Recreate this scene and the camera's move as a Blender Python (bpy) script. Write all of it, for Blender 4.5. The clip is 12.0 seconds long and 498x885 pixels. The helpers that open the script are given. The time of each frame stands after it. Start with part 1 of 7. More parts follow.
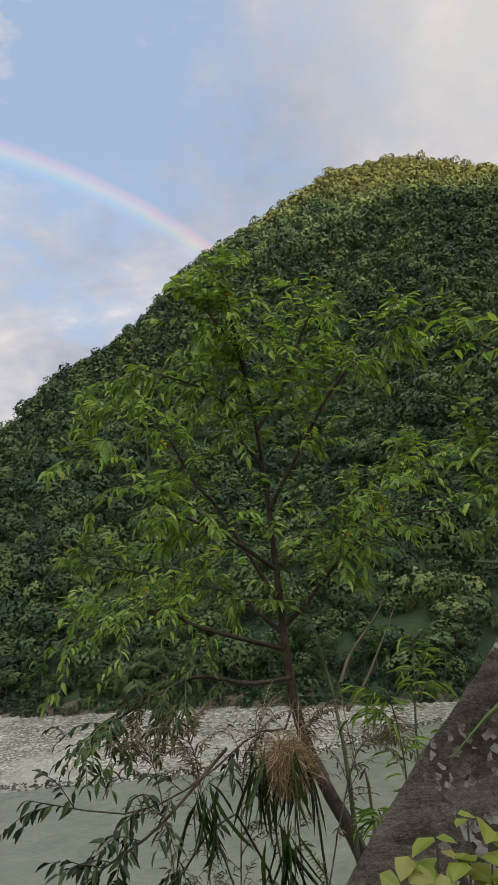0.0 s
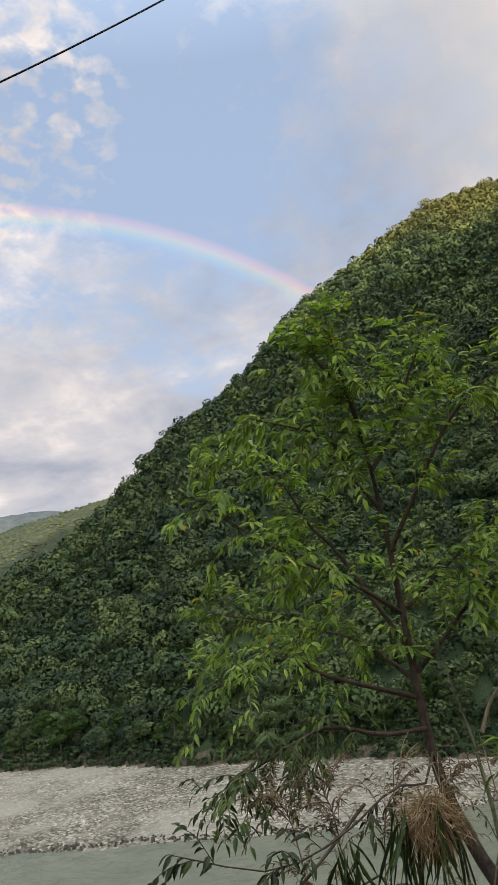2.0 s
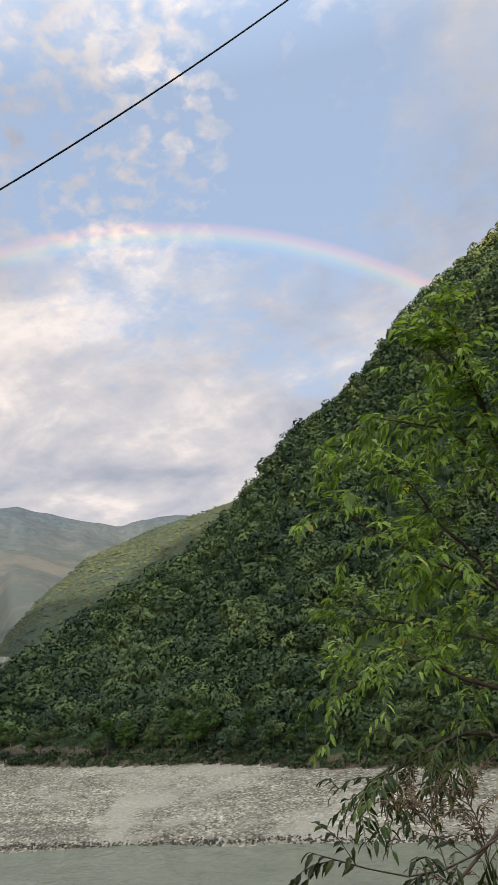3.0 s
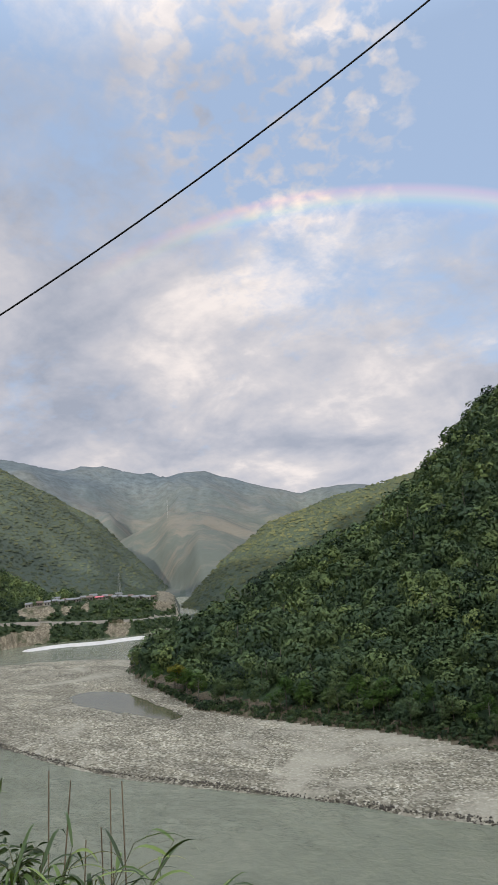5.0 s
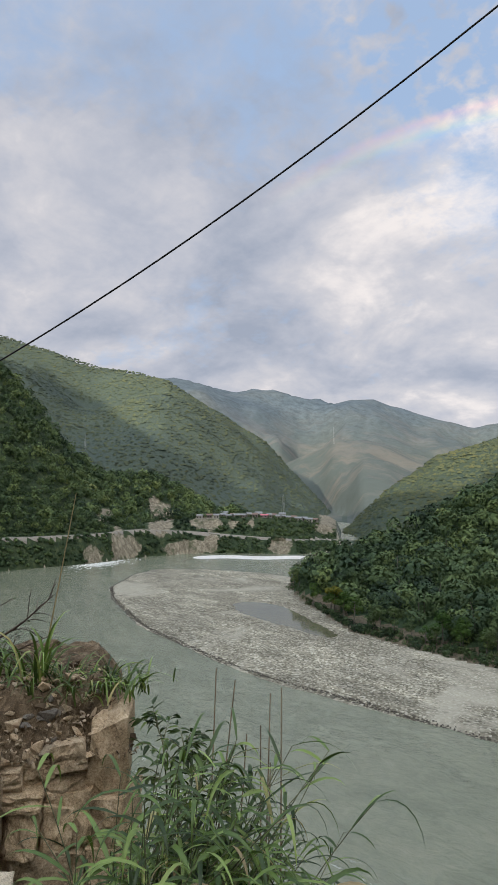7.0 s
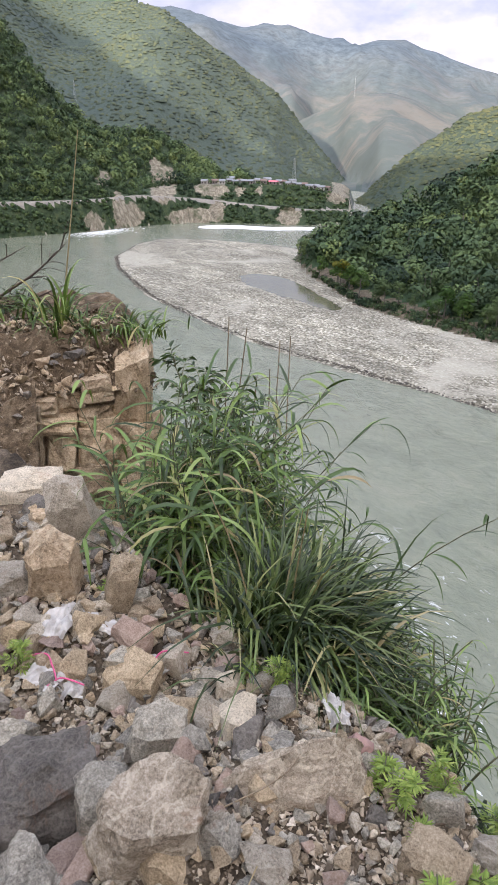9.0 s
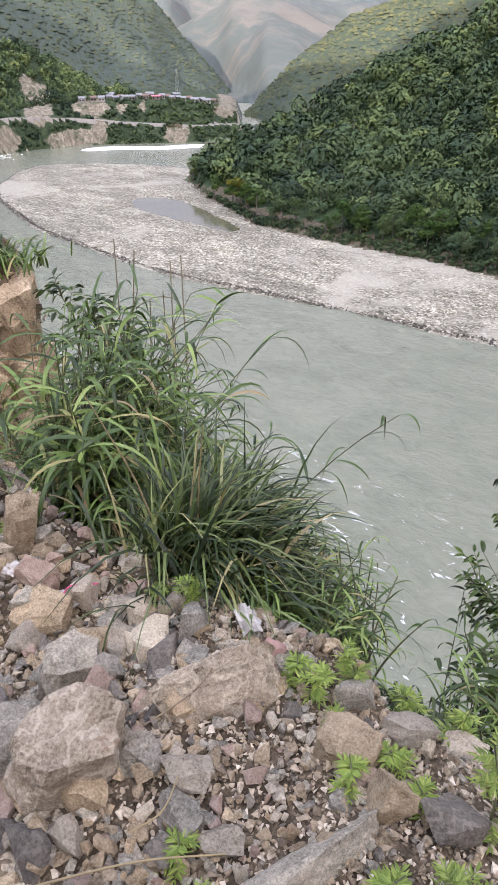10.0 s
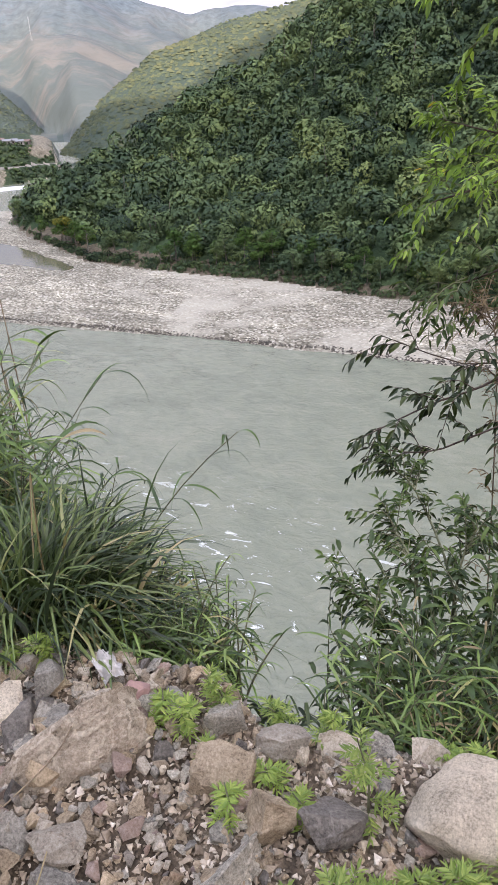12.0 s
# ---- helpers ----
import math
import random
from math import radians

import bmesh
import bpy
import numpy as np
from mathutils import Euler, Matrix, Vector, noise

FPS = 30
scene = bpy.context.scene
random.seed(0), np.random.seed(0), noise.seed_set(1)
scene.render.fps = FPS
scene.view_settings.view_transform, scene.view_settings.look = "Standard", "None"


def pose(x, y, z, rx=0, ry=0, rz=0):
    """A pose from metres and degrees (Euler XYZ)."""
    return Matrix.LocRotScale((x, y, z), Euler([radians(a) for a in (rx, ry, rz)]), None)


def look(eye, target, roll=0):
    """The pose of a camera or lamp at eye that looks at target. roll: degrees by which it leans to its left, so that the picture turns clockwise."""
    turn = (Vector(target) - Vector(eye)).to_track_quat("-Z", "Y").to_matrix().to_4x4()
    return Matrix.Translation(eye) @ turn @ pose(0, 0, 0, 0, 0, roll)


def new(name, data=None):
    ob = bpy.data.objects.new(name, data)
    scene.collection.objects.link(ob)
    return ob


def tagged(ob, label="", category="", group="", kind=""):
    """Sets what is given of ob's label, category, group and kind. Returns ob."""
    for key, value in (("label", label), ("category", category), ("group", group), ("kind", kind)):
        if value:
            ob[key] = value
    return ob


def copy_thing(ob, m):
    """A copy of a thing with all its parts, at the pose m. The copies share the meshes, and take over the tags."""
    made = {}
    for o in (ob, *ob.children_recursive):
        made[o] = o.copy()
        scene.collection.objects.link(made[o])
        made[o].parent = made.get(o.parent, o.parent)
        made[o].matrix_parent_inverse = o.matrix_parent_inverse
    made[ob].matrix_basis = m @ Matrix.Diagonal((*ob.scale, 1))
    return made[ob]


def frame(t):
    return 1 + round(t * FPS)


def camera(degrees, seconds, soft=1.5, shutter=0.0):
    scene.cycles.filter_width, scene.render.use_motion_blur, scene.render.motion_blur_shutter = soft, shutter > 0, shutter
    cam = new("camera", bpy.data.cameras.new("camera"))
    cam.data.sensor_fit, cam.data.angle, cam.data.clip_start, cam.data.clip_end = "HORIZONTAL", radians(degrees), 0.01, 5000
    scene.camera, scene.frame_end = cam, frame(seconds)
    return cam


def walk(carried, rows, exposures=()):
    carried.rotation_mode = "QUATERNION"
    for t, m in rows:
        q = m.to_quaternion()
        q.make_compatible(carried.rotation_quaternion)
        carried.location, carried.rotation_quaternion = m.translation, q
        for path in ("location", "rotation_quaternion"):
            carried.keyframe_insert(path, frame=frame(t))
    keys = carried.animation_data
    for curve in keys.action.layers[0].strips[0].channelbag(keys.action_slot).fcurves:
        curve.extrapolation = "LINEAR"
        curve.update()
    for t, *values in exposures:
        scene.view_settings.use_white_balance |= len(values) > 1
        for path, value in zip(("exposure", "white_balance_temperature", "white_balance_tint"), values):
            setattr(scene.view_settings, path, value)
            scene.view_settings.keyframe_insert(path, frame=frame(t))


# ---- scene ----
# ---- camera ----
cam = camera(40.8, 12.0, 1.1)
PATH = [
    (0.0, pose(-0.000, 0.000, -0.200, 94.00, 4.09, 0.29)),
    (0.5, pose(0.007, -0.010, -0.198, 95.22, 4.67, 1.57)),
    (1.0, pose(0.009, -0.007, -0.196, 95.58, 5.53, 4.51)),
    (1.5, pose(0.005, -0.012, -0.192, 97.48, 6.28, 7.06)),
    (2.0, pose(-0.001, -0.021, -0.184, 98.62, 6.94, 10.31)),
    (2.5, pose(-0.011, -0.030, -0.187, 99.39, 7.39, 15.62)),
    (3.0, pose(-0.016, -0.051, -0.186, 100.08, 7.50, 20.90)),
    (4.8, pose(-0.257, -0.092, -0.200, 98.87, 4.99, 34.34)),
    (5.0, pose(-0.257, -0.092, -0.199, 98.93, 4.34, 35.93)),
    (5.5, pose(-0.254, -0.100, -0.191, 98.66, 2.95, 40.70)),
    (6.0, pose(-0.243, -0.116, -0.180, 96.91, 1.36, 44.14)),
    (6.5, pose(-0.256, -0.111, -0.185, 95.54, 0.11, 46.56)),
    (7.0, pose(-0.279, -0.105, -0.191, 93.14, -0.30, 49.81)),
    (7.2, pose(-0.279, -0.104, -0.193, 91.15, -0.30, 51.36)),
    (8.8, pose(-0.259, -0.180, -0.294, 67.73, -1.00, 52.38)),
    (9.0, pose(-0.258, -0.170, -0.305, 65.63, -1.21, 50.50)),
    (9.5, pose(-0.251, -0.144, -0.327, 62.32, 0.12, 47.57)),
    (10.0, pose(-0.238, -0.108, -0.352, 59.54, 0.42, 41.45)),
    (10.5, pose(-0.215, -0.075, -0.374, 57.60, -0.28, 34.59)),
    (11.0, pose(-0.195, -0.053, -0.384, 57.31, -0.29, 30.30)),
    (11.5, pose(-0.189, -0.045, -0.386, 56.89, 0.35, 28.69)),
    (12.0, pose(-0.180, -0.051, -0.363, 61.50, 2.49, 27.15)),
]
EXPOSURES = [(0.0, 0.0, 6700, 12), (3.0, 0.06, 6850, 13), (5.5, 0.0, 6600, 12), (7.2, 0.0, 6450, 11), (8.8, 0.70, 6340, 20), (9.5, 0.82, 6340, 24), (10.5, 1.08, 6360, 27), (11.0, 1.16, 6360, 27), (11.6, 1.12, 6360, 27), (12.0, 0.86, 6360, 26)]
walk(cam, PATH, EXPOSURES)

# ---- world and sun ----
SUN_AZ, SUN_EL = 27.5, 13.5            # the light travels towards this bearing, from behind
ANTI = Vector((-math.sin(radians(SUN_AZ)) * math.cos(radians(SUN_EL)), math.cos(radians(SUN_AZ)) * math.cos(radians(SUN_EL)), -math.sin(radians(SUN_EL))))


class Nodes:
    """A small helper to wire node trees."""

    def __init__(self, tree):
        self.tree = tree
        tree.nodes.clear()

    def add(self, kind, inputs=None, **settings):
        node = self.tree.nodes.new("ShaderNode" + kind)
        for key, value in settings.items():
            setattr(node, key, value)
        for key, value in (inputs or {}).items():
            if isinstance(value, bpy.types.NodeSocket):
                self.tree.links.new(value, node.inputs[key])
            else:
                node.inputs[key].default_value = value
        return node

    def math(self, op, a, b=0.0, c=0.0):
        return self.add("Math", {0: a, 1: b, 2: c}, operation=op).outputs[0]

    def noise(self, vector, scale, detail=4.0, rough=0.55, distort=0.0):
        return self.add("TexNoise", {"Vector": vector, "Scale": scale, "Detail": detail, "Roughness": rough, "Distortion": distort}).outputs["Fac"]

    def ramp(self, fac, stops):
        node = self.add("ValToRGB", {"Fac": fac})
        ramp = node.color_ramp
        while len(ramp.elements) < len(stops):
            ramp.elements.new(0.5)
        for element, (place, colour) in zip(ramp.elements, stops):
            element.position = place
            element.color = (*colour, 1.0) if len(colour) == 3 else colour
        return node.outputs["Color"]

    def mix(self, fac, a, b, blend="MIX"):
        return self.add("MixRGB", {"Fac": fac, "Color1": a, "Color2": b}, blend_type=blend).outputs["Color"]


def build_world():
    world = bpy.data.worlds.new("sky")
    scene.world = world
    world.use_nodes = True
    n = Nodes(world.node_tree)
    way = n.add("TexCoord").outputs["Generated"]
    sky = n.add("TexSky", sky_type="NISHITA", sun_disc=False, sun_elevation=radians(SUN_EL), sun_rotation=radians(180.0 - SUN_AZ), altitude=400.0)
    blue = n.mix(0.75, n.add("VectorMath", {0: sky.outputs[0], 1: (0.1, 0.1, 0.1)}, operation="MULTIPLY").outputs[0], (0.47, 0.635, 0.905, 1))
    up = n.add("SeparateXYZ", {0: way}).outputs
    # clouds lie on a flat layer, so they crowd towards the horizon
    flat = n.math("ADD", n.math("MAXIMUM", up["Z"], 0.0), 0.38)
    layer = n.add("CombineXYZ", {0: n.math("DIVIDE", up["X"], flat), 1: n.math("DIVIDE", up["Y"], flat), 2: 0.3}).outputs[0]
    big = n.noise(layer, 1.5, 6.0, 0.55, 0.4)
    small = n.noise(layer, 6.5, 6.0, 0.6, 0.4)
    low = n.ramp(up["Z"], [(0.0, (1, 1, 1)), (0.33, (0.95, 0.95, 0.95)), (0.50, (0.48, 0.48, 0.48)), (0.80, (0.55, 0.55, 0.55))])
    cover = n.math("ADD", n.math("ADD", n.math("MULTIPLY", big, 0.85), n.math("MULTIPLY", small, 0.25)), n.math("MULTIPLY", low, 0.42))
    cover = n.math("ADD", cover, n.math("MULTIPLY", n.math("SUBTRACT", n.noise(layer, 17.0, 7.0, 0.65, 0.3), 0.5), 0.28))
    # a broad grey veil of rain cloud to the right of the arc
    veil = n.add("VectorMath", {0: way, 1: (0.52, 0.62, 0.58)}, operation="DOT_PRODUCT").outputs["Value"]
    veil = n.ramp(veil, [(0.85, (0, 0, 0)), (0.985, (1, 1, 1))])
    # an opening of clear blue above the spur, and a lit cloud bank up the valley
    clear = n.add("VectorMath", {0: way, 1: (-0.22, 0.83, 0.51)}, operation="DOT_PRODUCT").outputs["Value"]
    cover = n.math("SUBTRACT", cover, n.math("MULTIPLY", n.ramp(clear, [(0.90, (0, 0, 0)), (0.985, (1, 1, 1))]), 0.16))
    heap = n.add("VectorMath", {0: way, 1: (-0.505, 0.79, 0.347)}, operation="DOT_PRODUCT").outputs["Value"]
    heap = n.ramp(heap, [(0.970, (0, 0, 0)), (0.998, (1, 1, 1))])
    # a shoal of small cloudlets high over the arc
    shoal = n.add("VectorMath", {0: way, 1: (-0.412, 0.683, 0.606)}, operation="DOT_PRODUCT").outputs["Value"]
    shoal = n.ramp(shoal, [(0.975, (0, 0, 0)), (0.994, (1, 1, 1))])
    flock = n.ramp(n.noise(layer, 34.0, 3.0, 0.5, 0.3), [(0.42, (0, 0, 0)), (0.64, (1, 1, 1))])
    cover = n.math("ADD", cover, n.math("MULTIPLY", n.math("MULTIPLY", shoal, flock), 0.15))
    mask = n.ramp(cover, [(0.68, (0, 0, 0)), (0.86, (1, 1, 1))])
    shade = n.noise(layer, 2.6, 5.0, 0.52, 0.5)
    puff = n.noise(layer, 15.0, 7.0, 0.62, 0.3)
    shade = n.math("ADD", n.math("ADD", n.math("MULTIPLY", shade, 0.72), n.math("MULTIPLY", small, 0.24)), n.math("MULTIPLY", puff, 0.14))
    gloom = n.add("VectorMath", {0: way, 1: (-0.852, 0.434, 0.292)}, operation="DOT_PRODUCT").outputs["Value"]
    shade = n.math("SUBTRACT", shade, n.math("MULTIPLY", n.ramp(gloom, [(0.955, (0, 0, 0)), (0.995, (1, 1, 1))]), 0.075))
    shade = n.math("ADD", shade, n.math("MULTIPLY", heap, 0.07))
    cloud = n.ramp(shade, [(0.41, (0.38, 0.43, 0.53)), (0.52, (0.52, 0.55, 0.63)), (0.61, (0.66, 0.66, 0.70)), (0.70, (0.92, 0.87, 0.85))])
    colour = n.mix(mask, blue, cloud)
    colour = n.mix(n.math("MULTIPLY", veil, 0.85), colour, (0.73, 0.72, 0.705, 1))
    # the cloud brightens overhead and towards the low sun behind
    glow = n.add("VectorMath", {0: n.add("VectorMath", {0: way}, operation="NORMALIZE").outputs[0], 1: -ANTI}, operation="DOT_PRODUCT").outputs["Value"]
    glow = n.ramp(glow, [(0.0, (1.0, 1.0, 1.0)), (0.35, (1.55, 1.48, 1.36)), (1.0, (3.2, 2.9, 2.4))])
    colour = n.mix(1.0, colour, glow, "MULTIPLY")
    over = n.ramp(up["Z"], [(0.62, (1.0, 1.0, 1.0)), (0.80, (1.8, 1.76, 1.68)), (1.0, (2.9, 2.8, 2.6))])
    colour = n.mix(1.0, colour, over, "MULTIPLY")
    # the rainbow: a ring 42 degrees round the point opposite the sun
    toward = n.add("VectorMath", {0: n.add("VectorMath", {0: way}, operation="NORMALIZE").outputs[0], 1: ANTI}, operation="DOT_PRODUCT").outputs["Value"]
    ring = n.math("MULTIPLY", n.math("ARCCOSINE", toward), 57.29578)
    ring = n.math("DIVIDE", n.math("SUBTRACT", ring, 39.2), 3.8)
    bow = n.ramp(ring, [(0.0, (0.03, 0.03, 0.03)), (0.30, (0.03, 0.03, 0.05)), (0.44, (0.04, 0.08, 0.11)), (0.53, (0.09, 0.14, 0.06)),
                        (0.63, (0.22, 0.14, 0.04)), (0.76, (0.20, 0.04, 0.02)), (0.88, (0.0, 0.0, 0.0)), (1.0, (0.0, 0.0, 0.0))])
    fade = n.add("MapRange", {"Value": up["X"], "From Min": -0.70, "From Max": -0.50, "To Min": 0.0, "To Max": 0.95}, clamp=True).outputs[0]
    colour = n.mix(fade, colour, bow, "ADD")
    back = n.add("Background", {"Color": colour, "Strength": 0.95})
    n.add("OutputWorld", {"Surface": back.outputs[0]})


build_world()
sun = new("sun", bpy.data.lights.new("sun", "SUN"))
sun.data.energy, sun.data.angle, sun.data.color = 5.0, radians(0.6), (1.0, 0.89, 0.72)
sun.matrix_world = look((-ANTI.x * 900, -ANTI.y * 900, -ANTI.z * 900), (0, 0, 0))


# ---- materials ----
def material(name):
    m = bpy.data.materials.new(name)
    m.use_nodes = True
    return m, Nodes(m.node_tree)


def place(n):
    return n.add("NewGeometry").outputs["Position"]


def finish(n, colour, rough=0.9, bump=None, strength=0.4, distance=0.05, metal=0.0, spec=0.3):
    inputs = {"Base Color": colour, "Roughness": rough, "Metallic": metal, "Specular IOR Level": spec}
    if bump is not None:
        inputs["Normal"] = n.add("Bump", {"Height": bump, "Strength": strength, "Distance": distance}).outputs[0]
    shader = n.add("BsdfPrincipled", inputs)
    n.add("OutputMaterial", {"Surface": shader.outputs[0]})


def rock_material(name, dark, mid, light, scale=9.0, vein=0.0, per_object=0.25):
    """Broken stone: speckled grain, a few veins and rusty faces, each stone with its own tone."""
    m, n = material(name)
    here = place(n)
    coarse = n.noise(here, scale * 1.6, 10.0, 0.78, 0.3)
    fine = n.noise(here, scale * 18, 6.0, 0.8)
    fac = n.math("ADD", n.math("MULTIPLY", coarse, 0.42), n.math("MULTIPLY", fine, 0.58))
    colour = n.ramp(fac, [(0.37, tuple(c * 0.7 for c in dark)), (0.50, mid), (0.62, light)])
    if vein:
        wave = n.add("TexWave", {"Vector": here, "Scale": scale * 0.7, "Distortion": 12.0, "Detail": 5.0, "Detail Scale": 2.5}).outputs["Fac"]
        colour = n.mix(n.math("MULTIPLY", n.ramp(wave, [(0.86, (0, 0, 0)), (0.97, (1, 1, 1))]), vein), colour, (*[min(1, c * 1.6) for c in light], 1))
    stain = n.noise(here, scale * 0.8, 8.0, 0.75, 0.6)
    colour = n.mix(n.ramp(stain, [(0.58, (0, 0, 0)), (0.70, (0.6, 0.6, 0.6))]), colour, (0.30, 0.17, 0.10, 1))
    rand = n.math("FRACT", n.math("ADD", n.add("ObjectInfo").outputs["Random"], n.add("NewGeometry").outputs["Random Per Island"]))
    tone = n.ramp(rand, [(0.0, (0.40, 0.40, 0.41)), (0.3, (0.78, 0.77, 0.76)), (0.6, (1.05, 1.02, 0.98)), (0.8, (1.25, 1.18, 1.05)), (1.0, (1.65, 1.62, 1.54))])
    colour = n.mix(min(1.0, per_object * 2.2), colour, tone, "MULTIPLY")
    height = n.math("ADD", n.math("MULTIPLY", coarse, 0.7), n.math("MULTIPLY", fine, 0.20))
    finish(n, colour, 0.86, height, 1.0, 0.030)
    return m


def leaf_material(name, stops, back=0.35, rough=0.42):
    """Leaves: each island takes its own tint, with light passing through."""
    m, n = material(name)
    geo = n.add("NewGeometry").outputs
    colour = n.ramp(geo["Random Per Island"], stops)
    patch = n.noise(geo["Position"], 3.0, 3.0)
    colour = n.mix(0.5, colour, n.ramp(patch, [(0.3, (0.55, 0.55, 0.55)), (0.7, (1.25, 1.25, 1.1))]), "MULTIPLY")
    face = n.add("BsdfPrincipled", {"Base Color": colour, "Roughness": rough, "Specular IOR Level": 0.35})
    thin = n.add("BsdfTranslucent", {"Color": n.mix(1.0, colour, (1.25, 1.3, 0.6, 1), "MULTIPLY")})
    both = n.add("MixShader", {0: back, 1: face.outputs[0], 2: thin.outputs[0]})
    n.add("OutputMaterial", {"Surface": both.outputs[0]})
    return m


def crown_material(name, stops, patch_scale=0.02, leafy=0.9, extra=None, contrast=0.6, by_tree=0.34, leaf_tint=0.10):
    """Tree crowns seen from afar: tint by stand and by tree, fine leaf relief."""
    m, n = material(name)
    geo = n.add("NewGeometry").outputs
    here = geo["Position"]
    stand = n.noise(here, patch_scale, 4.0, 0.6)
    tree = n.add("Attribute", attribute_name="tone").outputs["Fac"]
    tint = n.math("ADD", n.math("MULTIPLY", geo["Random Per Island"], leaf_tint), n.math("ADD", n.math("MULTIPLY", stand, 1.0 - leaf_tint - by_tree), n.math("MULTIPLY", tree, by_tree)))
    colour = n.ramp(tint, stops)
    grain = n.noise(here, leafy, 5.0, 0.7)
    colour = n.mix(contrast, colour, n.ramp(grain, [(0.32, (0.50, 0.52, 0.50)), (0.68, (1.5, 1.46, 1.35))]), "MULTIPLY")
    if extra is not None:
        colour = extra(n, here, colour)
    finish(n, colour, 0.75, grain, 0.6, 0.5, spec=0.15)
    return m


def bark_material(name, dark, light, scale=30.0):
    m, n = material(name)
    here = n.add("TexCoord").outputs["Object"]
    long = n.add("Mapping", {"Vector": here, "Scale": (1.0, 1.0, 0.25)}).outputs[0]
    grain = n.noise(long, scale, 5.0, 0.65, 0.6)
    blot = n.noise(here, 6.0, 4.0)
    colour = n.mix(n.ramp(blot, [(0.45, (0, 0, 0)), (0.62, (1, 1, 1))]), n.ramp(grain, [(0.35, dark), (0.7, light)]), (*light, 1))
    finish(n, colour, 0.85, grain, 0.6, 0.01)
    return m


def water_material():
    m, n = material("river_water")
    here = place(n)
    stretch = n.add("Mapping", {"Vector": here, "Scale": (0.62, 1.0, 1.0), "Rotation": (0, 0, radians(-14))}).outputs[0]
    ripple = n.noise(stretch, 0.42, 7.0, 0.66, 1.3)
    chop = n.noise(stretch, 2.2, 4.0, 0.6, 0.6)
    swirl = n.noise(stretch, 0.07, 4.0, 0.6, 1.5)
    height = n.math("ADD", n.math("MULTIPLY", ripple, 0.7), n.math("MULTIPLY", chop, 0.22))
    colour = n.ramp(swirl, [(0.3, (0.160, 0.178, 0.124)), (0.55, (0.193, 0.208, 0.146)), (0.75, (0.225, 0.235, 0.170))])
    # light and dark reflections of the ripple faces, painted into the water colour
    colour = n.mix(0.30, colour, n.ramp(ripple, [(0.38, (0.70, 0.72, 0.70)), (0.52, (1.0, 1.0, 1.0)), (0.66, (1.28, 1.26, 1.26))]), "MULTIPLY")
    # broken white crests where the current runs fast under the bank
    y = n.add("SeparateXYZ", {0: here}).outputs["Y"]
    fast = n.ramp(n.math("DIVIDE", y, 120.0), [(0.30, (1, 1, 1)), (0.52, (0.75, 0.75, 0.75)), (0.72, (0, 0, 0))])
    crest = n.noise(n.add("Mapping", {"Vector": here, "Scale": (0.35, 0.9, 1.0)}).outputs[0], 0.62, 5.0, 0.7, 0.7)
    foam = n.math("MULTIPLY", n.ramp(crest, [(0.610, (0, 0, 0)), (0.650, (1, 1, 1))]), fast)
    colour = n.mix(foam, colour, (0.72, 0.75, 0.74, 1))
    bump = n.add("Bump", {"Height": height, "Strength": 0.8, "Distance": 0.55}).outputs[0]
    shader = n.add("BsdfPrincipled", {"Base Color": colour, "Roughness": n.math("ADD", 0.16, n.math("MULTIPLY", foam, 0.6)), "Normal": bump, "Specular IOR Level": 0.5})
    n.add("OutputMaterial", {"Surface": shader.outputs[0]})
    return m


def gravel_material():
    m, n = material("river_gravel")
    here = place(n)
    cells = n.add("TexVoronoi", {"Vector": here, "Scale": 1.7, "Randomness": 1.0})
    pebble = n.ramp(n.add("SeparateColor", {0: cells.outputs["Color"]}).outputs[0], [(0.0, (0.105, 0.098, 0.070)), (0.45, (0.245, 0.230, 0.178)), (0.8, (0.360, 0.342, 0.275)), (1.0, (0.56, 0.54, 0.46))])
    streak = n.noise(n.add("Mapping", {"Vector": here, "Scale": (0.35, 1.0, 1.0), "Rotation": (0, 0, radians(-12))}).outputs[0], 0.075, 6.0, 0.68, 1.2)
    colour = n.mix(0.75, pebble, n.ramp(streak, [(0.36, (0.50, 0.49, 0.47)), (0.52, (0.90, 0.89, 0.87)), (0.68, (1.45, 1.43, 1.38))]), "MULTIPLY")
    silt = n.noise(here, 0.022, 5.0, 0.6, 0.8)
    colour = n.mix(n.ramp(silt, [(0.54, (0, 0, 0)), (0.64, (0.75, 0.75, 0.75))]), colour, (0.39, 0.37, 0.30, 1))
    height = n.add("SeparateColor", {0: cells.outputs["Color"]}).outputs[1]
    finish(n, colour, 0.9, height, 0.5, 0.25)
    return m


def soil_material(name, dark, mid, light, scale):
    m, n = material(name)
    here = place(n)
    coarse = n.noise(here, scale, 6.0, 0.65, 0.4)
    fine = n.noise(here, scale * 9, 5.0, 0.7)
    colour = n.ramp(n.math("ADD", n.math("MULTIPLY", coarse, 0.6), n.math("MULTIPLY", fine, 0.4)), [(0.36, dark), (0.5, mid), (0.64, light)])
    finish(n, colour, 0.95, n.math("ADD", coarse, fine), 0.6, 0.3 / scale)
    return m


def plain_material(name, colour, rough=0.6, metal=0.0, wear=0.25, scale=20.0):
    m, n = material(name)
    here = n.add("TexCoord").outputs["Object"]
    grime = n.noise(here, scale, 5.0, 0.65)
    worn = n.mix(wear, (*colour, 1), n.ramp(grime, [(0.35, tuple(c * 0.45 for c in colour)), (0.65, tuple(min(1, c * 1.15) for c in colour))]))
    finish(n, worn, rough, grime, 0.15, 0.01, metal)
    return m


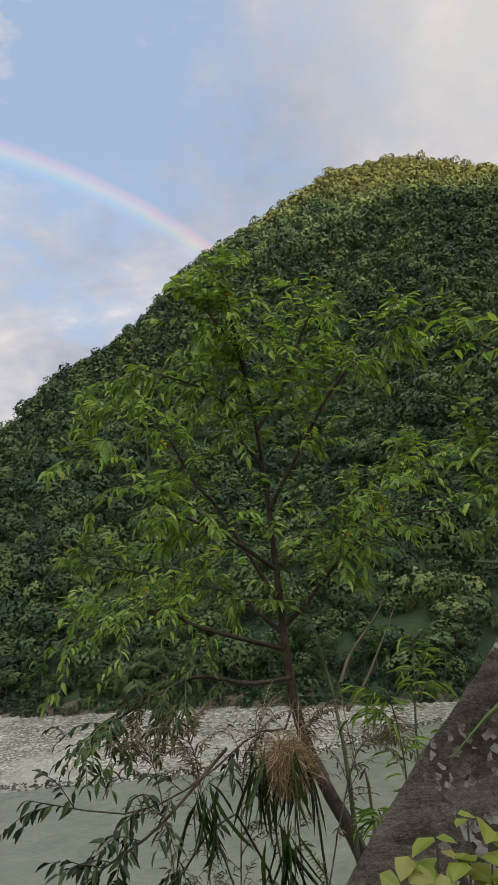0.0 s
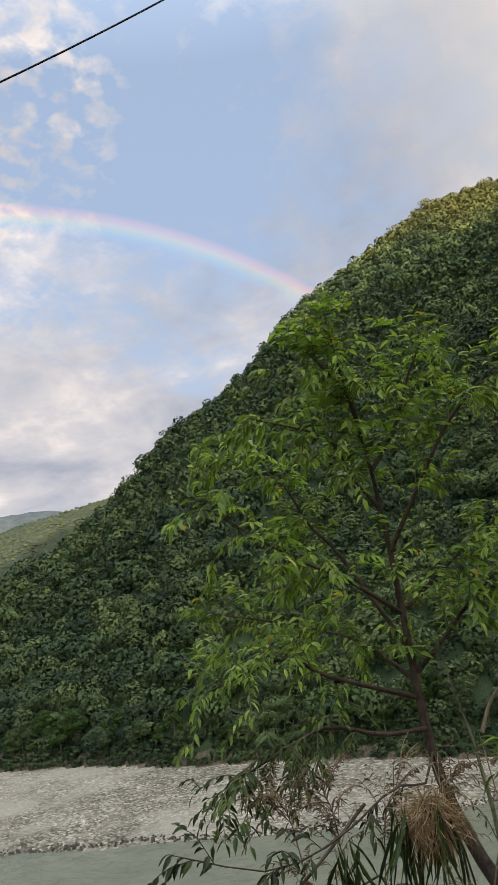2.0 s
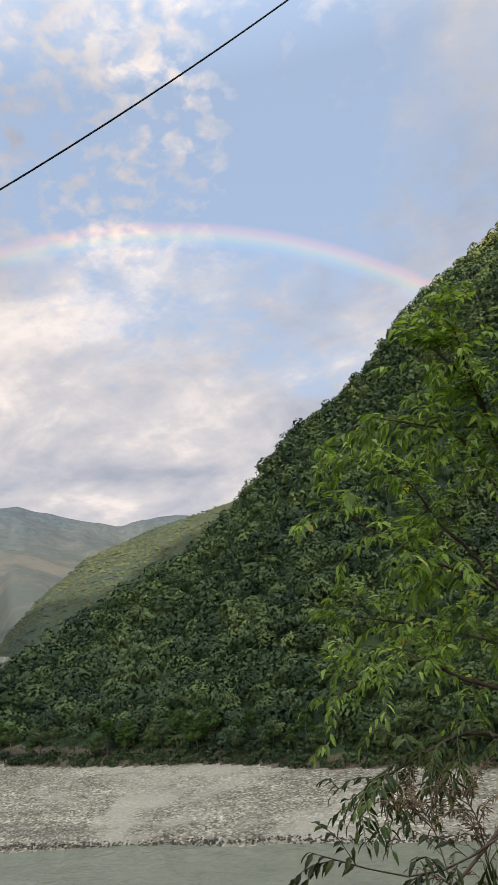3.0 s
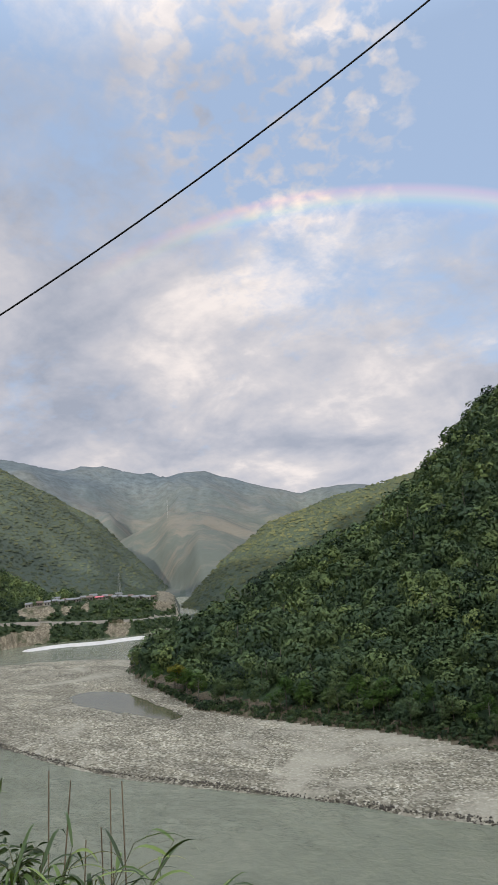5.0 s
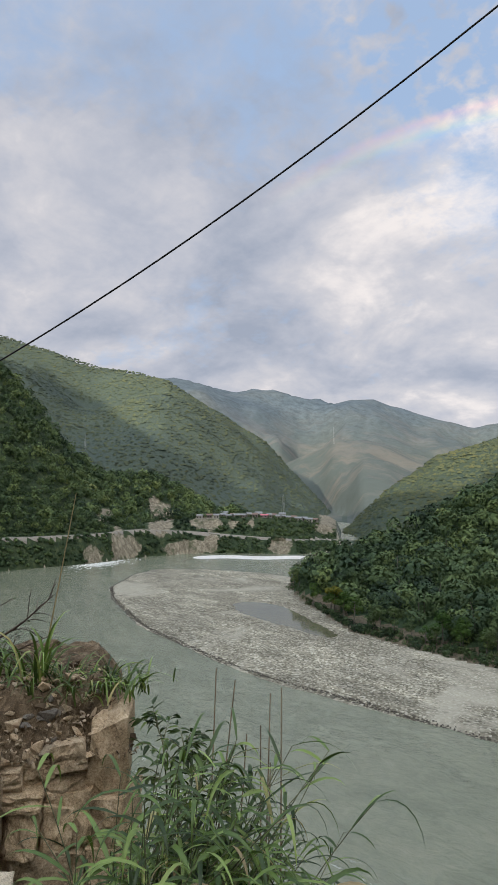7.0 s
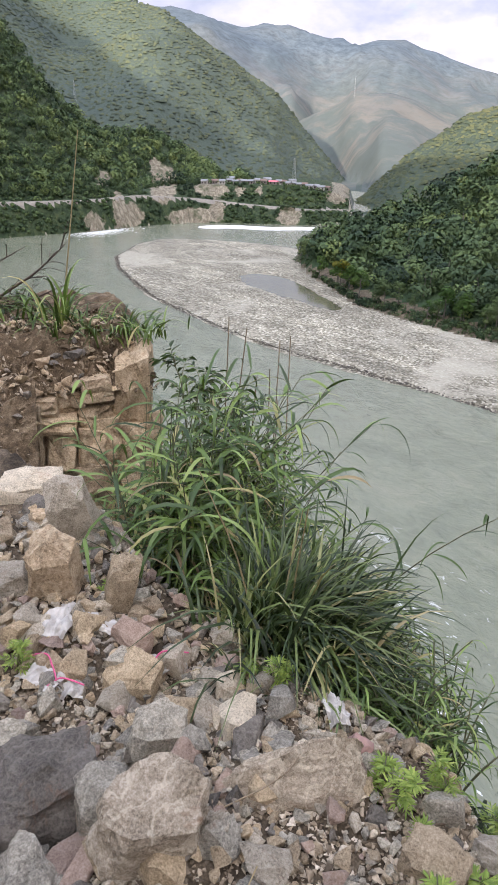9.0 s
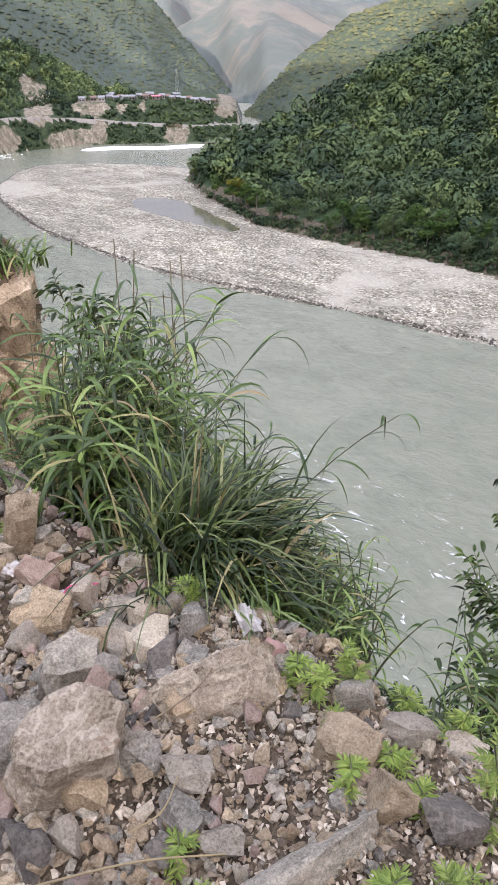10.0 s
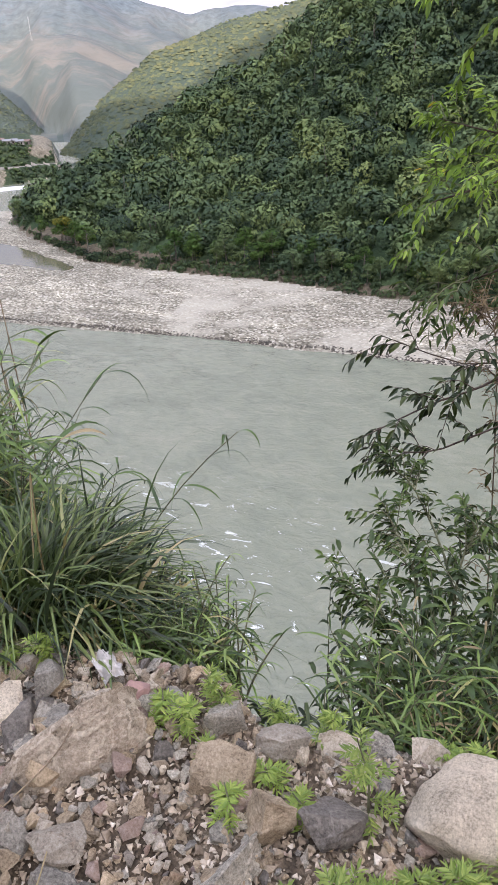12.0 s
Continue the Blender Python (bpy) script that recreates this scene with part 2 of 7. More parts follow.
def pool_material():
    m, n = material("still_water")
    here = place(n)
    ripple = n.noise(here, 0.5, 5.0, 0.6, 0.5)
    colour = n.ramp(n.noise(here, 0.05, 4.0), [(0.35, (0.100, 0.100, 0.062)), (0.65, (0.140, 0.134, 0.086))])
    bump = n.add("Bump", {"Height": ripple, "Strength": 0.2, "Distance": 0.05}).outputs[0]
    shader = n.add("BsdfPrincipled", {"Base Color": colour, "Roughness": 0.08, "Normal": bump, "Specular IOR Level": 0.22})
    n.add("OutputMaterial", {"Surface": shader.outputs[0]})
    return m


M_WATER, M_GRAVEL, M_POOL = water_material(), gravel_material(), pool_material()
M_SOIL = soil_material("rubble_soil", (0.020, 0.015, 0.010), (0.090, 0.068, 0.045), (0.24, 0.188, 0.130), 14.0)
M_WET = soil_material("wet_gravel", (0.035, 0.032, 0.028), (0.085, 0.078, 0.066), (0.17, 0.155, 0.13), 1.2)
M_CRUMB = soil_material("crumbly_soil", (0.032, 0.023, 0.014), (0.120, 0.086, 0.052), (0.29, 0.225, 0.150), 16.0)
M_BANK = soil_material("brown_bank", (0.06, 0.05, 0.035), (0.13, 0.11, 0.075), (0.22, 0.19, 0.14), 0.6)


SCARS = [
    # bearing, height, half widths of the places where the far bank has slipped
    (62.9, -55.0, 0.75, 7.0), (60.1, -53.0, 1.3, 9.0), (60.9, -45.0, 0.5, 8.0), (57.3, -34.0, 1.15, 13.0), (57.8, -24.0, 0.5, 9.0), (61.9, -30.0, 0.6, 5.0),
    (53.4, -38.0, 1.35, 5.5), (51.2, -38.5, 0.5, 3.5), (54.9, -55.5, 2.3, 6.0), (53.0, -52.0, 0.7, 9.0), (47.1, -54.5, 1.0, 6.5), (47.0, -58.0, 0.5, 5.0), (43.2, -43.0, 1.0, 5.5), (49.6, -38.0, 0.35, 3.0)]


def cliff_material():
    """The far bank: green slopes with pale eroded earth where it has slipped."""
    m, n = material("eroded_bank")
    here = place(n)
    gully = n.noise(n.add("Mapping", {"Vector": here, "Scale": (1.0, 1.0, 0.10)}).outputs[0], 0.33, 6.0, 0.7, 0.5)
    fine = n.noise(here, 0.9, 5.0, 0.7)
    earth = n.ramp(n.math("ADD", n.math("MULTIPLY", gully, 0.65), n.math("MULTIPLY", fine, 0.35)), [(0.36, (0.090, 0.080, 0.058)), (0.48, (0.21, 0.186, 0.138)), (0.60, (0.38, 0.34, 0.26))])
    moss = n.noise(here, 0.07, 5.0, 0.7)
    earth = n.mix(n.ramp(moss, [(0.54, (0, 0, 0)), (0.64, (0.8, 0.8, 0.8))]), earth, (0.060, 0.075, 0.036, 1))
    grass = n.ramp(n.noise(here, 0.25, 6.0, 0.7), [(0.3, (0.016, 0.030, 0.016)), (0.5, (0.036, 0.060, 0.028)), (0.7, (0.085, 0.105, 0.046))])
    xyz = n.add("SeparateXYZ", {0: here}).outputs
    bearing = n.math("MULTIPLY", n.math("ARCTAN2", n.math("MULTIPLY", xyz["X"], -1.0), xyz["Y"]), 57.29578)
    bearing = n.math("ADD", bearing, n.math("MULTIPLY", n.math("SUBTRACT", n.noise(here, 0.10, 6.0, 0.7), 0.5), 1.6))
    high = n.math("ADD", xyz["Z"], n.math("MULTIPLY", n.math("SUBTRACT", n.noise(here, 0.16, 5.0, 0.7), 0.5), 9.0))
    slip = None
    for b, c, w, t in SCARS:
        u, v = n.math("DIVIDE", n.math("SUBTRACT", bearing, b), w), n.math("DIVIDE", n.math("SUBTRACT", high, c), t)
        d = n.math("ADD", n.math("MULTIPLY", u, u), n.math("MULTIPLY", v, v))
        slip = d if slip is None else n.math("MINIMUM", slip, d)
    colour = n.mix(n.ramp(slip, [(0.80, (1, 1, 1)), (1.0, (0, 0, 0))]), grass, earth)
    finish(n, colour, 0.95, gully, 0.9, 2.0)
    return m


M_CLIFF = cliff_material()
M_ROADBED = soil_material("dusty_road", (0.20, 0.185, 0.16), (0.26, 0.24, 0.21), (0.33, 0.30, 0.26), 0.5)


def crest_sun_tint(n, here, colour):
    """Warm yellow of sunlight on the high ground, painted into the crown colour."""
    high = n.math("ADD", n.add("SeparateXYZ", {0: here}).outputs["Z"], n.math("MULTIPLY", n.noise(here, 0.012, 5.0, 0.65), 160.0))
    high = n.ramp(n.math("DIVIDE", high, 400.0), [(0.80, (0, 0, 0)), (0.96, (1, 1, 1))])
    return n.mix(n.math("MULTIPLY", high, 0.7), colour, (0.20, 0.19, 0.055, 1))


GREENS = [(0.26, (0.022, 0.040, 0.028)), (0.38, (0.050, 0.086, 0.048)), (0.52, (0.094, 0.144, 0.064)), (0.66, (0.152, 0.210, 0.078)), (0.82, (0.215, 0.250, 0.090))]
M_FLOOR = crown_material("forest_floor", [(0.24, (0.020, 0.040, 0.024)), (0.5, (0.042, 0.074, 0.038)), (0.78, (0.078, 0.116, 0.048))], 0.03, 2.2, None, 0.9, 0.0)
M_CROWN = crown_material("forest_crowns", GREENS, 0.016, 1.6, crest_sun_tint, 0.6, 0.40, 0.08)
M_CROWN_FAR = crown_material("far_forest", [(0.25, (0.040, 0.060, 0.046)), (0.5, (0.070, 0.086, 0.048)), (0.75, (0.112, 0.114, 0.052))], 0.008, 0.5, None, 0.45)
# distance haze is painted into these greens as a blue cast
M_CROWN_HAZE = crown_material("hazed_forest", [(0.25, (0.054, 0.076, 0.068)), (0.5, (0.074, 0.096, 0.066)), (0.75, (0.108, 0.120, 0.062))], 0.004, 0.3, None, 0.45)


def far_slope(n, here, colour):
    """Bare scars and duller green low slopes, where the painted haze blue fades out."""
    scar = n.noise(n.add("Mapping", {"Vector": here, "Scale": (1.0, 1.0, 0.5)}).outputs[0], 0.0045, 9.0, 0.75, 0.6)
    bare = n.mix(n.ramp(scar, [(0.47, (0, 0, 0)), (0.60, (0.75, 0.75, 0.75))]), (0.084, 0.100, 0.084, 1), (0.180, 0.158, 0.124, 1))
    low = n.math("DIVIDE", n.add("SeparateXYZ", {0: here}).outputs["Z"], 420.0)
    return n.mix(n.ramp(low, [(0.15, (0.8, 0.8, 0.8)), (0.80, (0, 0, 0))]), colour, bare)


# blue-grey base colours stand in for distance haze, bluest on the high slopes
M_MOUNTAIN_HAZE = crown_material("far_mountain", [(0.25, (0.066, 0.092, 0.122)), (0.5, (0.084, 0.110, 0.134)), (0.75, (0.112, 0.126, 0.130))], 0.0030, 0.035, far_slope, 0.75, 0.0)
M_TRUNK_PALE = bark_material("pale_bark", (0.055, 0.05, 0.042), (0.20, 0.185, 0.16), 3.0)
M_BARK = bark_material("brown_bark", (0.030, 0.022, 0.017), (0.095, 0.070, 0.052))
M_STEM = bark_material("green_stem", (0.06, 0.065, 0.035), (0.16, 0.165, 0.09))
M_TWIG = bark_material("dry_twig", (0.13, 0.095, 0.06), (0.30, 0.24, 0.16))
M_LEAF = leaf_material("tree_leaves", [(0.0, (0.080, 0.130, 0.034)), (0.35, (0.165, 0.265, 0.056)), (0.70, (0.280, 0.430, 0.090)), (0.985, (0.42, 0.55, 0.14)), (1.0, (0.60, 0.33, 0.03))], 0.45)
M_LEAF_DARK = leaf_material("shrub_leaves", [(0.0, (0.014, 0.026, 0.010)), (0.6, (0.036, 0.058, 0.018)), (1.0, (0.078, 0.104, 0.032))], 0.25)
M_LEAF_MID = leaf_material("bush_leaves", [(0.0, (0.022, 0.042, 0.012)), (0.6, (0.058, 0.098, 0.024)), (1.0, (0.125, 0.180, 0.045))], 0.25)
M_LEAF_LIME = leaf_material("vine_leaves", [(0.0, (0.20, 0.26, 0.040)), (0.6, (0.30, 0.34, 0.060)), (1.0, (0.36, 0.30, 0.12))])
M_GRASS = leaf_material("grass_blades", [(0.0, (0.012, 0.022, 0.008)), (0.35, (0.032, 0.054, 0.018)), (0.65, (0.070, 0.105, 0.034)), (0.90, (0.165, 0.215, 0.074)), (1.0, (0.38, 0.32, 0.17))], 0.12, 0.34)
M_STRAW = leaf_material("dry_straw", [(0.0, (0.24, 0.19, 0.11)), (0.6, (0.36, 0.29, 0.18)), (1.0, (0.22, 0.15, 0.08))], 0.3, 0.7)
M_DRY = leaf_material("withered_leaves", [(0.0, (0.075, 0.055, 0.034)), (0.6, (0.165, 0.120, 0.075)), (1.0, (0.26, 0.20, 0.13))], 0.3, 0.8)
M_PLUME = leaf_material("brown_plume", [(0.0, (0.24, 0.165, 0.095)), (0.6, (0.40, 0.285, 0.18)), (1.0, (0.52, 0.39, 0.26))], 0.3, 0.9)
M_WEED = leaf_material("weed_leaves", [(0.0, (0.15, 0.23, 0.050)), (0.6, (0.25, 0.34, 0.080)), (1.0, (0.36, 0.42, 0.12))], 0.35)
M_ROCK_GREY = rock_material("grey_rock", (0.120, 0.112, 0.094), (0.330, 0.308, 0.258), (0.60, 0.56, 0.48), 9.0, 0.12)
M_ROCK_TAN = rock_material("tan_rock", (0.160, 0.118, 0.074), (0.410, 0.325, 0.220), (0.62, 0.52, 0.38), 11.0, 0.10)
M_ROCK_PALE = rock_material("pale_rock", (0.22, 0.186, 0.138), (0.50, 0.440, 0.345), (0.72, 0.655, 0.55), 10.0, 0.0)
M_ROCK_RUST = rock_material("rusty_rock", (0.150, 0.118, 0.082), (0.420, 0.350, 0.262), (0.66, 0.58, 0.47), 8.0, 0.25, 0.05)
M_ROCK_DARK = rock_material("dark_rock", (0.092, 0.081, 0.068), (0.200, 0.180, 0.155), (0.33, 0.30, 0.262), 8.0, 0.2)
M_ROCK_PINK = rock_material("pink_slate", (0.240, 0.164, 0.132), (0.368, 0.276, 0.228), (0.480, 0.392, 0.344), 12.0, 0.1)


def slab_material():
    m, n = material("weathered_slab")
    here = n.add("TexCoord").outputs["Object"]
    along = n.add("Mapping", {"Vector": here, "Rotation": (radians(0), radians(-47), radians(-35)), "Scale": (0.16, 1.0, 1.0)}).outputs[0]
    bed = n.noise(along, 11.0, 12.0, 0.78, 0.3)
    grit = n.noise(here, 110.0, 6.0, 0.75)
    colour = n.ramp(n.math("ADD", n.math("MULTIPLY", bed, 0.62), n.math("MULTIPLY", grit, 0.38)), [(0.38, (0.034, 0.026, 0.019)), (0.47, (0.110, 0.086, 0.064)), (0.55, (0.200, 0.160, 0.122)), (0.66, (0.38, 0.32, 0.26))])
    crumb = n.add("TexVoronoi", {"Vector": here, "Scale": 55.0, "Randomness": 1.0})
    patch = n.noise(here, 2.6, 8.0, 0.75, 0.4)
    loose = n.ramp(n.add("SeparateColor", {0: crumb.outputs["Color"]}).outputs[0], [(0.0, (0.03, 0.022, 0.016)), (0.6, (0.12, 0.09, 0.065)), (1.0, (0.52, 0.48, 0.42))])
    colour = n.mix(n.ramp(patch, [(0.50, (0, 0, 0)), (0.56, (1, 1, 1))]), colour, loose)
    finish(n, colour, 0.9, n.math("ADD", bed, n.math("MULTIPLY", grit, 0.3)), 1.0, 0.06)
    return m


M_SLAB = slab_material()
M_OUTCROP = rock_material("layered_sandstone", (0.150, 0.108, 0.066), (0.470, 0.355, 0.232), (0.68, 0.57, 0.42), 5.0, 0.1, 0.12)


# ---- mesh helpers ----
def mesh_from(name, verts, faces, mats, index=None, smooth=False):
    """A mesh from an array of points and an array of equal-sided faces."""
    verts, faces = np.asarray(verts, np.float32), np.asarray(faces, np.int32)
    me = bpy.data.meshes.new(name)
    me.vertices.add(len(verts))
    me.vertices.foreach_set("co", verts.ravel())
    sides = faces.shape[1]
    me.loops.add(faces.size)
    me.loops.foreach_set("vertex_index", faces.ravel())
    me.polygons.add(len(faces))
    me.polygons.foreach_set("loop_start", np.arange(0, faces.size, sides, dtype=np.int32))
    for m in mats if isinstance(mats, (list, tuple)) else [mats]:
        me.materials.append(m)
    if index is not None:
        me.polygons.foreach_set("material_index", np.asarray(index, np.int32))
    me.polygons.foreach_set("use_smooth", np.full(len(faces), smooth))
    me.update(calc_edges=True)
    return me


MANY = ("foliage", "twig_work", "leaf_work", "grit")


def part(name, data, mat, parent, label="", smooth=False):
    """A bmesh or a mesh as one part under its thing."""
    if isinstance(data, bmesh.types.BMesh):
        me = bpy.data.meshes.new(name)
        data.to_mesh(me)
        data.free()
        me.materials.append(mat)
        me.polygons.foreach_set("use_smooth", np.full(len(me.polygons), smooth))
    else:
        me = data
    ob = new(name, me)
    if parent is not None:
        ob.parent = parent
    return tagged(ob, label, kind="stuff" if name in MANY else "")


def thing(name, label, category, group="", at=(0, 0, 0), kind=""):
    ob = new(name)
    ob.location = at
    return tagged(ob, label, category, group, kind)


def tube(points, radii, sides=7):
    """Points and quads of a tapered tube along a line."""
    points = np.asarray(points, float)
    radii = np.broadcast_to(np.asarray(radii, float), len(points))
    way = np.gradient(points, axis=0)
    way /= np.linalg.norm(way, axis=1)[:, None] + 1e-9
    side = np.cross(way, (0.31, 0.83, 0.47))
    side /= np.linalg.norm(side, axis=1)[:, None] + 1e-9
    over = np.cross(way, side)
    turn = np.linspace(0, 2 * np.pi, sides, endpoint=False)
    ring = np.cos(turn)[None, :, None] * side[:, None] + np.sin(turn)[None, :, None] * over[:, None]
    verts = (points[:, None] + ring * radii[:, None, None]).reshape(-1, 3)
    i, j = np.meshgrid(np.arange(len(points) - 1), np.arange(sides), indexing="ij")
    k = (j + 1) % sides
    faces = np.stack([i * sides + j, i * sides + k, (i + 1) * sides + k, (i + 1) * sides + j], -1).reshape(-1, 4)
    return verts, faces


def join(pieces):
    verts, faces, base = [], [], 0
    for v, f in pieces:
        verts.append(np.asarray(v))
        faces.append(np.asarray(f) + base)
        base += len(v)
    return np.concatenate(verts), np.concatenate(faces)


def smooth_line(points, count):
    """A Catmull-Rom line through the points."""
    p = np.asarray(points, float)
    p = np.vstack([2 * p[0] - p[1], p, 2 * p[-1] - p[-2]])
    out = []
    for u in np.linspace(0, len(p) - 3 - 1e-6, count):
        i, t = int(u), u - int(u)
        a, b, c, d = p[i:i + 4]
        out.append(0.5 * (2 * b + (c - a) * t + (2 * a - 5 * b + 4 * c - d) * t * t + (3 * b - a - 3 * c + d) * t ** 3))
    return np.array(out)


def scatter(template, faces, origin, x_axis, y_axis, z_axis, sx=1.0, sy=1.0, sz=1.0):
    """Many copies of a small template in one array pair."""
    t = np.asarray(template, float)
    n = len(origin)
    one = np.ones(n)
    verts = (np.asarray(origin)[:, None]
             + (t[None, :, 0] * (sx * one)[:, None])[..., None] * x_axis[:, None]
             + (t[None, :, 1] * (sy * one)[:, None])[..., None] * y_axis[:, None]
             + (t[None, :, 2] * (sz * one)[:, None])[..., None] * z_axis[:, None])
    f = np.asarray(faces)[None] + (np.arange(n) * len(t))[:, None, None]
    return verts.reshape(-1, 3), f.reshape(-1, f.shape[-1])


def unit(v):
    return v / (np.linalg.norm(v, axis=-1, keepdims=True) + 1e-9)


def frames_for(way, spin):
    """Axes whose y runs along way, turned by spin."""
    way = unit(way)
    ref = np.where(np.abs(way[:, 2:3]) > 0.95, np.array([[1.0, 0, 0]]), np.array([[0, 0, 1.0]]))
    x = unit(np.cross(way, ref))
    z = np.cross(x, way)
    c, s = np.cos(spin)[:, None], np.sin(spin)[:, None]
    return x * c + z * s, way, z * c - x * s




def value_noise(x, y, size, seed=0):
    """Smooth noise in -1..1 over arrays."""
    grid = np.random.default_rng(seed).uniform(-1, 1, (128, 128))
    u, v = np.asarray(x) / size + 1000.0, np.asarray(y) / size + 1000.0
    i, j = np.floor(u).astype(int), np.floor(v).astype(int)
    a, b = u - i, v - j
    a, b = a * a * (3 - 2 * a), b * b * (3 - 2 * b)
    g = lambda p, q: grid[p % 128, q % 128]
    return (g(i, j) * (1 - a) + g(i + 1, j) * a) * (1 - b) + (g(i, j + 1) * (1 - a) + g(i + 1, j + 1) * a) * b


def fbm(x, y, size, octaves=4, seed=0):
    return sum(value_noise(x, y, size / 2 ** k, seed + k) / 2 ** k for k in range(octaves))


# ---- the lie of the land: bearings in degrees to the left of the y axis, distances in metres from the lookout ----
RIVER = -60.0
tab = lambda az, xs, ys: np.interp(az, xs, ys)
HILLS = {
    # name: bearings, foot distance, foot height, crest distance, crest elevation in degrees
    "spur": ([-60, -40, -22, -15, -9, -5, 0, 5, 8.5, 11, 16.5, 20.4, 26, 31.7, 36, 41, 45, 46.4],
             [260, 215, 195, 188, 185, 186, 188, 191, 194, 196, 200, 207, 222, 234, 246, 268, 326, 384],
             [720, 740, 740, 730, 715, 690, 655, 620, 600, 585, 545, 520, 480, 450, 425, 400, 388, 392],
             [19.0, 21.2, 23.0, 25.2, 24.9, 23.3, 20.8, 18.0, 14.4, 12.5, 9.4, 5.4, 0.9, -1.5, -4.3, -6.0, -8.0, -9.1]),
    "side_ridge": ([-10, 15, 22, 26.2, 28.4, 31, 34.2, 36.1, 38, 39.5, 41.0, 43],
                   [700, 690, 680, 670, 665, 660, 655, 650, 645, 640, 640, 640],
                   [1150, 1100, 1060, 1030, 1010, 985, 950, 925, 895, 865, 840, 800],
                   [8.0, 6.5, 5.1, 4.2, 3.8, 2.9, 2.0, 0.6, -0.6, -2.0, -3.5, -5.2]),
    "left_mountain": ([41.5, 42.8, 46.1, 48.5, 51, 53.4, 56.7, 59.6, 62.8, 65, 67.2, 75, 95, 120],
                      [980, 960, 900, 860, 840, 820, 810, 800, 800, 800, 800, 800, 800, 800],
                      [1250, 1300, 1400, 1450, 1500, 1550, 1600, 1620, 1650, 1660, 1680, 1700, 1700, 1700],
                      [-3.6, -3.0, 0.1, 2.7, 4.4, 6.1, 8.3, 9.0, 9.3, 10.0, 10.6, 12.5, 14.0, 12.0]),
    "far_mountain": ([5, 20, 27.9, 31, 34.2, 37, 39.3, 41.3, 43.2, 47.1, 51, 53.9, 56.7, 65, 80, 110],
                     [2100, 2100, 2100, 2100, 2100, 2050, 2000, 2000, 2000, 2000, 2000, 2000, 2000, 2000, 2100, 2100],
                     [3700, 3700, 3700, 3700, 3600, 3500, 3450, 3450, 3500, 3600, 3700, 3800, 3800, 3800, 3800, 3800],
                     [3.0, 4.0, 4.6, 4.0, 5.0, 6.0, 6.8, 6.7, 6.1, 6.4, 6.7, 7.5, 8.0, 8.5, 8.0, 7.0]),
    "valley_head": ([30, 33, 36, 38, 40, 42, 43.5, 45, 47, 50],
                    [1000, 980, 960, 940, 960, 1250, 1500, 1600, 1700, 1700],
                    [2300, 2300, 2250, 2200, 2200, 2200, 2200, 2150, 2100, 2000],
                    [-0.5, 0.6, 2.0, 2.9, 3.4, 3.2, 2.6, 1.8, 0.8, -0.8]),
    "near_left": ([50.5, 51.9, 53.8, 57.5, 60.3, 62.1, 64.4, 65.7, 67.1, 69.7, 71.9, 80, 100, 115],
                  [640, 622, 600, 575, 552, 522, 508, 503, 496, 490, 484, 455, 420, 380],
                  [690, 690, 690, 690, 680, 680, 690, 700, 710, 730, 745, 760, 760, 760],
                  [-3.9, -3.3, -2.0, 0.2, 0.2, 0.2, 1.9, 3.7, 5.6, 8.4, 10.6, 15.0, 20.0, 20.0]),
}


def hill(name, az, r):
    b, foot, crest, el = HILLS[name]
    f, c, e = tab(az, b, foot), tab(az, b, crest), tab(az, b, el)
    inside = np.clip((az - b[0]) / 1.5, 0, 1) * np.clip((b[-1] - az) / 0.6, 0, 1)
    zc = c * np.tan(np.radians(e))
    base = -39.0 if name == "near_left" else RIVER + 1.0
    s = np.clip((r - f) / np.maximum(c - f, 1.0), -0.2, 1.0)
    z = base + (zc - base) * np.where(s > 0, np.abs(s) ** (0.92 if name == "spur" else 0.85), s)
    z = np.where(r > c, zc - (r - c) * 0.55, z)
    x, y = -r * np.sin(np.radians(az)), r * np.cos(np.radians(az))
    rough = {"spur": (9.0, 90), "side_ridge": (10.0, 120), "left_mountain": (38.0, 330), "far_mountain": (110.0, 800), "valley_head": (45.0, 420), "near_left": (7.0, 70)}[name]
    bell = np.clip(s * 4, 0, 1) * np.clip((1.0 - s) * 5, 0.0, 1)
    z = z + fbm(x, y, rough[1], 4, 11) * rough[0] * bell
    if name in ("left_mountain", "far_mountain", "valley_head"):
        # spurs and gullies that run down the slope
        run, deep = {"far_mountain": (260.0, 95.0), "valley_head": (240.0, 30.0)}.get(name, (150.0, 26.0))
        gully = fbm(az * f / 57.3, r * 0.22, run, 5, 15)
        z = z + (0.55 - np.abs(gully)) * deep * 0.85 * bell
    z = np.where(s < 0, -400.0, z)
    return np.where(inside > 0, base + (z - base) * np.clip(inside, 0.02, 1) ** 0.5, -400.0)


def shore_far(az):
    return tab(az, [40, 42, 45.2, 54.9, 59.7, 61.9, 66.6, 80, 100], [640, 575, 545, 543, 515, 496, 470, 430, 380])


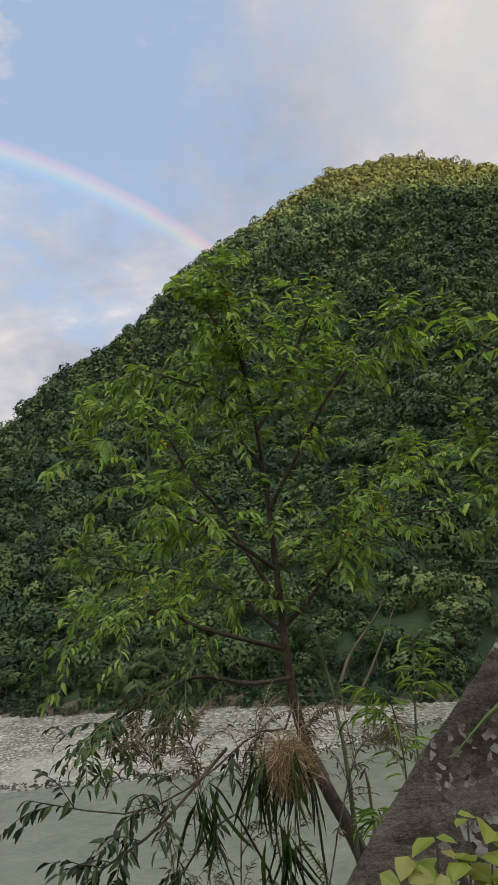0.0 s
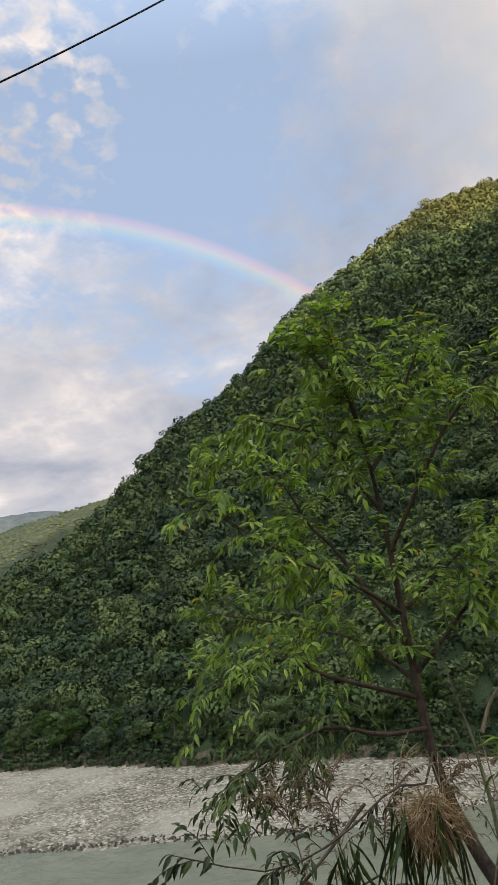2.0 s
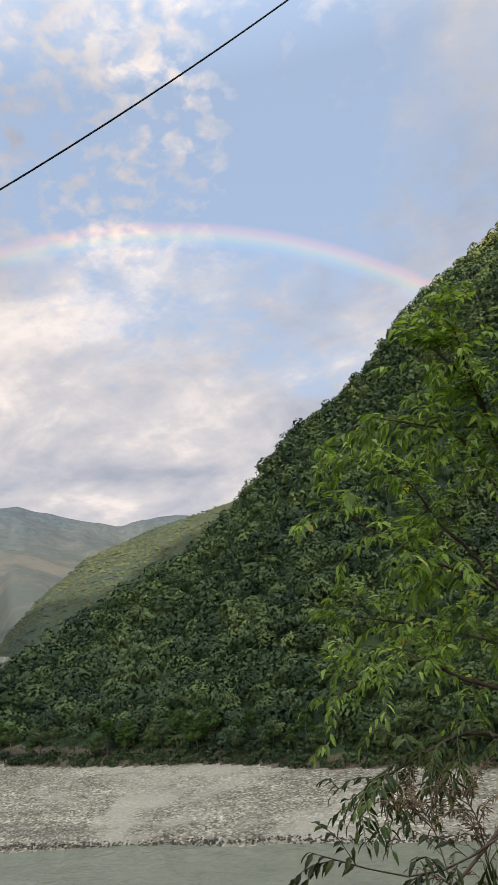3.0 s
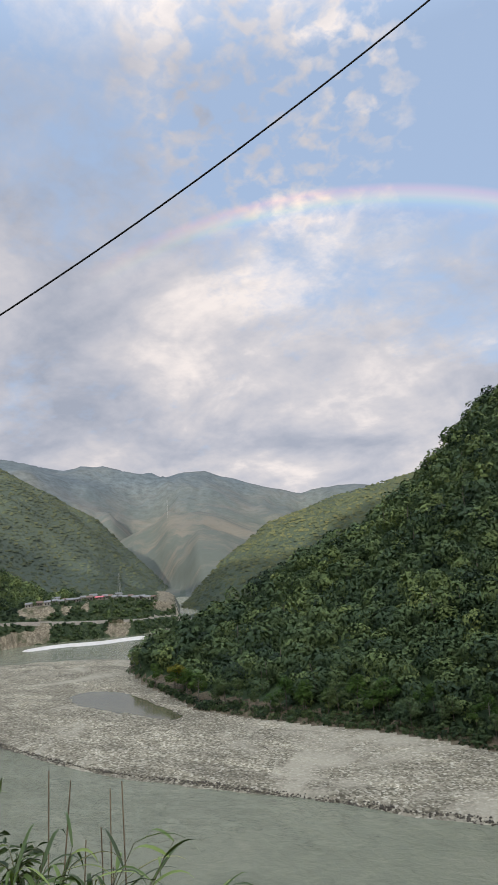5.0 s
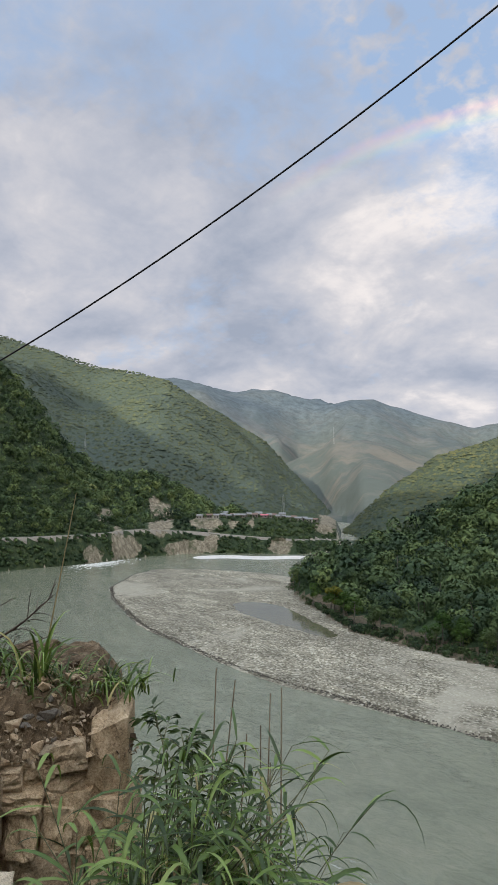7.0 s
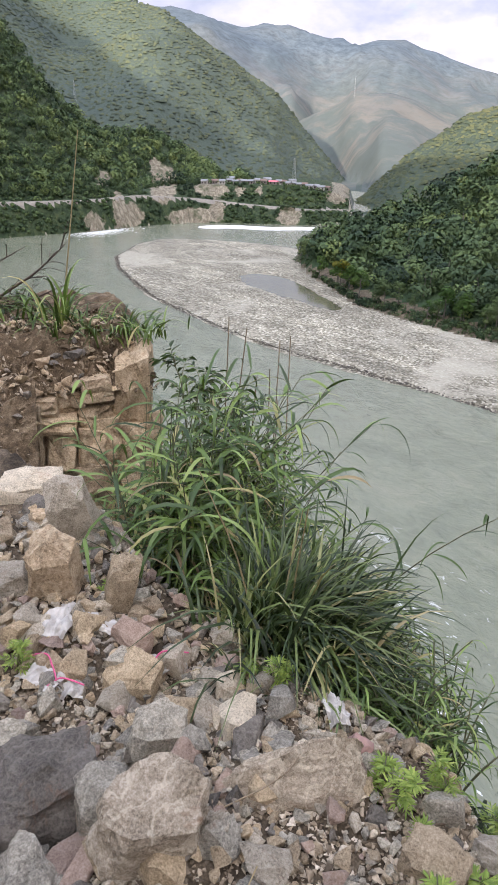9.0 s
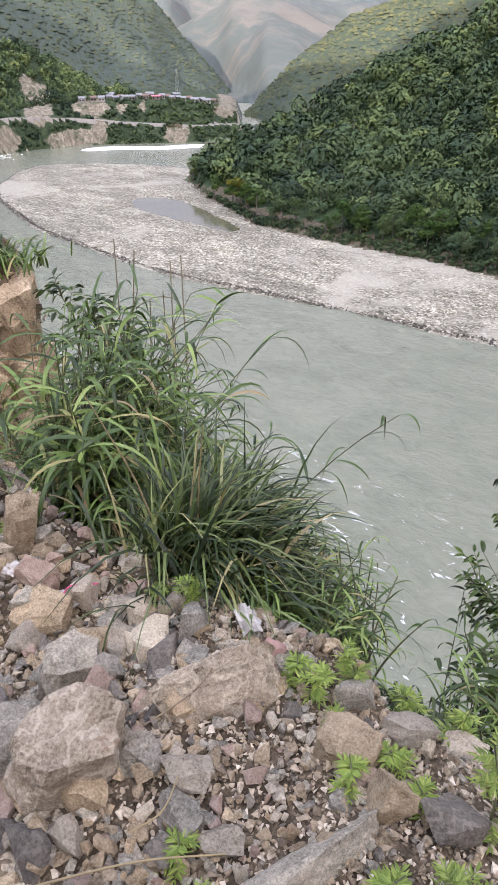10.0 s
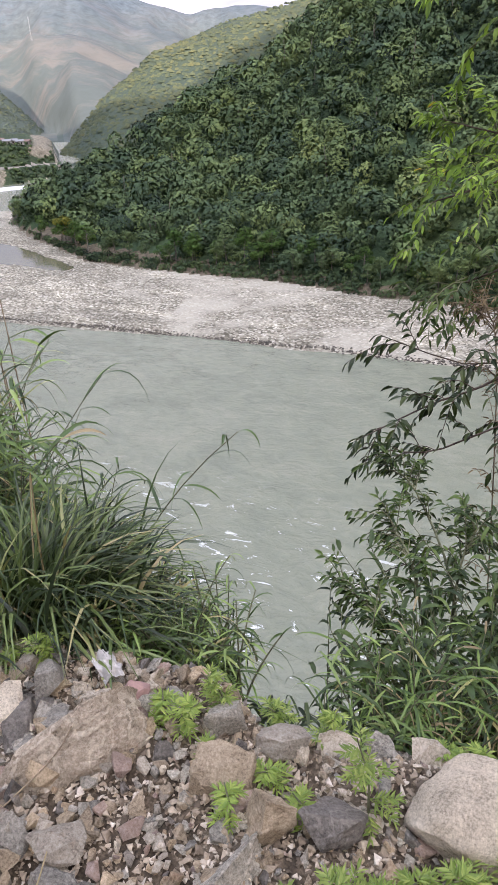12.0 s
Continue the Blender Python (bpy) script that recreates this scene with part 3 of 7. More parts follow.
def terrace(az, r):
    """The eroded bank across the bend: a slope to the road, the road, a cliff and the village flat."""
    d = r - shore_far(az) + fbm(-r * np.sin(np.radians(az)), r * np.cos(np.radians(az)), 25, 3, 5) * 3.0
    road = tab(az, [42, 44, 50, 56, 59, 63, 70, 100], [-52, -51, -47.5, -42.5, -40, -41, -40, -38])
    flat = tab(az, [42, 43, 44.5, 48.5, 53, 57, 62, 100], [-50, -41, -37.5, -33.5, -34.5, -36, -39, -38])
    z = np.interp(d, [-6, 0, 16], [RIVER - 3, RIVER, 0.0])
    z = np.where(d > 0, RIVER + (road - RIVER) * np.clip(d / 16, 0, 1), np.where(d < -0.5, -400, RIVER - 1.0))
    z = np.where(d > 22, road + (flat - road) * np.clip((d - 22) / 18, 0, 1), z)
    z = np.where(d > 200, flat - (d - 200) * 0.2, z)
    return np.where((az > 42) & (az < 112), z, -400.0), d


BAR_EDGE = ([-420, -378, -366, -334, -301, -254, -221, -183, -154, -115, -84, -58, -34, -10, 10, 29, 60, 110, 180],
            [600, 236, 214, 182, 165, 149, 141, 137, 136, 140, 143, 146, 146, 149, 154, 162, 176, 200, 260])
BAR_BACK = ([-420, -378, -359, -326, -301, -276, -235, -188, -140, 200],
            [200, 238, 266, 283, 287, 292, 300, 300, 300, 300])


def bar_height(x, y):
    """The gravel bar: a low swell between the channels, with a pool by the trees."""
    near = tab(x, *BAR_EDGE) + fbm(x, y, 22, 3, 21) * 1.6
    back = tab(x, *BAR_BACK) + fbm(x, y, 22, 3, 22) * 2.0
    inside = np.minimum(y - near, back - y)
    z = RIVER + np.clip(inside * 0.30, -2.5, 0.75) + np.clip(inside, 0, 1) * fbm(x, y, 14, 3, 23) * 0.22
    # the still pool, a long hollow
    px, py = x + 214, y - 201
    u, v = px * 0.97 - py * 0.22, px * 0.25 + py * 0.97
    hollow = 1.0 - np.sqrt((u / 40) ** 2 + (v / (11 + 7 * np.clip(-u / 40, -0.5, 1))) ** 2) + fbm(x, y, 12, 2, 31) * 0.12
    z = np.where(hollow > 0, np.minimum(z, RIVER + 0.25 - hollow * 3.0), z)
    return np.where((x > -415) & (x < 185) & (inside > -16), z, -400.0), inside


EDGE = ([-180, -120, -100, -70, -40, -20, -10, 1, 8, 18, 27, 38, 42, 47, 55, 60, 63, 68, 71, 80, 100, 140, 180],
        [60, 40, 14, 3.6, 1.8, 1.35, 1.05, 0.94, 0.90, 0.93, 0.93, 0.98, 1.16, 1.24, 1.40, 1.56, 1.75, 2.00, 2.5, 3.6, 14, 60, 60])


def bank(az, r, x, y):
    """The rubble shelf, the drop to the river, and an unseen hillside added behind to block the sun."""
    over = r - tab(az, *EDGE)
    z = -1.62 + fbm(x, y, 0.5, 4, 41) * 0.05
    steep = np.clip((az - 10) / 8, 0, 1) * np.clip((56 - az) / 8, 0, 1)
    drop = np.where(over > 0, np.interp(over, [0, 0.10, 0.5, 4, 36, 60], [0, 0.09, 0.62, 4.4, 62, 64]) + steep * np.interp(over, [0.5, 4, 12, 36], [0, 2.4, 3.0, 0]), 0.0)
    z = z - drop + np.clip(over, 0, 6) * fbm(x, y, 1.8, 3, 42) * 0.10
    behind = -(x * ANTI.x + y * ANTI.y) / math.cos(radians(SUN_EL))
    across = (x * ANTI.y - y * ANTI.x) / math.cos(radians(SUN_EL))
    # crest heights of the added hillside, set by where its shadow edge should fall
    top = tab(across, [-2500, -1400, -942, -644, -500, -397, -340, -290, -200, -130, -87, -50, 0, 200, 400, 900, 2500], [520, 790, 775, 545, 420, 335, 312, 330, 300, 276, 290, 322, 404, 465, 550, 570, 440])
    rise = np.clip((behind - 25) * 0.7, 0, None)
    slope = np.where(rise < top, rise, top - np.clip(behind - 25 - top / 0.7 - 60, 0, None) * 0.5) + np.clip(behind - 25, 0, 40) * fbm(x, y, 60, 3, 43) * 0.25
    return np.where(behind > 25, np.maximum(-1.62 + slope, -60), z)


def bare_bank(az, x, y, z):
    """Where the far bank has slipped: scree below the road, cliffs above it, scars at the bend."""
    a = az + fbm(x, y, 14, 4, 51) * 0.32
    h = z + fbm(y, x, 10, 3, 52) * 2.0
    return np.any([((a - b) / w) ** 2 + ((h - c) / t) ** 2 < 1 for b, c, w, t in SCARS], axis=0)


def land(az, r):
    """Height and kind of ground: 0 rubble, 1 brown bank, 2 gravel, 3 forest floor, 4 far forest, 5 far mountain, 6 cliff, 7 road, 8 distant forest, 9 wooded bank."""
    x, y = -r * np.sin(np.radians(az)), r * np.cos(np.radians(az))
    z = np.full(np.shape(r), RIVER - 3.5)
    kind = np.where(r > 700, 5, 2)

    def lay(h, k):
        nonlocal z, kind
        kind = np.where(h > z, k, kind)
        z = np.maximum(z, h)

    bar, _ = bar_height(x, y)
    lay(bar, 2)
    lay(bank(az, r, x, y), np.where(r < 6, 0, 1))
    flat, d = terrace(az, r)
    soil = np.where((d > 15.5) & (d < 20.0), 7, np.where((d < 44) & bare_bank(az, x, y, flat), 6, 9))
    lay(flat, soil)
    spur = hill("spur", az, r)
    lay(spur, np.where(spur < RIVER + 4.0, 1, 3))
    woods = hill("near_left", az, r)
    lay(woods, np.where(bare_bank(az, x, y, woods) & (woods < -12), 6, 9))
    lay(hill("side_ridge", az, r), 4)
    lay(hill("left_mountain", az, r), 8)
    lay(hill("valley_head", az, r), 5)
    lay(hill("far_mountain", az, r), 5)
    return x, y, z, kind


# ---- ground, one sheet from the lookout to the far mountain ----
def build_ground():
    az = np.concatenate([np.arange(-62, 84, 0.45), np.arange(84, 298, 3.5)])
    az = (az + 180) % 360 - 180
    r = np.concatenate([np.arange(0.0, 0.35, 0.05), np.geomspace(0.35, 8, 105), np.geomspace(8.4, 120, 45), np.arange(122, 420, 2.8), np.arange(423, 640, 2.8), np.geomspace(645, 4700, 95)])
    A, D = np.meshgrid(az, r, indexing="ij")
    x, y, z, kind = land(A, D)
    n, m = len(az), len(r)
    i, j = np.meshgrid(np.arange(n), np.arange(m - 1), indexing="ij")
    k = (i + 1) % n
    faces = np.stack([i * m + j, i * m + j + 1, k * m + j + 1, k * m + j], -1).reshape(-1, 4)[:, ::-1]
    index = kind[:, 1:].reshape(-1)
    mats = [M_SOIL, M_BANK, M_GRAVEL, M_FLOOR, M_CROWN_FAR, M_MOUNTAIN_HAZE, M_CLIFF, M_ROADBED, M_CROWN_HAZE, M_CLIFF]
    me = mesh_from("ground", np.stack([x, y, z], -1).reshape(-1, 3), faces, mats, index, True)
    tagged(new("ground", me), "rubble shelf, steep river bank, gravel bar and wooded mountainsides", "ground", kind="structure")


build_ground()


def build_water():
    bm = bmesh.new()
    bmesh.ops.create_grid(bm, x_segments=40, y_segments=40, size=1)
    for v in bm.verts:
        v.co = (-330 + v.co.x * 620, 290 + v.co.y * 420, RIVER)
    me = bpy.data.meshes.new("river")
    bm.to_mesh(me)
    bm.free()
    me.materials.append(M_WATER)
    tagged(new("river", me), "milky grey-green river flowing round a gravel bar", "water", kind="structure")


build_water()


def build_pool():
    """Still backwater in the hollow of the bar, under the trees."""
    turn = np.linspace(0, 2 * np.pi, 64, endpoint=False)
    u, v = 49 * np.cos(turn), 21 * np.sin(turn)
    ring = np.stack([-214 + u * 0.97 + v * 0.24, 201 - u * 0.24 + v * 0.97, np.full(64, RIVER + 0.04)], -1)
    verts = np.vstack([[(-214, 201, RIVER + 0.04)], ring])
    faces = [(0, 1 + k, 1 + (k + 1) % 64) for k in range(64)]
    tagged(new("pool", mesh_from("pool", verts, faces, M_POOL, None, True)), "still dark green pool on the gravel bar", "water", kind="structure")


build_pool()


# ---- forest ----
def clump_template(rng, clumps, spread=0.30, lobes=7):
    """One crown: a dome broken into round lobes, covered with leaf clumps; radius 1, height about 1.
    Gives points, faces and the soft shading direction of each point."""
    seat = unit(rng.normal(size=(lobes, 3)) * (1, 1, 0.6) + (0, 0, 0.55))
    seat[0] = (0, 0, 1)
    bulge = rng.uniform(0.16, 0.34, lobes)
    g = unit(rng.normal(size=(clumps, 3)) + (0, 0, 0.42))
    near = g @ seat.T
    lift = np.max(bulge * np.exp(-(1 - near) / 0.13), axis=1)
    own = np.argmax(near, axis=1)
    centre = g * (0.70 + lift * rng.uniform(0.80, 1.12, clumps))[:, None] * (1, 1, 0.86)
    out = unit(g + rng.normal(size=(clumps, 3)) * 0.40 + (0, 0, 0.25))
    x_axis = unit(np.cross(out, rng.normal(size=(clumps, 3))))
    y_axis = np.cross(out, x_axis)
    size = rng.uniform(0.55, 1.35, clumps) * spread
    petal = [(-1, -0.6, -0.25), (1.0, -0.5, -0.2), (0.1, 1.0, 0.15)]
    v, f = scatter(petal, [(0, 1, 2)], centre, x_axis, y_axis, out, size, size, size)
    soft = unit(unit(centre - seat[own] * 0.58) * 0.9 + g * 0.5 + out * 0.30 + rng.normal(size=(clumps, 3)) * 0.14)
    return v, f, np.repeat(soft, 3, axis=0)


def lump_template(rng, rings=3, sides=7):
    """A closed lumpy dome, the dark heart of a crown or a whole crown far off."""
    verts, faces = [(0, 0, 0.62)], []
    for k in range(rings):
        a = (k + 1) / (rings + 0.35) * 2.0
        for s in range(sides):
            b = 2 * math.pi * (s + 0.5 * (k % 2)) / sides
            q = rng.uniform(0.80, 1.10)
            verts.append((math.sin(a) * math.cos(b) * q * 0.85, math.sin(a) * math.sin(b) * q * 0.85, math.cos(a) * 0.6 * q))
    for s in range(sides):
        faces.append((0, 1 + s, 1 + (s + 1) % sides))
    for k in range(rings - 1):
        for s in range(sides):
            a, b = 1 + k * sides + s, 1 + k * sides + (s + 1) % sides
            faces += [(a, a + sides, b), (b, a + sides, b + sides)]
    return np.array(verts), np.array(faces)


def set_normals(me, normals):
    """Shade leaf clumps softly by the round of their lobe."""
    me.normals_split_custom_set_from_vertices(np.asarray(normals, np.float32))


def set_tone(me, tone):
    """The tint of the tree to which each point belongs, 0 to 1."""
    layer = me.attributes.new("tone", "FLOAT", "POINT")
    layer.data.foreach_set("value", np.ascontiguousarray(np.broadcast_to(np.asarray(tone, np.float32), len(me.vertices))))


def turned(normals, X, Y, Z):
    """The template's shading directions for every copy."""
    return (normals[None, :, 0, None] * X[:, None] + normals[None, :, 1, None] * Y[:, None] + normals[None, :, 2, None] * Z[:, None]).reshape(-1, 3)


def stand(name, hill_name, az_range, spacing, keep, size, mat, clumps, label, seed, rmin=0.0, depth=1.06, sunk=0.0):
    """Tree crowns over a hillside, packed at a spacing, in one mesh."""
    rng = np.random.default_rng(seed)
    b, foot, crest, el = HILLS[hill_name]
    far = max(crest) * depth
    gx, gy = np.meshgrid(np.arange(-1.5 * far, 1.5 * far, spacing), np.arange(-1.5 * far, 1.5 * far, spacing))
    gx = gx + rng.uniform(-0.85, 0.85, gx.shape) * spacing + (np.arange(len(gx)) % 2)[:, None] * spacing * 0.5
    gy = gy + rng.uniform(-0.85, 0.85, gy.shape) * spacing
    gx, gy = gx * 0.80 - gy * 0.60, gx * 0.60 + gy * 0.80
    az, r = np.degrees(np.arctan2(-gx, gy)).ravel(), np.hypot(gx, gy).ravel()
    seen = (az > az_range[0]) & (az < az_range[1]) & (r > min(foot)) & (r < far)
    az, r = az[seen], r[seen]
    f, c = tab(az, b, foot), tab(az, b, crest)
    ok = (r > f + rmin) & (r < c * depth)
    az, r = az[ok], r[ok]
    x, y, z, kind = land(az, r)
    ok = np.isin(kind, keep)
    x, y, z = x[ok], y[ok], z[ok]
    n = len(x)
    rad = size[0] + (size[1] - size[0]) * rng.random(n) ** 1.3
    rad = rad * (1 + 0.25 * (rng.random(n) > 0.93))
    tall = rad * rng.uniform(0.75, 1.20, n)
    tone = np.clip(rng.normal(0.5, 0.24, n), 0, 1)
    spin = rng.uniform(0, 2 * np.pi, n)
    X = np.stack([np.cos(spin), np.sin(spin), 0 * spin], -1)
    Y = np.stack([-np.sin(spin), np.cos(spin), 0 * spin], -1)
    Z = np.tile((0.0, 0.0, 1.0), (n, 1))
    top = np.stack([x, y, z + tall * (rng.uniform(0.30, 1.05, n) - sunk)], -1)
    dist = np.hypot(x, y)
    lean = unit(np.stack([ground_height(x - 6, y) - ground_height(x + 6, y), ground_height(x, y - 6) - ground_height(x, y + 6), np.full(n, 6.0)], -1))
    pieces, shading, tones = [], [], []

    def lay(template, faces, soft, pick, scale):
        axes = X[pick], Y[pick], Z[pick]
        pieces.append(scatter(template, faces, top[pick], *axes, rad[pick] * scale, rad[pick] * scale, tall[pick] * scale))
        # crowns run together into the slope
        shading.append(unit(turned(soft, *axes) * (2.6 if clumps else 0.3) + np.repeat(lean[pick], len(template), axis=0)))
        tones.append(np.repeat(tone[pick], len(template)))

    kinds = rng.integers(0, 8, n)
    for k in range(8):
        for level, (low, high) in enumerate(((0, 300), (300, 430), (430, 9e9))):
            pick = (kinds == k) & (dist >= low) & (dist < high)
            if not pick.any():
                continue
            if not clumps:
                lv, lf = lump_template(rng, 2, 7)
                lay(lv, lf, unit(lv + (0, 0, 0.1)), pick, 1.0)
            else:
                cv, cf, cn = clump_template(rng, int(clumps * (1.0, 0.62, 0.34)[level]), (0.104, 0.130, 0.170)[level], (12, 10, 8)[level])
                lay(cv, cf, cn, pick, 1.0)
    if clumps:
        # lower growth that closes the canopy between the crowns
        again = np.concatenate([np.arange(n), np.flatnonzero(dist < 300)])
        n = len(again)
        px, py = x[again] + rng.normal(0, spacing * 0.7, n), y[again] + rng.normal(0, spacing * 0.7, n)
        top = np.stack([px, py, ground_height(px, py) + rng.uniform(0.5, 2.5, n)], -1)
        X, Y, Z, lean, tone = X[again], Y[again], Z[again], lean[again], np.clip(rng.normal(0.42, 0.2, n), 0, 1)
        rad = rng.uniform(2.0, 3.8, n)
        tall = rad * 0.9
        cv, cf, cn = clump_template(rng, 56, 0.19, 7)
        lay(cv, cf, cn, np.full(n, True), 1.0)
    v, f = join(pieces)
    me = mesh_from(name, v, f, mat, None, True)
    set_normals(me, np.concatenate(shading))
    set_tone(me, np.concatenate(tones))
    tagged(new(name, me), label, "forest", kind="stuff")


def ground_height(x, y):
    return land(np.degrees(np.arctan2(-x, y)), np.hypot(x, y))[2]


stand("forest", "spur", (-24.5, 46.3), 6.0, [3], (3.0, 7.2), M_CROWN, 250, "dense green broadleaf forest covering the steep mountain spur", 3, 4.0, depth=1.02)
stand("ridge_forest", "side_ridge", (20, 42.5), 4.4, [4], (2.2, 4.2), M_CROWN_FAR, 0, "sunlit olive forest on the ridge behind the spur", 4, depth=1.02, sunk=0.92)
stand("hillside_forest", "near_left", (50.5, 78), 6.2, [9], (2.8, 6.0), M_CROWN, 200, "dark green woods on the hill above the road", 5, depth=1.02)
stand("mountain_forest", "left_mountain", (42.5, 73), 6.2, [8], (2.6, 4.6), M_CROWN_HAZE, 0, "hazy green forest on the tall mountain beyond the village", 6, depth=1.015, sunk=0.92)


def bare_trunks():
    """Pale trunks that show between the crowns of the spur."""
    rng = np.random.default_rng(8)
    az, r = rng.uniform(-14, 38, 130), rng.uniform(240, 640, 130)
    x, y, z, kind = land(az, r)
    pieces = []
    for px, py, pz in np.stack([x, y, z], -1)[kind == 3]:
        h, lean = rng.uniform(8, 13), rng.normal(0, 0.6, 2)
        pieces.append(tube([(px, py, pz), (px + lean[0] * 0.4, py + lean[1] * 0.4, pz + h * 0.6), (px + lean[0], py + lean[1], pz + h)], [0.26, 0.20, 0.10], 5))
    tagged(new("bare_trunks", mesh_from("bare_trunks", *join(pieces), M_TRUNK_PALE, None, True)), "pale bare trunks standing among the forest crowns", "tree trunks", kind="stuff")


bare_trunks()


# ---- far side: front trees, village, road, masts ----
def ground_z(x, y):
    az, r = np.degrees(np.arctan2(-np.asarray(x, float), np.asarray(y, float))), np.hypot(x, y)
    return land(np.atleast_1d(az), np.atleast_1d(r))[2]


def forest_tree(seed, height, mat, label):
    """A riverside tree: tapered trunk with limbs, crown of leaf clumps in several tiers."""
    rng = np.random.default_rng(seed)
    root = thing("tree", label, "tree", "trees along the gravel bar")
    top = np.array([rng.normal(0, 0.5), rng.normal(0, 0.5), height * 0.8])
    line = smooth_line([(0, 0, -0.6), top * 0.4 + rng.normal(0, 0.25, 3) * (1, 1, 0), top * 0.75, top], 9)
    pieces = [tube(line, np.linspace(0.30, 0.08, 9) * height / 12, 7)]
    crowns = []
    for k in range(7):
        s = rng.uniform(0.42, 0.95)
        start = line[int(s * 8)]
        way = unit(np.array([rng.normal(), rng.normal(), rng.uniform(0.15, 0.7)]))
        end = start + way * height * rng.uniform(0.16, 0.32)
        pieces.append(tube(smooth_line([start, (start + end) / 2 + (0, 0, 0.2), end], 5), np.linspace(0.10, 0.03, 5) * height / 12, 5))
        size = height * rng.uniform(0.15, 0.25)
        v, f, soft = clump_template(rng, 150, 0.13, 6)
        crowns.append((v * (size, size, size * 0.75) + end, f, soft))
    v, f, soft = clump_template(rng, 180, 0.12, 7)
    crowns.append((v * (height * 0.26, height * 0.26, height * 0.2) + top + (0, 0, height * 0.02), f, soft))
    part("trunk", mesh_from("trunk", *join(pieces), M_TRUNK_PALE, None, True), None, root)
    v, f = join([c[:2] for c in crowns])
    me = mesh_from("crown", v, f, mat, None, True)
    set_normals(me, np.concatenate([c[2] for c in crowns]))
    set_tone(me, rng.uniform(0.35, 0.75))
    part("crown", me, None, root)
    return root


M_CROWN_YELLOW = crown_material("yellow_crown", [(0.3, (0.10, 0.12, 0.02)), (0.7, (0.22, 0.21, 0.035))], 0.2, 1.2)
M_CROWN_LIGHT = crown_material("light_crown", [(0.25, (0.028, 0.065, 0.018)), (0.5, (0.050, 0.105, 0.026)), (0.75, (0.090, 0.150, 0.036))], 0.05, 1.0)


def front_trees():
    rng = np.random.default_rng(12)
    kinds = [forest_tree(40, 12.0, M_CROWN, "slender green tree standing at the edge of the gravel bar"),
             forest_tree(41, 14.0, M_CROWN_LIGHT, "light green spreading tree at the edge of the gravel bar"),
             forest_tree(42, 9.0, M_CROWN, "low dark green tree leaning over the gravel bar"),
             forest_tree(43, 11.0, M_CROWN_LIGHT, "flat-topped light green tree beside the gravel bar")]
    b, foot, crest, el = HILLS["spur"]
    bearings = np.arange(-15.5, 46.0, 0.95)
    for i, az in enumerate(bearings):
        a = az + rng.uniform(-0.55, 0.55)
        r = float(tab(a, b, foot)) + rng.uniform(2.5, 9.0)
        x, y = -r * math.sin(radians(a)), r * math.cos(radians(a))
        m = Matrix.LocRotScale((x, y, float(ground_z(x, y)[0])), Euler((0, 0, rng.uniform(0, 6.28))), Vector((1, 1, 1)) * rng.uniform(0.65, 1.25))
        if i < 4:
            kinds[i].matrix_basis = m
        else:
            copy_thing(kinds[rng.integers(0, 4)], m)
    a, r = 42.6, 296.0
    x, y = -r * math.sin(radians(a)), r * math.cos(radians(a))
    tree = forest_tree(50, 11.5, M_CROWN_YELLOW, "yellowing tree among the dark green forest by the water")
    tree.location = (x, y, float(ground_z(x, y)[0]) + 1.0)


front_trees()


def undergrowth():
    """Low bushes that close the foot of the forest."""
    rng = np.random.default_rng(15)
    b, foot, crest, el = HILLS["spur"]
    n = 1000
    az = rng.uniform(-16, 46.2, n)
    r = tab(az, b, foot) + rng.uniform(-1.5, 7.0, n)
    x, y, z, _ = land(az, r)
    size = rng.uniform(0.6, 2.1, n)
    Z = np.tile((0.0, 0.0, 1.0), (n, 1))
    spin = rng.uniform(0, 6.28, n)
    X, Y = np.stack([np.cos(spin), np.sin(spin), 0 * spin], -1), np.stack([-np.sin(spin), np.cos(spin), 0 * spin], -1)
    cv, cf, cn = clump_template(rng, 60, 0.20, 5)
    me = mesh_from("undergrowth", *scatter(cv, cf, np.stack([x, y, z + size * 0.3], -1), X, Y, Z, size, size, size), M_CROWN, None, True)
    set_normals(me, turned(cn, X, Y, Z))
    set_tone(me, np.repeat(rng.uniform(0.1, 0.6, n), len(cv)))
    tagged(new("undergrowth", me),
           "low bushes along the foot of the forest", "bushes", kind="stuff")


undergrowth()


def shore_stones():
    """Dark wet cobbles along the water's edge of the bar."""
    rng = np.random.default_rng(17)
    n = 3600
    x = rng.uniform(-372, 60, n)
    y = tab(x, *BAR_EDGE) + rng.normal(0.9, 0.75, n)
    z = ground_z(x, y)
    ok = (z > RIVER - 0.3) & (z < RIVER + 0.6)
    x, y, z = x[ok], y[ok], z[ok]
    n = len(x)
    size = rng.uniform(0.15, 0.42, n)
    v, f = lump_template(rng, 2, 6)
    X, Y, Z = frames_for(rng.normal(size=(n, 3)) * (1, 1, 0.1), 0 * x)
    tagged(new("shore_stones", mesh_from("shore_stones", *scatter(v, f, np.stack([x, y, z + size * 0.1], -1), X, Y, Z, size, size, size), M_WET)),
           "dark wet cobbles along the water's edge", "stones", kind="stuff")


shore_stones()


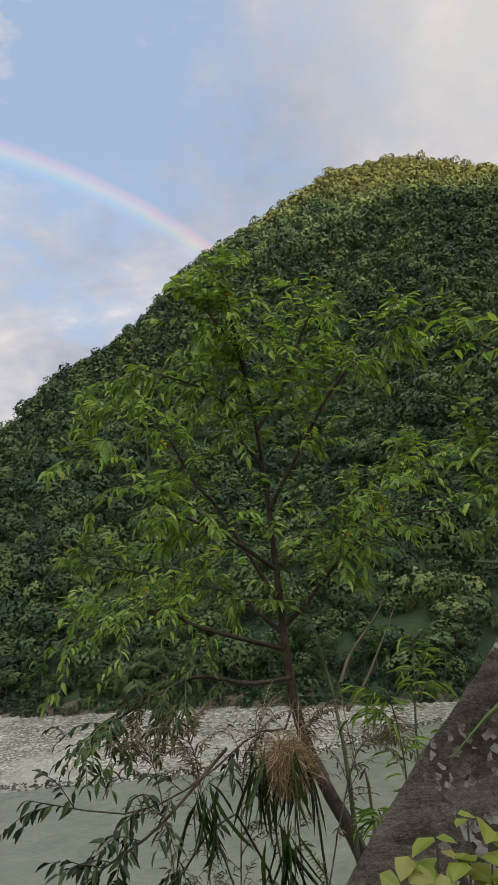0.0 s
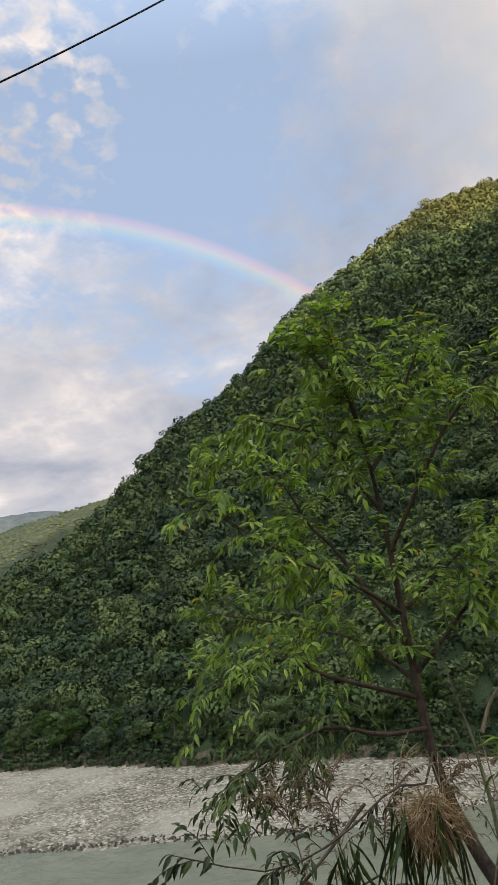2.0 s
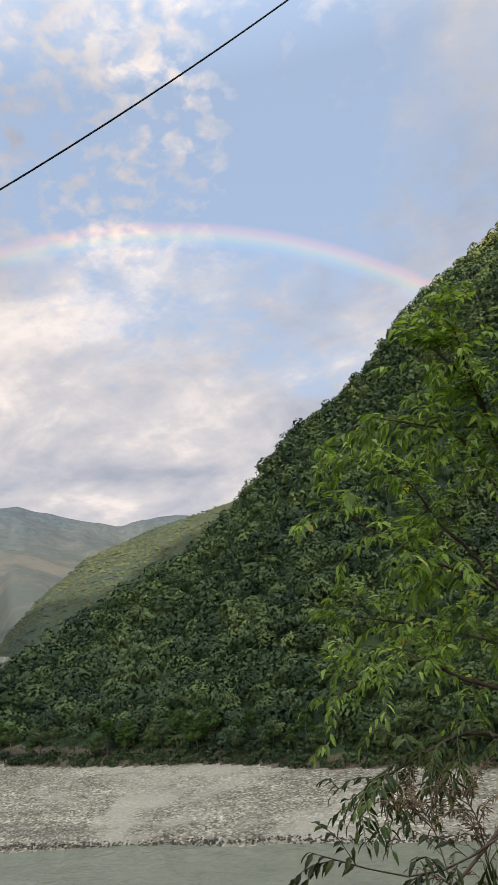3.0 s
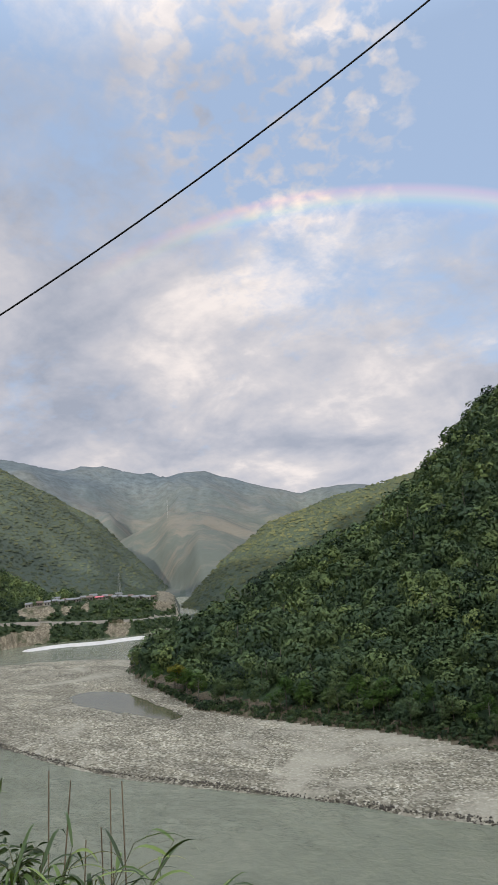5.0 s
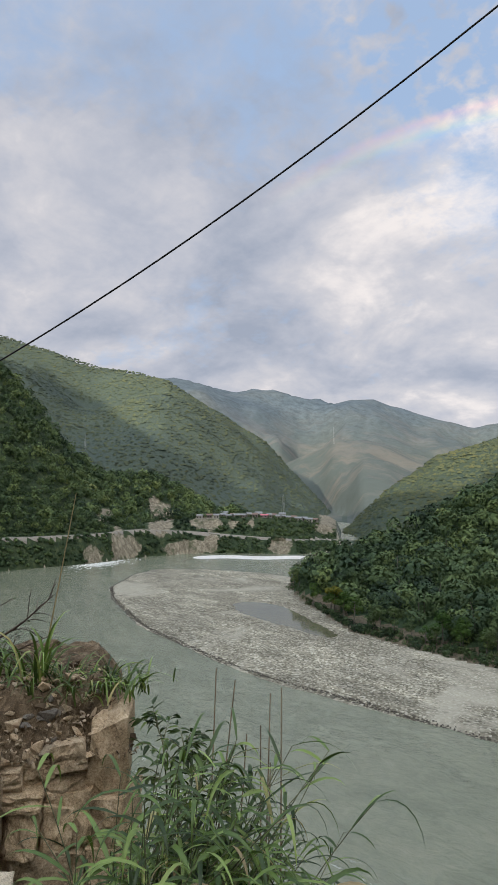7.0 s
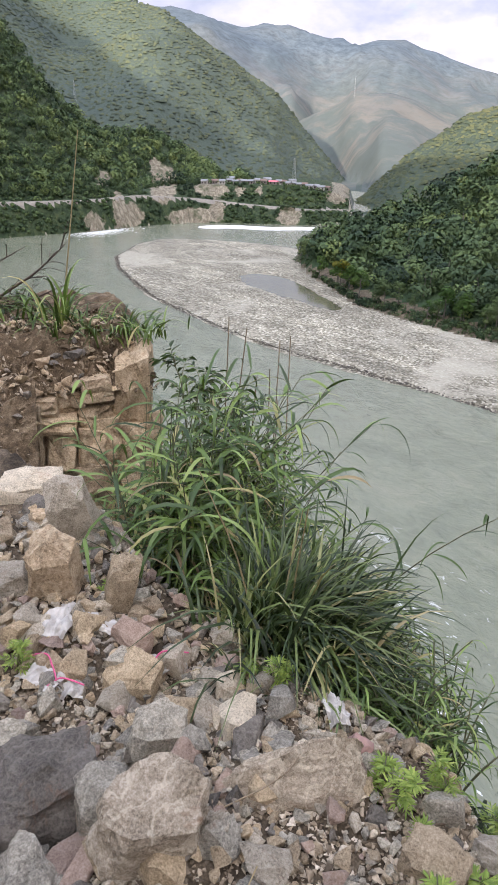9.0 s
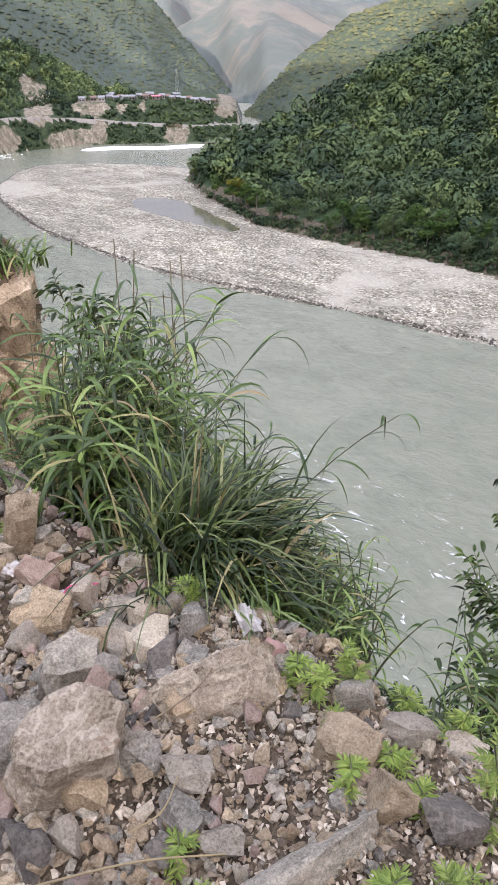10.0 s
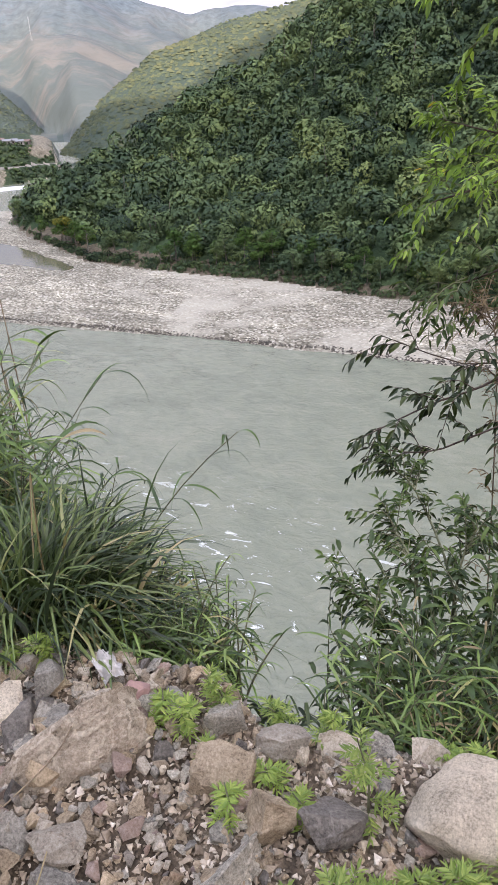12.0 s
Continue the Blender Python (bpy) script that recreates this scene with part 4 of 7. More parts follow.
def terrace_bushes():
    """Scrub on the eroded bank below and above the road."""
    rng = np.random.default_rng(16)
    n = 3400
    az = rng.uniform(42.5, 72, n)
    d = rng.uniform(1, 75, n)
    r = shore_far(az) + d
    x, y, z, kind = land(az, r)
    ok = ~bare_bank(az, x, y, z) & ((d < 14.0) | ((d > 23) & (d < 38)) | ((d > 38) & (rng.random(n) < 0.5)))
    x, y, z = x[ok], y[ok], z[ok]
    n = len(x)
    size = rng.uniform(0.8, 2.3, n)
    spin = rng.uniform(0, 6.28, n)
    Z = np.tile((0.0, 0.0, 1.0), (n, 1))
    X, Y = np.stack([np.cos(spin), np.sin(spin), 0 * spin], -1), np.stack([-np.sin(spin), np.cos(spin), 0 * spin], -1)
    cv, cf, cn = clump_template(rng, 44, 0.22, 5)
    lv, lf = lump_template(rng, 3, 6)
    o = np.stack([x, y, z + size * 0.25], -1)
    v, f = join([scatter(cv, cf, o, X, Y, Z, size, size, size), scatter(lv, lf, o, X, Y, Z, size * 0.85, size * 0.85, size * 0.85)])
    me = mesh_from("scrub", v, f, M_CROWN, None, True)
    set_normals(me, np.concatenate([turned(cn, X, Y, Z), turned(unit(lv + (0, 0, 0.1)), X, Y, Z)]))
    tone = rng.uniform(0.15, 0.55, n)
    set_tone(me, np.concatenate([np.repeat(tone, len(cv)), np.repeat(tone, len(lv))]))
    tagged(new("scrub", me), "green scrub on the eroded river bank below the village", "bushes", kind="stuff")


terrace_bushes()


def box_bm(size, at=(0, 0, 0), bevel=0.0):
    bm = bmesh.new()
    bmesh.ops.create_cube(bm, size=1.0)
    for v in bm.verts:
        v.co = Vector((v.co.x * size[0] + at[0], v.co.y * size[1] + at[1], v.co.z * size[2] + at[2]))
    if bevel:
        bmesh.ops.bevel(bm, geom=bm.edges[:], offset=bevel, segments=1, affect="EDGES")
    return bm


def gable_bm(w, d, h, over=0.5):
    bm = bmesh.new()
    a, b = w / 2 + over, d / 2 + over
    low = [bm.verts.new(p) for p in ((-a, -b, 0), (a, -b, 0), (a, b, 0), (-a, b, 0))]
    top = [bm.verts.new(p) for p in ((-a, 0, h), (a, 0, h))]
    for f in ((low[0], low[1], top[1], top[0]), (low[2], low[3], top[0], top[1]), (low[1], low[2], top[1]), (low[3], low[0], top[0]), (low[3], low[2], low[1], low[0])):
        bm.faces.new(f)
    return bm


M_WALL_WHITE = plain_material("house_whitewash", (0.42, 0.41, 0.38), 0.8, scale=0.8)
M_WALL_GREY = plain_material("house_plank", (0.24, 0.22, 0.20), 0.8, scale=0.8)
M_ROOF_TIN = plain_material("tin_roof", (0.26, 0.27, 0.28), 0.6, 0.1, scale=0.6)
M_ROOF_PINK = plain_material("pink_roof", (0.75, 0.20, 0.24), 0.5, 0.0, scale=0.6)
M_ROOF_RUST = plain_material("rusty_roof", (0.22, 0.15, 0.12), 0.6, 0.1, scale=0.6)
M_WINDOW = plain_material("dark_window", (0.02, 0.022, 0.025), 0.2, scale=2.0)
M_STEEL = plain_material("galvanised_steel", (0.40, 0.42, 0.42), 0.5, 0.4, scale=3.0)


def house(w, d, h, wall_mat, roof_mat, label):
    root = thing("house", label, "house", "village houses")
    wall = part("wall", box_bm((w, d, h), (0, 0, h / 2)), wall_mat, root)
    roof = part("roof", gable_bm(w, d, h * 0.42), roof_mat, root)
    roof.location.z = h
    for k in range(max(2, int(w / 2.4))):
        win = part("window", box_bm((1.0, 0.12, 1.1)), M_WINDOW, root)
        win.location = (-w / 2 + (k + 0.5) * w / max(2, int(w / 2.4)), -d / 2 - 0.02, h * 0.55)
    return root


def village():
    rng = np.random.default_rng(19)
    spots = [(54.0, 46), (53.2, 52), (52.6, 44), (52.0, 60), (51.6, 47), (51.2, 70), (50.9, 50), (50.3, 44), (49.8, 58), (49.3, 46), (48.9, 64),
             (48.5, 45), (48.1, 50), (47.7, 60), (47.3, 46), (46.9, 52), (46.5, 47), (46.0, 58), (45.6, 47), (45.1, 50), (44.7, 44), (44.2, 52), (51.9, 85), (49.0, 90), (47.0, 84)]
    for i, (az, d) in enumerate(spots):
        w, h = rng.uniform(3.6, 6.2), rng.uniform(2.2, 3.2)
        pink = i == 11
        kind = i % 4
        ob = house(6.5 if pink else w, rng.uniform(3.6, 5.0), h, (M_WALL_WHITE, M_WALL_GREY, M_WALL_WHITE, M_WALL_GREY)[kind],
                   M_ROOF_PINK if pink else (M_ROOF_TIN, M_ROOF_RUST, M_ROOF_TIN, M_ROOF_TIN)[kind],
                   "village house with a bright pink roof on the terrace" if pink else ("white house with a tin roof on the terrace", "grey plank house with a rusty roof", "low white house with a pale roof", "grey house with a tin roof above the river")[kind])
        r = float(shore_far(az)) + d
        x, y = -r * math.sin(radians(az)), r * math.cos(radians(az))
        ob.matrix_basis = pose(x, y, float(ground_z(x, y)[0]) - 0.3, 0, 0, az + rng.uniform(-25, 25))


village()


def mast(az, r, height, foot=None):
    root = thing("lattice_mast", "tall pale steel lattice mast on the valley side", "mast", "steel masts")
    x, y = -r * math.sin(radians(az)), r * math.cos(radians(az))
    root.location = (x, y, float(ground_z(x, y)[0]) - 0.5)
    for sx, sy in ((-1, -1), (1, -1), (1, 1), (-1, 1)):
        part("leg", mesh_from("leg", *tube([(sx * 1.3, sy * 1.3, 0), (sx * 0.35, sy * 0.35, height)], 0.10, 5), M_STEEL), None, root)
    for k in range(8):
        z, w = height * (k + 0.5) / 8, 1.3 - 0.95 * (k + 0.5) / 8
        part("brace", mesh_from("brace", *tube([(-w, -w, z), (w, w, z + 1.5)], 0.05, 4), M_STEEL), None, root)
        part("brace", mesh_from("brace", *tube([(w, -w, z), (-w, w, z + 1.5)], 0.05, 4), M_STEEL), None, root)


mast(46.9, 600, 22)
mast(42.6, 1950, 50)
mast(63.6, 1000, 24)


def road_wall():
    """Retaining wall below the road where the bank has slipped."""
    for az in (46.9, 47.3, 47.7):
        r = float(shore_far(az)) + 13
        x, y = -r * math.sin(radians(az)), r * math.cos(radians(az))
        ob = tagged(new("retaining_wall", bpy.data.meshes.new("retaining_wall")), "pale concrete retaining wall below the road", "wall", "retaining walls")
        bm = box_bm((4.2, 2.0, 9.0), (0, 0, 0), 0.1)
        bm.to_mesh(ob.data)
        bm.free()
        ob.data.materials.append(M_CLIFF)
        ob.matrix_basis = pose(x, y, float(ground_z(x, y)[0]) - 1.5, 10, 0, az)


road_wall()


def far_spit():
    """A pale spit of gravel across the bend, with a white riffle along it."""
    rng = np.random.default_rng(23)
    b = np.linspace(45.0, 55.0, 60)
    rows = []
    for k, f in enumerate(np.linspace(0, 1, 6)):
        rows.append([(-(505 + 26 * f + 3 * math.sin(a)) * math.sin(radians(a)), (505 + 26 * f + 3 * math.sin(a)) * math.cos(radians(a)),
                      RIVER - 0.3 + 1.0 * math.sin(math.pi * f) * min(1, (55.0 - a) / 2.0) + rng.uniform(0, 0.12)) for a in b])
    v = np.array(rows).reshape(-1, 3)
    i, j = np.meshgrid(np.arange(5), np.arange(59), indexing="ij")
    f = np.stack([i * 60 + j, i * 60 + j + 1, (i + 1) * 60 + j + 1, (i + 1) * 60 + j], -1).reshape(-1, 4)
    tagged(new("gravel_spit", mesh_from("gravel_spit", v, f, soil_material("white_gravel", (0.6, 0.59, 0.57), (0.72, 0.71, 0.69), (0.8, 0.79, 0.77), 0.3), None, True)),
           "narrow pale gravel spit across the river bend", "gravel", kind="structure")


far_spit()


def rapids():
    """Broken white water where the current strikes the far bank."""
    rng = np.random.default_rng(24)
    n = 900
    az = rng.normal(62.2, 1.1, n)
    r = shore_far(az) - 3 - np.abs(rng.normal(0, 11, n))
    size = rng.uniform(0.15, 0.75, n)
    X, Y, Z = frames_for(rng.normal(size=(n, 3)) * (1.0, 0.6, 0.02), 0 * az)
    v, f = lump_template(rng, 2, 7)
    o = np.stack([-r * np.sin(np.radians(az)), r * np.cos(np.radians(az)), np.full(n, RIVER)], -1)
    tagged(new("rapids", mesh_from("rapids", *scatter(v, f, o, X, Y, Z, size * 0.5, size * 1.6, size * 0.35), plain_material("white_foam", (0.74, 0.77, 0.77), 0.7), None, True)),
           "white broken water along the far bank", "water", kind="stuff")


rapids()


# ---- the power cable overhead ----
def cable():
    run = np.linspace(8.0, -6.6, 110)
    line = np.stack([run, 2.5 + 0.5 * run, 2.341 + 0.840 * run + 0.0628 * run ** 2], -1)
    line = np.vstack([line, line[-1] + np.array([(-8.0, -4.0, 0.5), (-20.0, -10.0, 3.0)])])
    tagged(new("power_cable", mesh_from("power_cable", *tube(line, 0.0036, 8), plain_material("black_cable", (0.012, 0.012, 0.013), 0.5), None, True)),
           "black overhead power cable crossing the valley", "cable")


# ---- plants near the lookout ----
LEAF = np.array([(0, 0, 0), (-0.42, 0.30, 0.08), (0.42, 0.30, 0.08), (0, 0.42, 0), (-0.30, 0.68, 0.0), (0.30, 0.68, 0.0), (0, 1.0, -0.16)])
LEAF_F = np.array([(0, 3, 1), (0, 2, 3), (1, 3, 4), (3, 2, 5), (3, 6, 4), (3, 5, 6)])


def twigs_of(line, rng, count, length, rise=0.1, first=0.25):
    """Side twigs along a limb, the longest in its middle."""
    out = []
    for s in np.sort(rng.uniform(first, 1.0, count)):
        i = min(int(s * (len(line) - 1)), len(line) - 2)
        start = line[i] + (line[i + 1] - line[i]) * rng.random()
        along = unit(line[i + 1] - line[i])
        side = unit(np.cross(along, rng.normal(size=3)))
        way = unit(along * rng.uniform(0.4, 1.0) + side * rng.uniform(0.5, 1.0) + (0, 0, rise))
        n = length * rng.uniform(0.55, 1.25)
        end = start + way * n
        out.append(smooth_line([start, start + way * n * 0.5 + (0, 0, 0.05 * n), end - (0, 0, 0.16 * n)], 6))
    tip = line[-1] - line[-2]
    out.append(smooth_line([line[-2], line[-1], line[-1] + unit(tip) * length * 0.35], 5))
    return out


def leaves_on(twigs, rng, per, length, width, droop=0.55, start=0.15):
    """Leaves set alternately along twigs, hanging at their tips."""
    o, d = [], []
    for tw in twigs:
        along = unit(tw[-1] - tw[0])
        flat = unit(np.cross(along, (0, 0, 1.0)) + 1e-6)
        for k, s in enumerate(np.linspace(start, 1.0, per)):
            u = s * (len(tw) - 1) * 0.999
            i = int(u)
            p = tw[i] + (tw[min(i + 1, len(tw) - 1)] - tw[i]) * (u - i)
            side = flat * (1 if k % 2 else -1)
            o.append(p)
            d.append(along * rng.uniform(0.3, 0.9) + side * rng.uniform(0.4, 1.0) * (0.3 if k == per - 1 else 1) + (0, 0, -droop * rng.uniform(0.4, 1.5)) + rng.normal(0, 0.12, 3))
    o, d = np.array(o), np.array(d)
    n = len(o)
    X, Y, Z = frames_for(d, rng.normal(0, 0.45, n))
    size = rng.uniform(0.7, 1.2, n)
    return scatter(LEAF, LEAF_F, o, X, Y, Z, size * width, size * length, size * length)


LOW = -0.2
TREE_LIMBS = {
    "trunk": [(0.95, 3.95, -4.6), (0.72, 4.18, -3.1), (0.52, 4.39, -2.33), (0.34, 4.60, -1.99), (0.21, 4.76, -1.63), (0.16, 4.91, -1.20), (0.13, 5.02, -0.49), (0.10, 5.00, 0.02), (0.05, 4.95, 0.53), (-0.04, 4.83, 1.06), (-0.11, 4.65, 1.58)],
    "right_low": [(0.17, 4.95, -1.01), (0.41, 4.92, -0.76), (0.62, 4.83, -0.52), (0.93, 4.65, -0.27), (1.40, 4.25, -0.21)],
    "left_mid": [(0.13, 4.99, -0.83), (-0.26, 5.14, -0.15), (-0.46, 5.18, 0.10), (-0.68, 5.23, 0.50), (-1.15, 5.21, 0.74)],
    "right_high": [(0.12, 5.00, -0.15), (0.36, 4.93, 0.25), (0.63, 4.81, 0.68), (0.88, 4.68, 0.92), (1.12, 4.52, 1.08)],
    "left_high": [(0.09, 5.00, 0.15), (-0.08, 4.88, 0.40), (-0.22, 4.75, 0.69), (-0.70, 4.45, 0.86)],
    "left_low": [(0.14, 4.91, -1.16), (-0.43, 4.50, -0.88), (-0.66, 4.39, -0.73), (-1.12, 4.08, -0.84)],
    "centre_right": [(0.07, 4.98, 0.44), (0.28, 5.04, 0.74), (0.44, 5.06, 1.12), (0.57, 5.02, 1.36)],
    "left_front": [(0.14, 5.01, -0.61), (-0.21, 4.69, -0.31), (-0.56, 4.46, -0.09), (-1.02, 4.22, 0.27)],
    "right_mid": [(0.17, 5.01, -0.57), (0.51, 5.17, -0.31), (0.89, 5.22, -0.04), (1.42, 5.19, 0.15)],
    "left_lowest": [(0.17, 4.81, -1.34), (-0.11, 4.43, -1.25), (-0.42, 4.23, -1.13), (-0.65, 4.08, -1.18), (-1.00, 3.82, -1.30)],
    "left_back": [(0.14, 4.94, -1.05), (-0.17, 5.13, -0.81), (-0.56, 5.23, -0.67), (-1.35, 5.24, -0.48)],
    "top_left": [(0.02, 4.92, 0.74), (-0.04, 4.79, 1.01), (-0.30, 4.64, 1.36)],
}


def roadside_tree():
    rng = np.random.default_rng(31)
    root = thing("young_tree", "young leafy tree with a thin dark trunk and drooping leaves", "tree", at=(0.95, 3.95, -4.6))
    shift = np.array(root.location)
    for name, points in TREE_LIMBS.items():
        trunk = name == "trunk"
        line = smooth_line(points, 26 if trunk else 14) + (0, 0, LOW)
        radii = np.interp(np.linspace(0, 1, len(line)), [0, 0.35, 0.75, 1], [0.062, 0.040, 0.015, 0.006]) if trunk else np.linspace(0.018, 0.005, len(line))
        twigs = twigs_of(line, rng, 32 if trunk else 30, 0.28 if trunk else 0.34, 0.12, 0.52 if trunk else 0.22)
        second = [t for tw in twigs for t in twigs_of(tw, rng, 1, 0.18, 0.0, 0.35)[:1]]
        limb = part("trunk" if trunk else "limb", mesh_from("limb", *[a if k else a - shift for k, a in enumerate(tube(line, radii, 8 if trunk else 6))], M_BARK, None, True), None, root)
        v, f = join([tube(tw, np.linspace(0.0042, 0.0018, len(tw)), 4) for tw in twigs + second])
        part("twig_work", mesh_from("twig_work", v - shift, f, M_STEM), None, limb)
        v, f = leaves_on(twigs + second, rng, 9, *((0.076, 0.030) if name in ("left_low", "left_lowest") else (0.096, 0.038)), 0.42)
        # shade on the lowest limb is painted in with a darker leaf colour
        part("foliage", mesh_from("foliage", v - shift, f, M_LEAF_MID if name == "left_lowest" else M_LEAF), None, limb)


roadside_tree()


def second_tree():
    rng = np.random.default_rng(33)
    base = (3.1, 4.9, -4.6)
    root = thing("young_tree", "second young tree whose leafy boughs reach over the bank", "tree", at=base)
    shift = np.array(base)
    limbs = [[(3.1, 4.9, -4.6), (3.0, 4.7, -2.0), (2.7, 4.5, -0.4), (2.3, 4.3, 0.8), (2.1, 4.2, 1.6)],
             [(2.75, 4.5, -0.5), (2.1, 4.2, 0.3), (1.75, 4.05, 0.6), (1.30, 4.03, 0.86)],
             [(2.7, 4.5, -0.7), (2.0, 4.3, -0.2), (1.62, 4.2, 0.05), (1.42, 4.16, 0.18)],
             [(2.85, 4.6, -1.2), (2.1, 4.35, -0.6), (1.7, 4.2, -0.25), (1.50, 4.17, -0.12)],
             [(2.5, 4.4, 0.2), (2.0, 4.1, 0.6), (1.65, 4.0, 0.80)]]
    for i, points in enumerate(limbs):
        line = smooth_line(points, 16) + (0, 0, LOW)
        limb = part("trunk" if i == 0 else "limb", mesh_from("limb", *[a if k else a - shift for k, a in enumerate(tube(line, np.linspace(0.06 if i == 0 else 0.016, 0.005, 16), 6))], M_BARK, None, True), None, root)
        twigs = twigs_of(line, rng, 16, 0.30, 0.1, 0.45)
        v, f = join([tube(tw, np.linspace(0.004, 0.0016, len(tw)), 4) for tw in twigs])
        part("twig_work", mesh_from("twig_work", v - shift, f, M_STEM), None, limb)
        v, f = leaves_on(twigs, rng, 9, 0.104, 0.043, 0.42)
        part("foliage", mesh_from("foliage", v - shift, f, M_LEAF), None, limb)


second_tree()


def bank_shrub(name, label, base, limbs, seed, leaf, mat, per=8, twig=0.26, count=12, wood=M_BARK, thick=0.014, low=0.0, droop=0.5):
    rng = np.random.default_rng(seed)
    root = thing(name, label, "shrub", at=base)
    shift = np.array(base, float)
    for points in limbs:
        line = smooth_line(points, 14) + (0, 0, low)
        stem = part("stem", mesh_from("stem", *[a if k else a - shift for k, a in enumerate(tube(line, np.linspace(thick, 0.003, 14), 6))], wood, None, True), None, root)
        if count:
            twigs = twigs_of(line, rng, count, twig, 0.05, 0.3)
            v, f = join([tube(tw, np.linspace(0.0032, 0.0014, len(tw)), 4) for tw in twigs])
            part("twig_work", mesh_from("twig_work", v - shift, f, wood), None, stem)
            v, f = leaves_on(twigs, rng, per, leaf[0], leaf[1], droop)
            part("foliage", mesh_from("foliage", v - shift, f, mat), None, stem)
    return root


M_CANE = leaf_material("cane_leaves", [(0.0, (0.024, 0.045, 0.011)), (0.35, (0.066, 0.116, 0.027)), (0.65, (0.130, 0.205, 0.050)), (0.92, (0.215, 0.300, 0.084)), (1.0, (0.34, 0.29, 0.13))], 0.16, 0.36)


def near_ground(x, y):
    return (x, y, float(ground_z(x, y)[0]))


g = near_ground(0.45, 4.2)
bank_shrub("overhanging_shrub", "dark-leaved shrub bending out over the river", g,
           [[g, (0.23, 4.29, -1.64), (0.07, 4.05, -1.44), (-0.09, 3.86, -1.37), (-0.39, 3.58, -1.49), (-0.71, 3.40, -1.54), (-1.08, 3.25, -1.40)],
            [(-0.24, 3.74, -1.39), (-0.58, 3.41, -1.62), (-0.85, 3.22, -1.72), (-1.12, 3.00, -1.85)],
            [g, (-0.1, 3.9, -2.0), (-0.55, 3.5, -1.95), (-0.85, 3.3, -2.05), (-1.2, 3.3, -2.1)],
            [g, (0.0, 3.8, -2.4), (-0.4, 3.3, -2.45), (-0.9, 2.9, -2.6)]], 61, (0.085, 0.032), M_LEAF_DARK, 8, 0.24, 12, M_BARK, 0.009, low=LOW)
g = near_ground(0.55, 4.3)
bank_shrub("sapling", "slim grey-green sapling stem with a few leaves", g, [[g, (0.49, 4.32, -2.25), (0.46, 4.63, -1.53), (0.40, 4.74, -1.18), (0.34, 4.80, -0.91)]], 62, (0.08, 0.03), M_LEAF_DARK, 6, 0.2, 5, M_STEM, 0.022, low=LOW)
g = near_ground(0.68, 4.25)
bank_shrub("sapling", "slim dark sapling with bare forked twigs", g, [[g, (0.60, 4.29, -2.08), (0.54, 4.40, -1.85), (0.48, 4.59, -1.33)], [(0.50, 4.60, -1.33), (0.58, 4.62, -1.16), (0.74, 4.55, -0.93), (0.83, 4.56, -0.79)], [(0.52, 4.53, -1.50), (0.66, 4.47, -1.28), (0.88, 4.44, -0.81)]], 63, (0.08, 0.03), M_LEAF_DARK, 6, 0.2, 0, M_TWIG, 0.014, low=LOW)
g = near_ground(0.75, 3.6)
bank_shrub("cane_shrub", "narrow-leaved cane shrub beside the slab", g, [[g, (0.72, 3.7, -1.9), (0.70, 3.72, -1.4), (0.66, 3.67, -1.2)], [g, (0.8, 3.8, -1.7), (0.85, 3.93, -1.21), (0.87, 3.99, -0.98)], [g, (0.6, 3.6, -2.0), (0.5, 3.5, -1.7)], [g, (0.9, 3.7, -1.9), (1.0, 3.7, -1.45)]], 64, (0.13, 0.02), M_LEAF, 8, 0.22, 10, M_STEM, 0.008, low=LOW)
g = near_ground(-0.35, 3.95)
bank_shrub("dry_shrub", "dry straw-brown shrub with fine bare twigs", g, [[g, (-0.4, 3.9, -1.9), (-0.47, 3.86, -1.31)], [g, (-0.2, 3.9, -1.9), (-0.05, 4.0, -1.35)], [g, (0.1, 4.1, -1.8), (0.25, 4.2, -1.45)], [g, (-0.6, 3.8, -1.8), (-0.75, 3.8, -1.35)], [g, (0.4, 4.1, -1.9), (0.7, 4.09, -1.5)]], 65, (0.045, 0.012), M_DRY, 12, 0.3, 44, M_TWIG, 0.006, low=LOW)
g = near_ground(-0.45, 2.2)
bank_shrub("bank_shrub", "dense dark green shrub on the bank edge", g, [[g, (-0.48, 2.3, -2.3), (-0.45, 2.51, -2.1)], [g, (-0.65, 2.3, -2.35), (-0.85, 2.5, -2.2)], [g, (-0.3, 2.2, -2.2), (-0.2, 2.3, -1.95)], [g, (-0.7, 2.1, -2.5), (-0.95, 2.2, -2.4)], [g, (-0.5, 2.5, -2.6), (-0.8, 2.9, -2.3), (-1.0, 2.95, -2.15)], [g, (-0.2, 2.4, -2.4), (0.05, 2.6, -2.1)]], 66, (0.055, 0.022), M_LEAF_MID, 10, 0.18, 36, M_STEM, 0.010)
g = near_ground(-3.25, 1.95)
bank_shrub("bank_shrub", "leafy green shrub beside the rock outcrop", g, [[g, (-3.3, 1.9, -1.9), (-3.40, 1.88, -1.46)], [g, (-3.2, 1.9, -1.9), (-3.17, 1.92, -1.58)], [g, (-3.1, 1.9, -2.0), (-2.95, 1.95, -1.70)]], 67, (0.075, 0.034), M_LEAF_MID, 8, 0.16, 14, M_STEM, 0.008)
g = (-4.62, 1.02, -1.60)
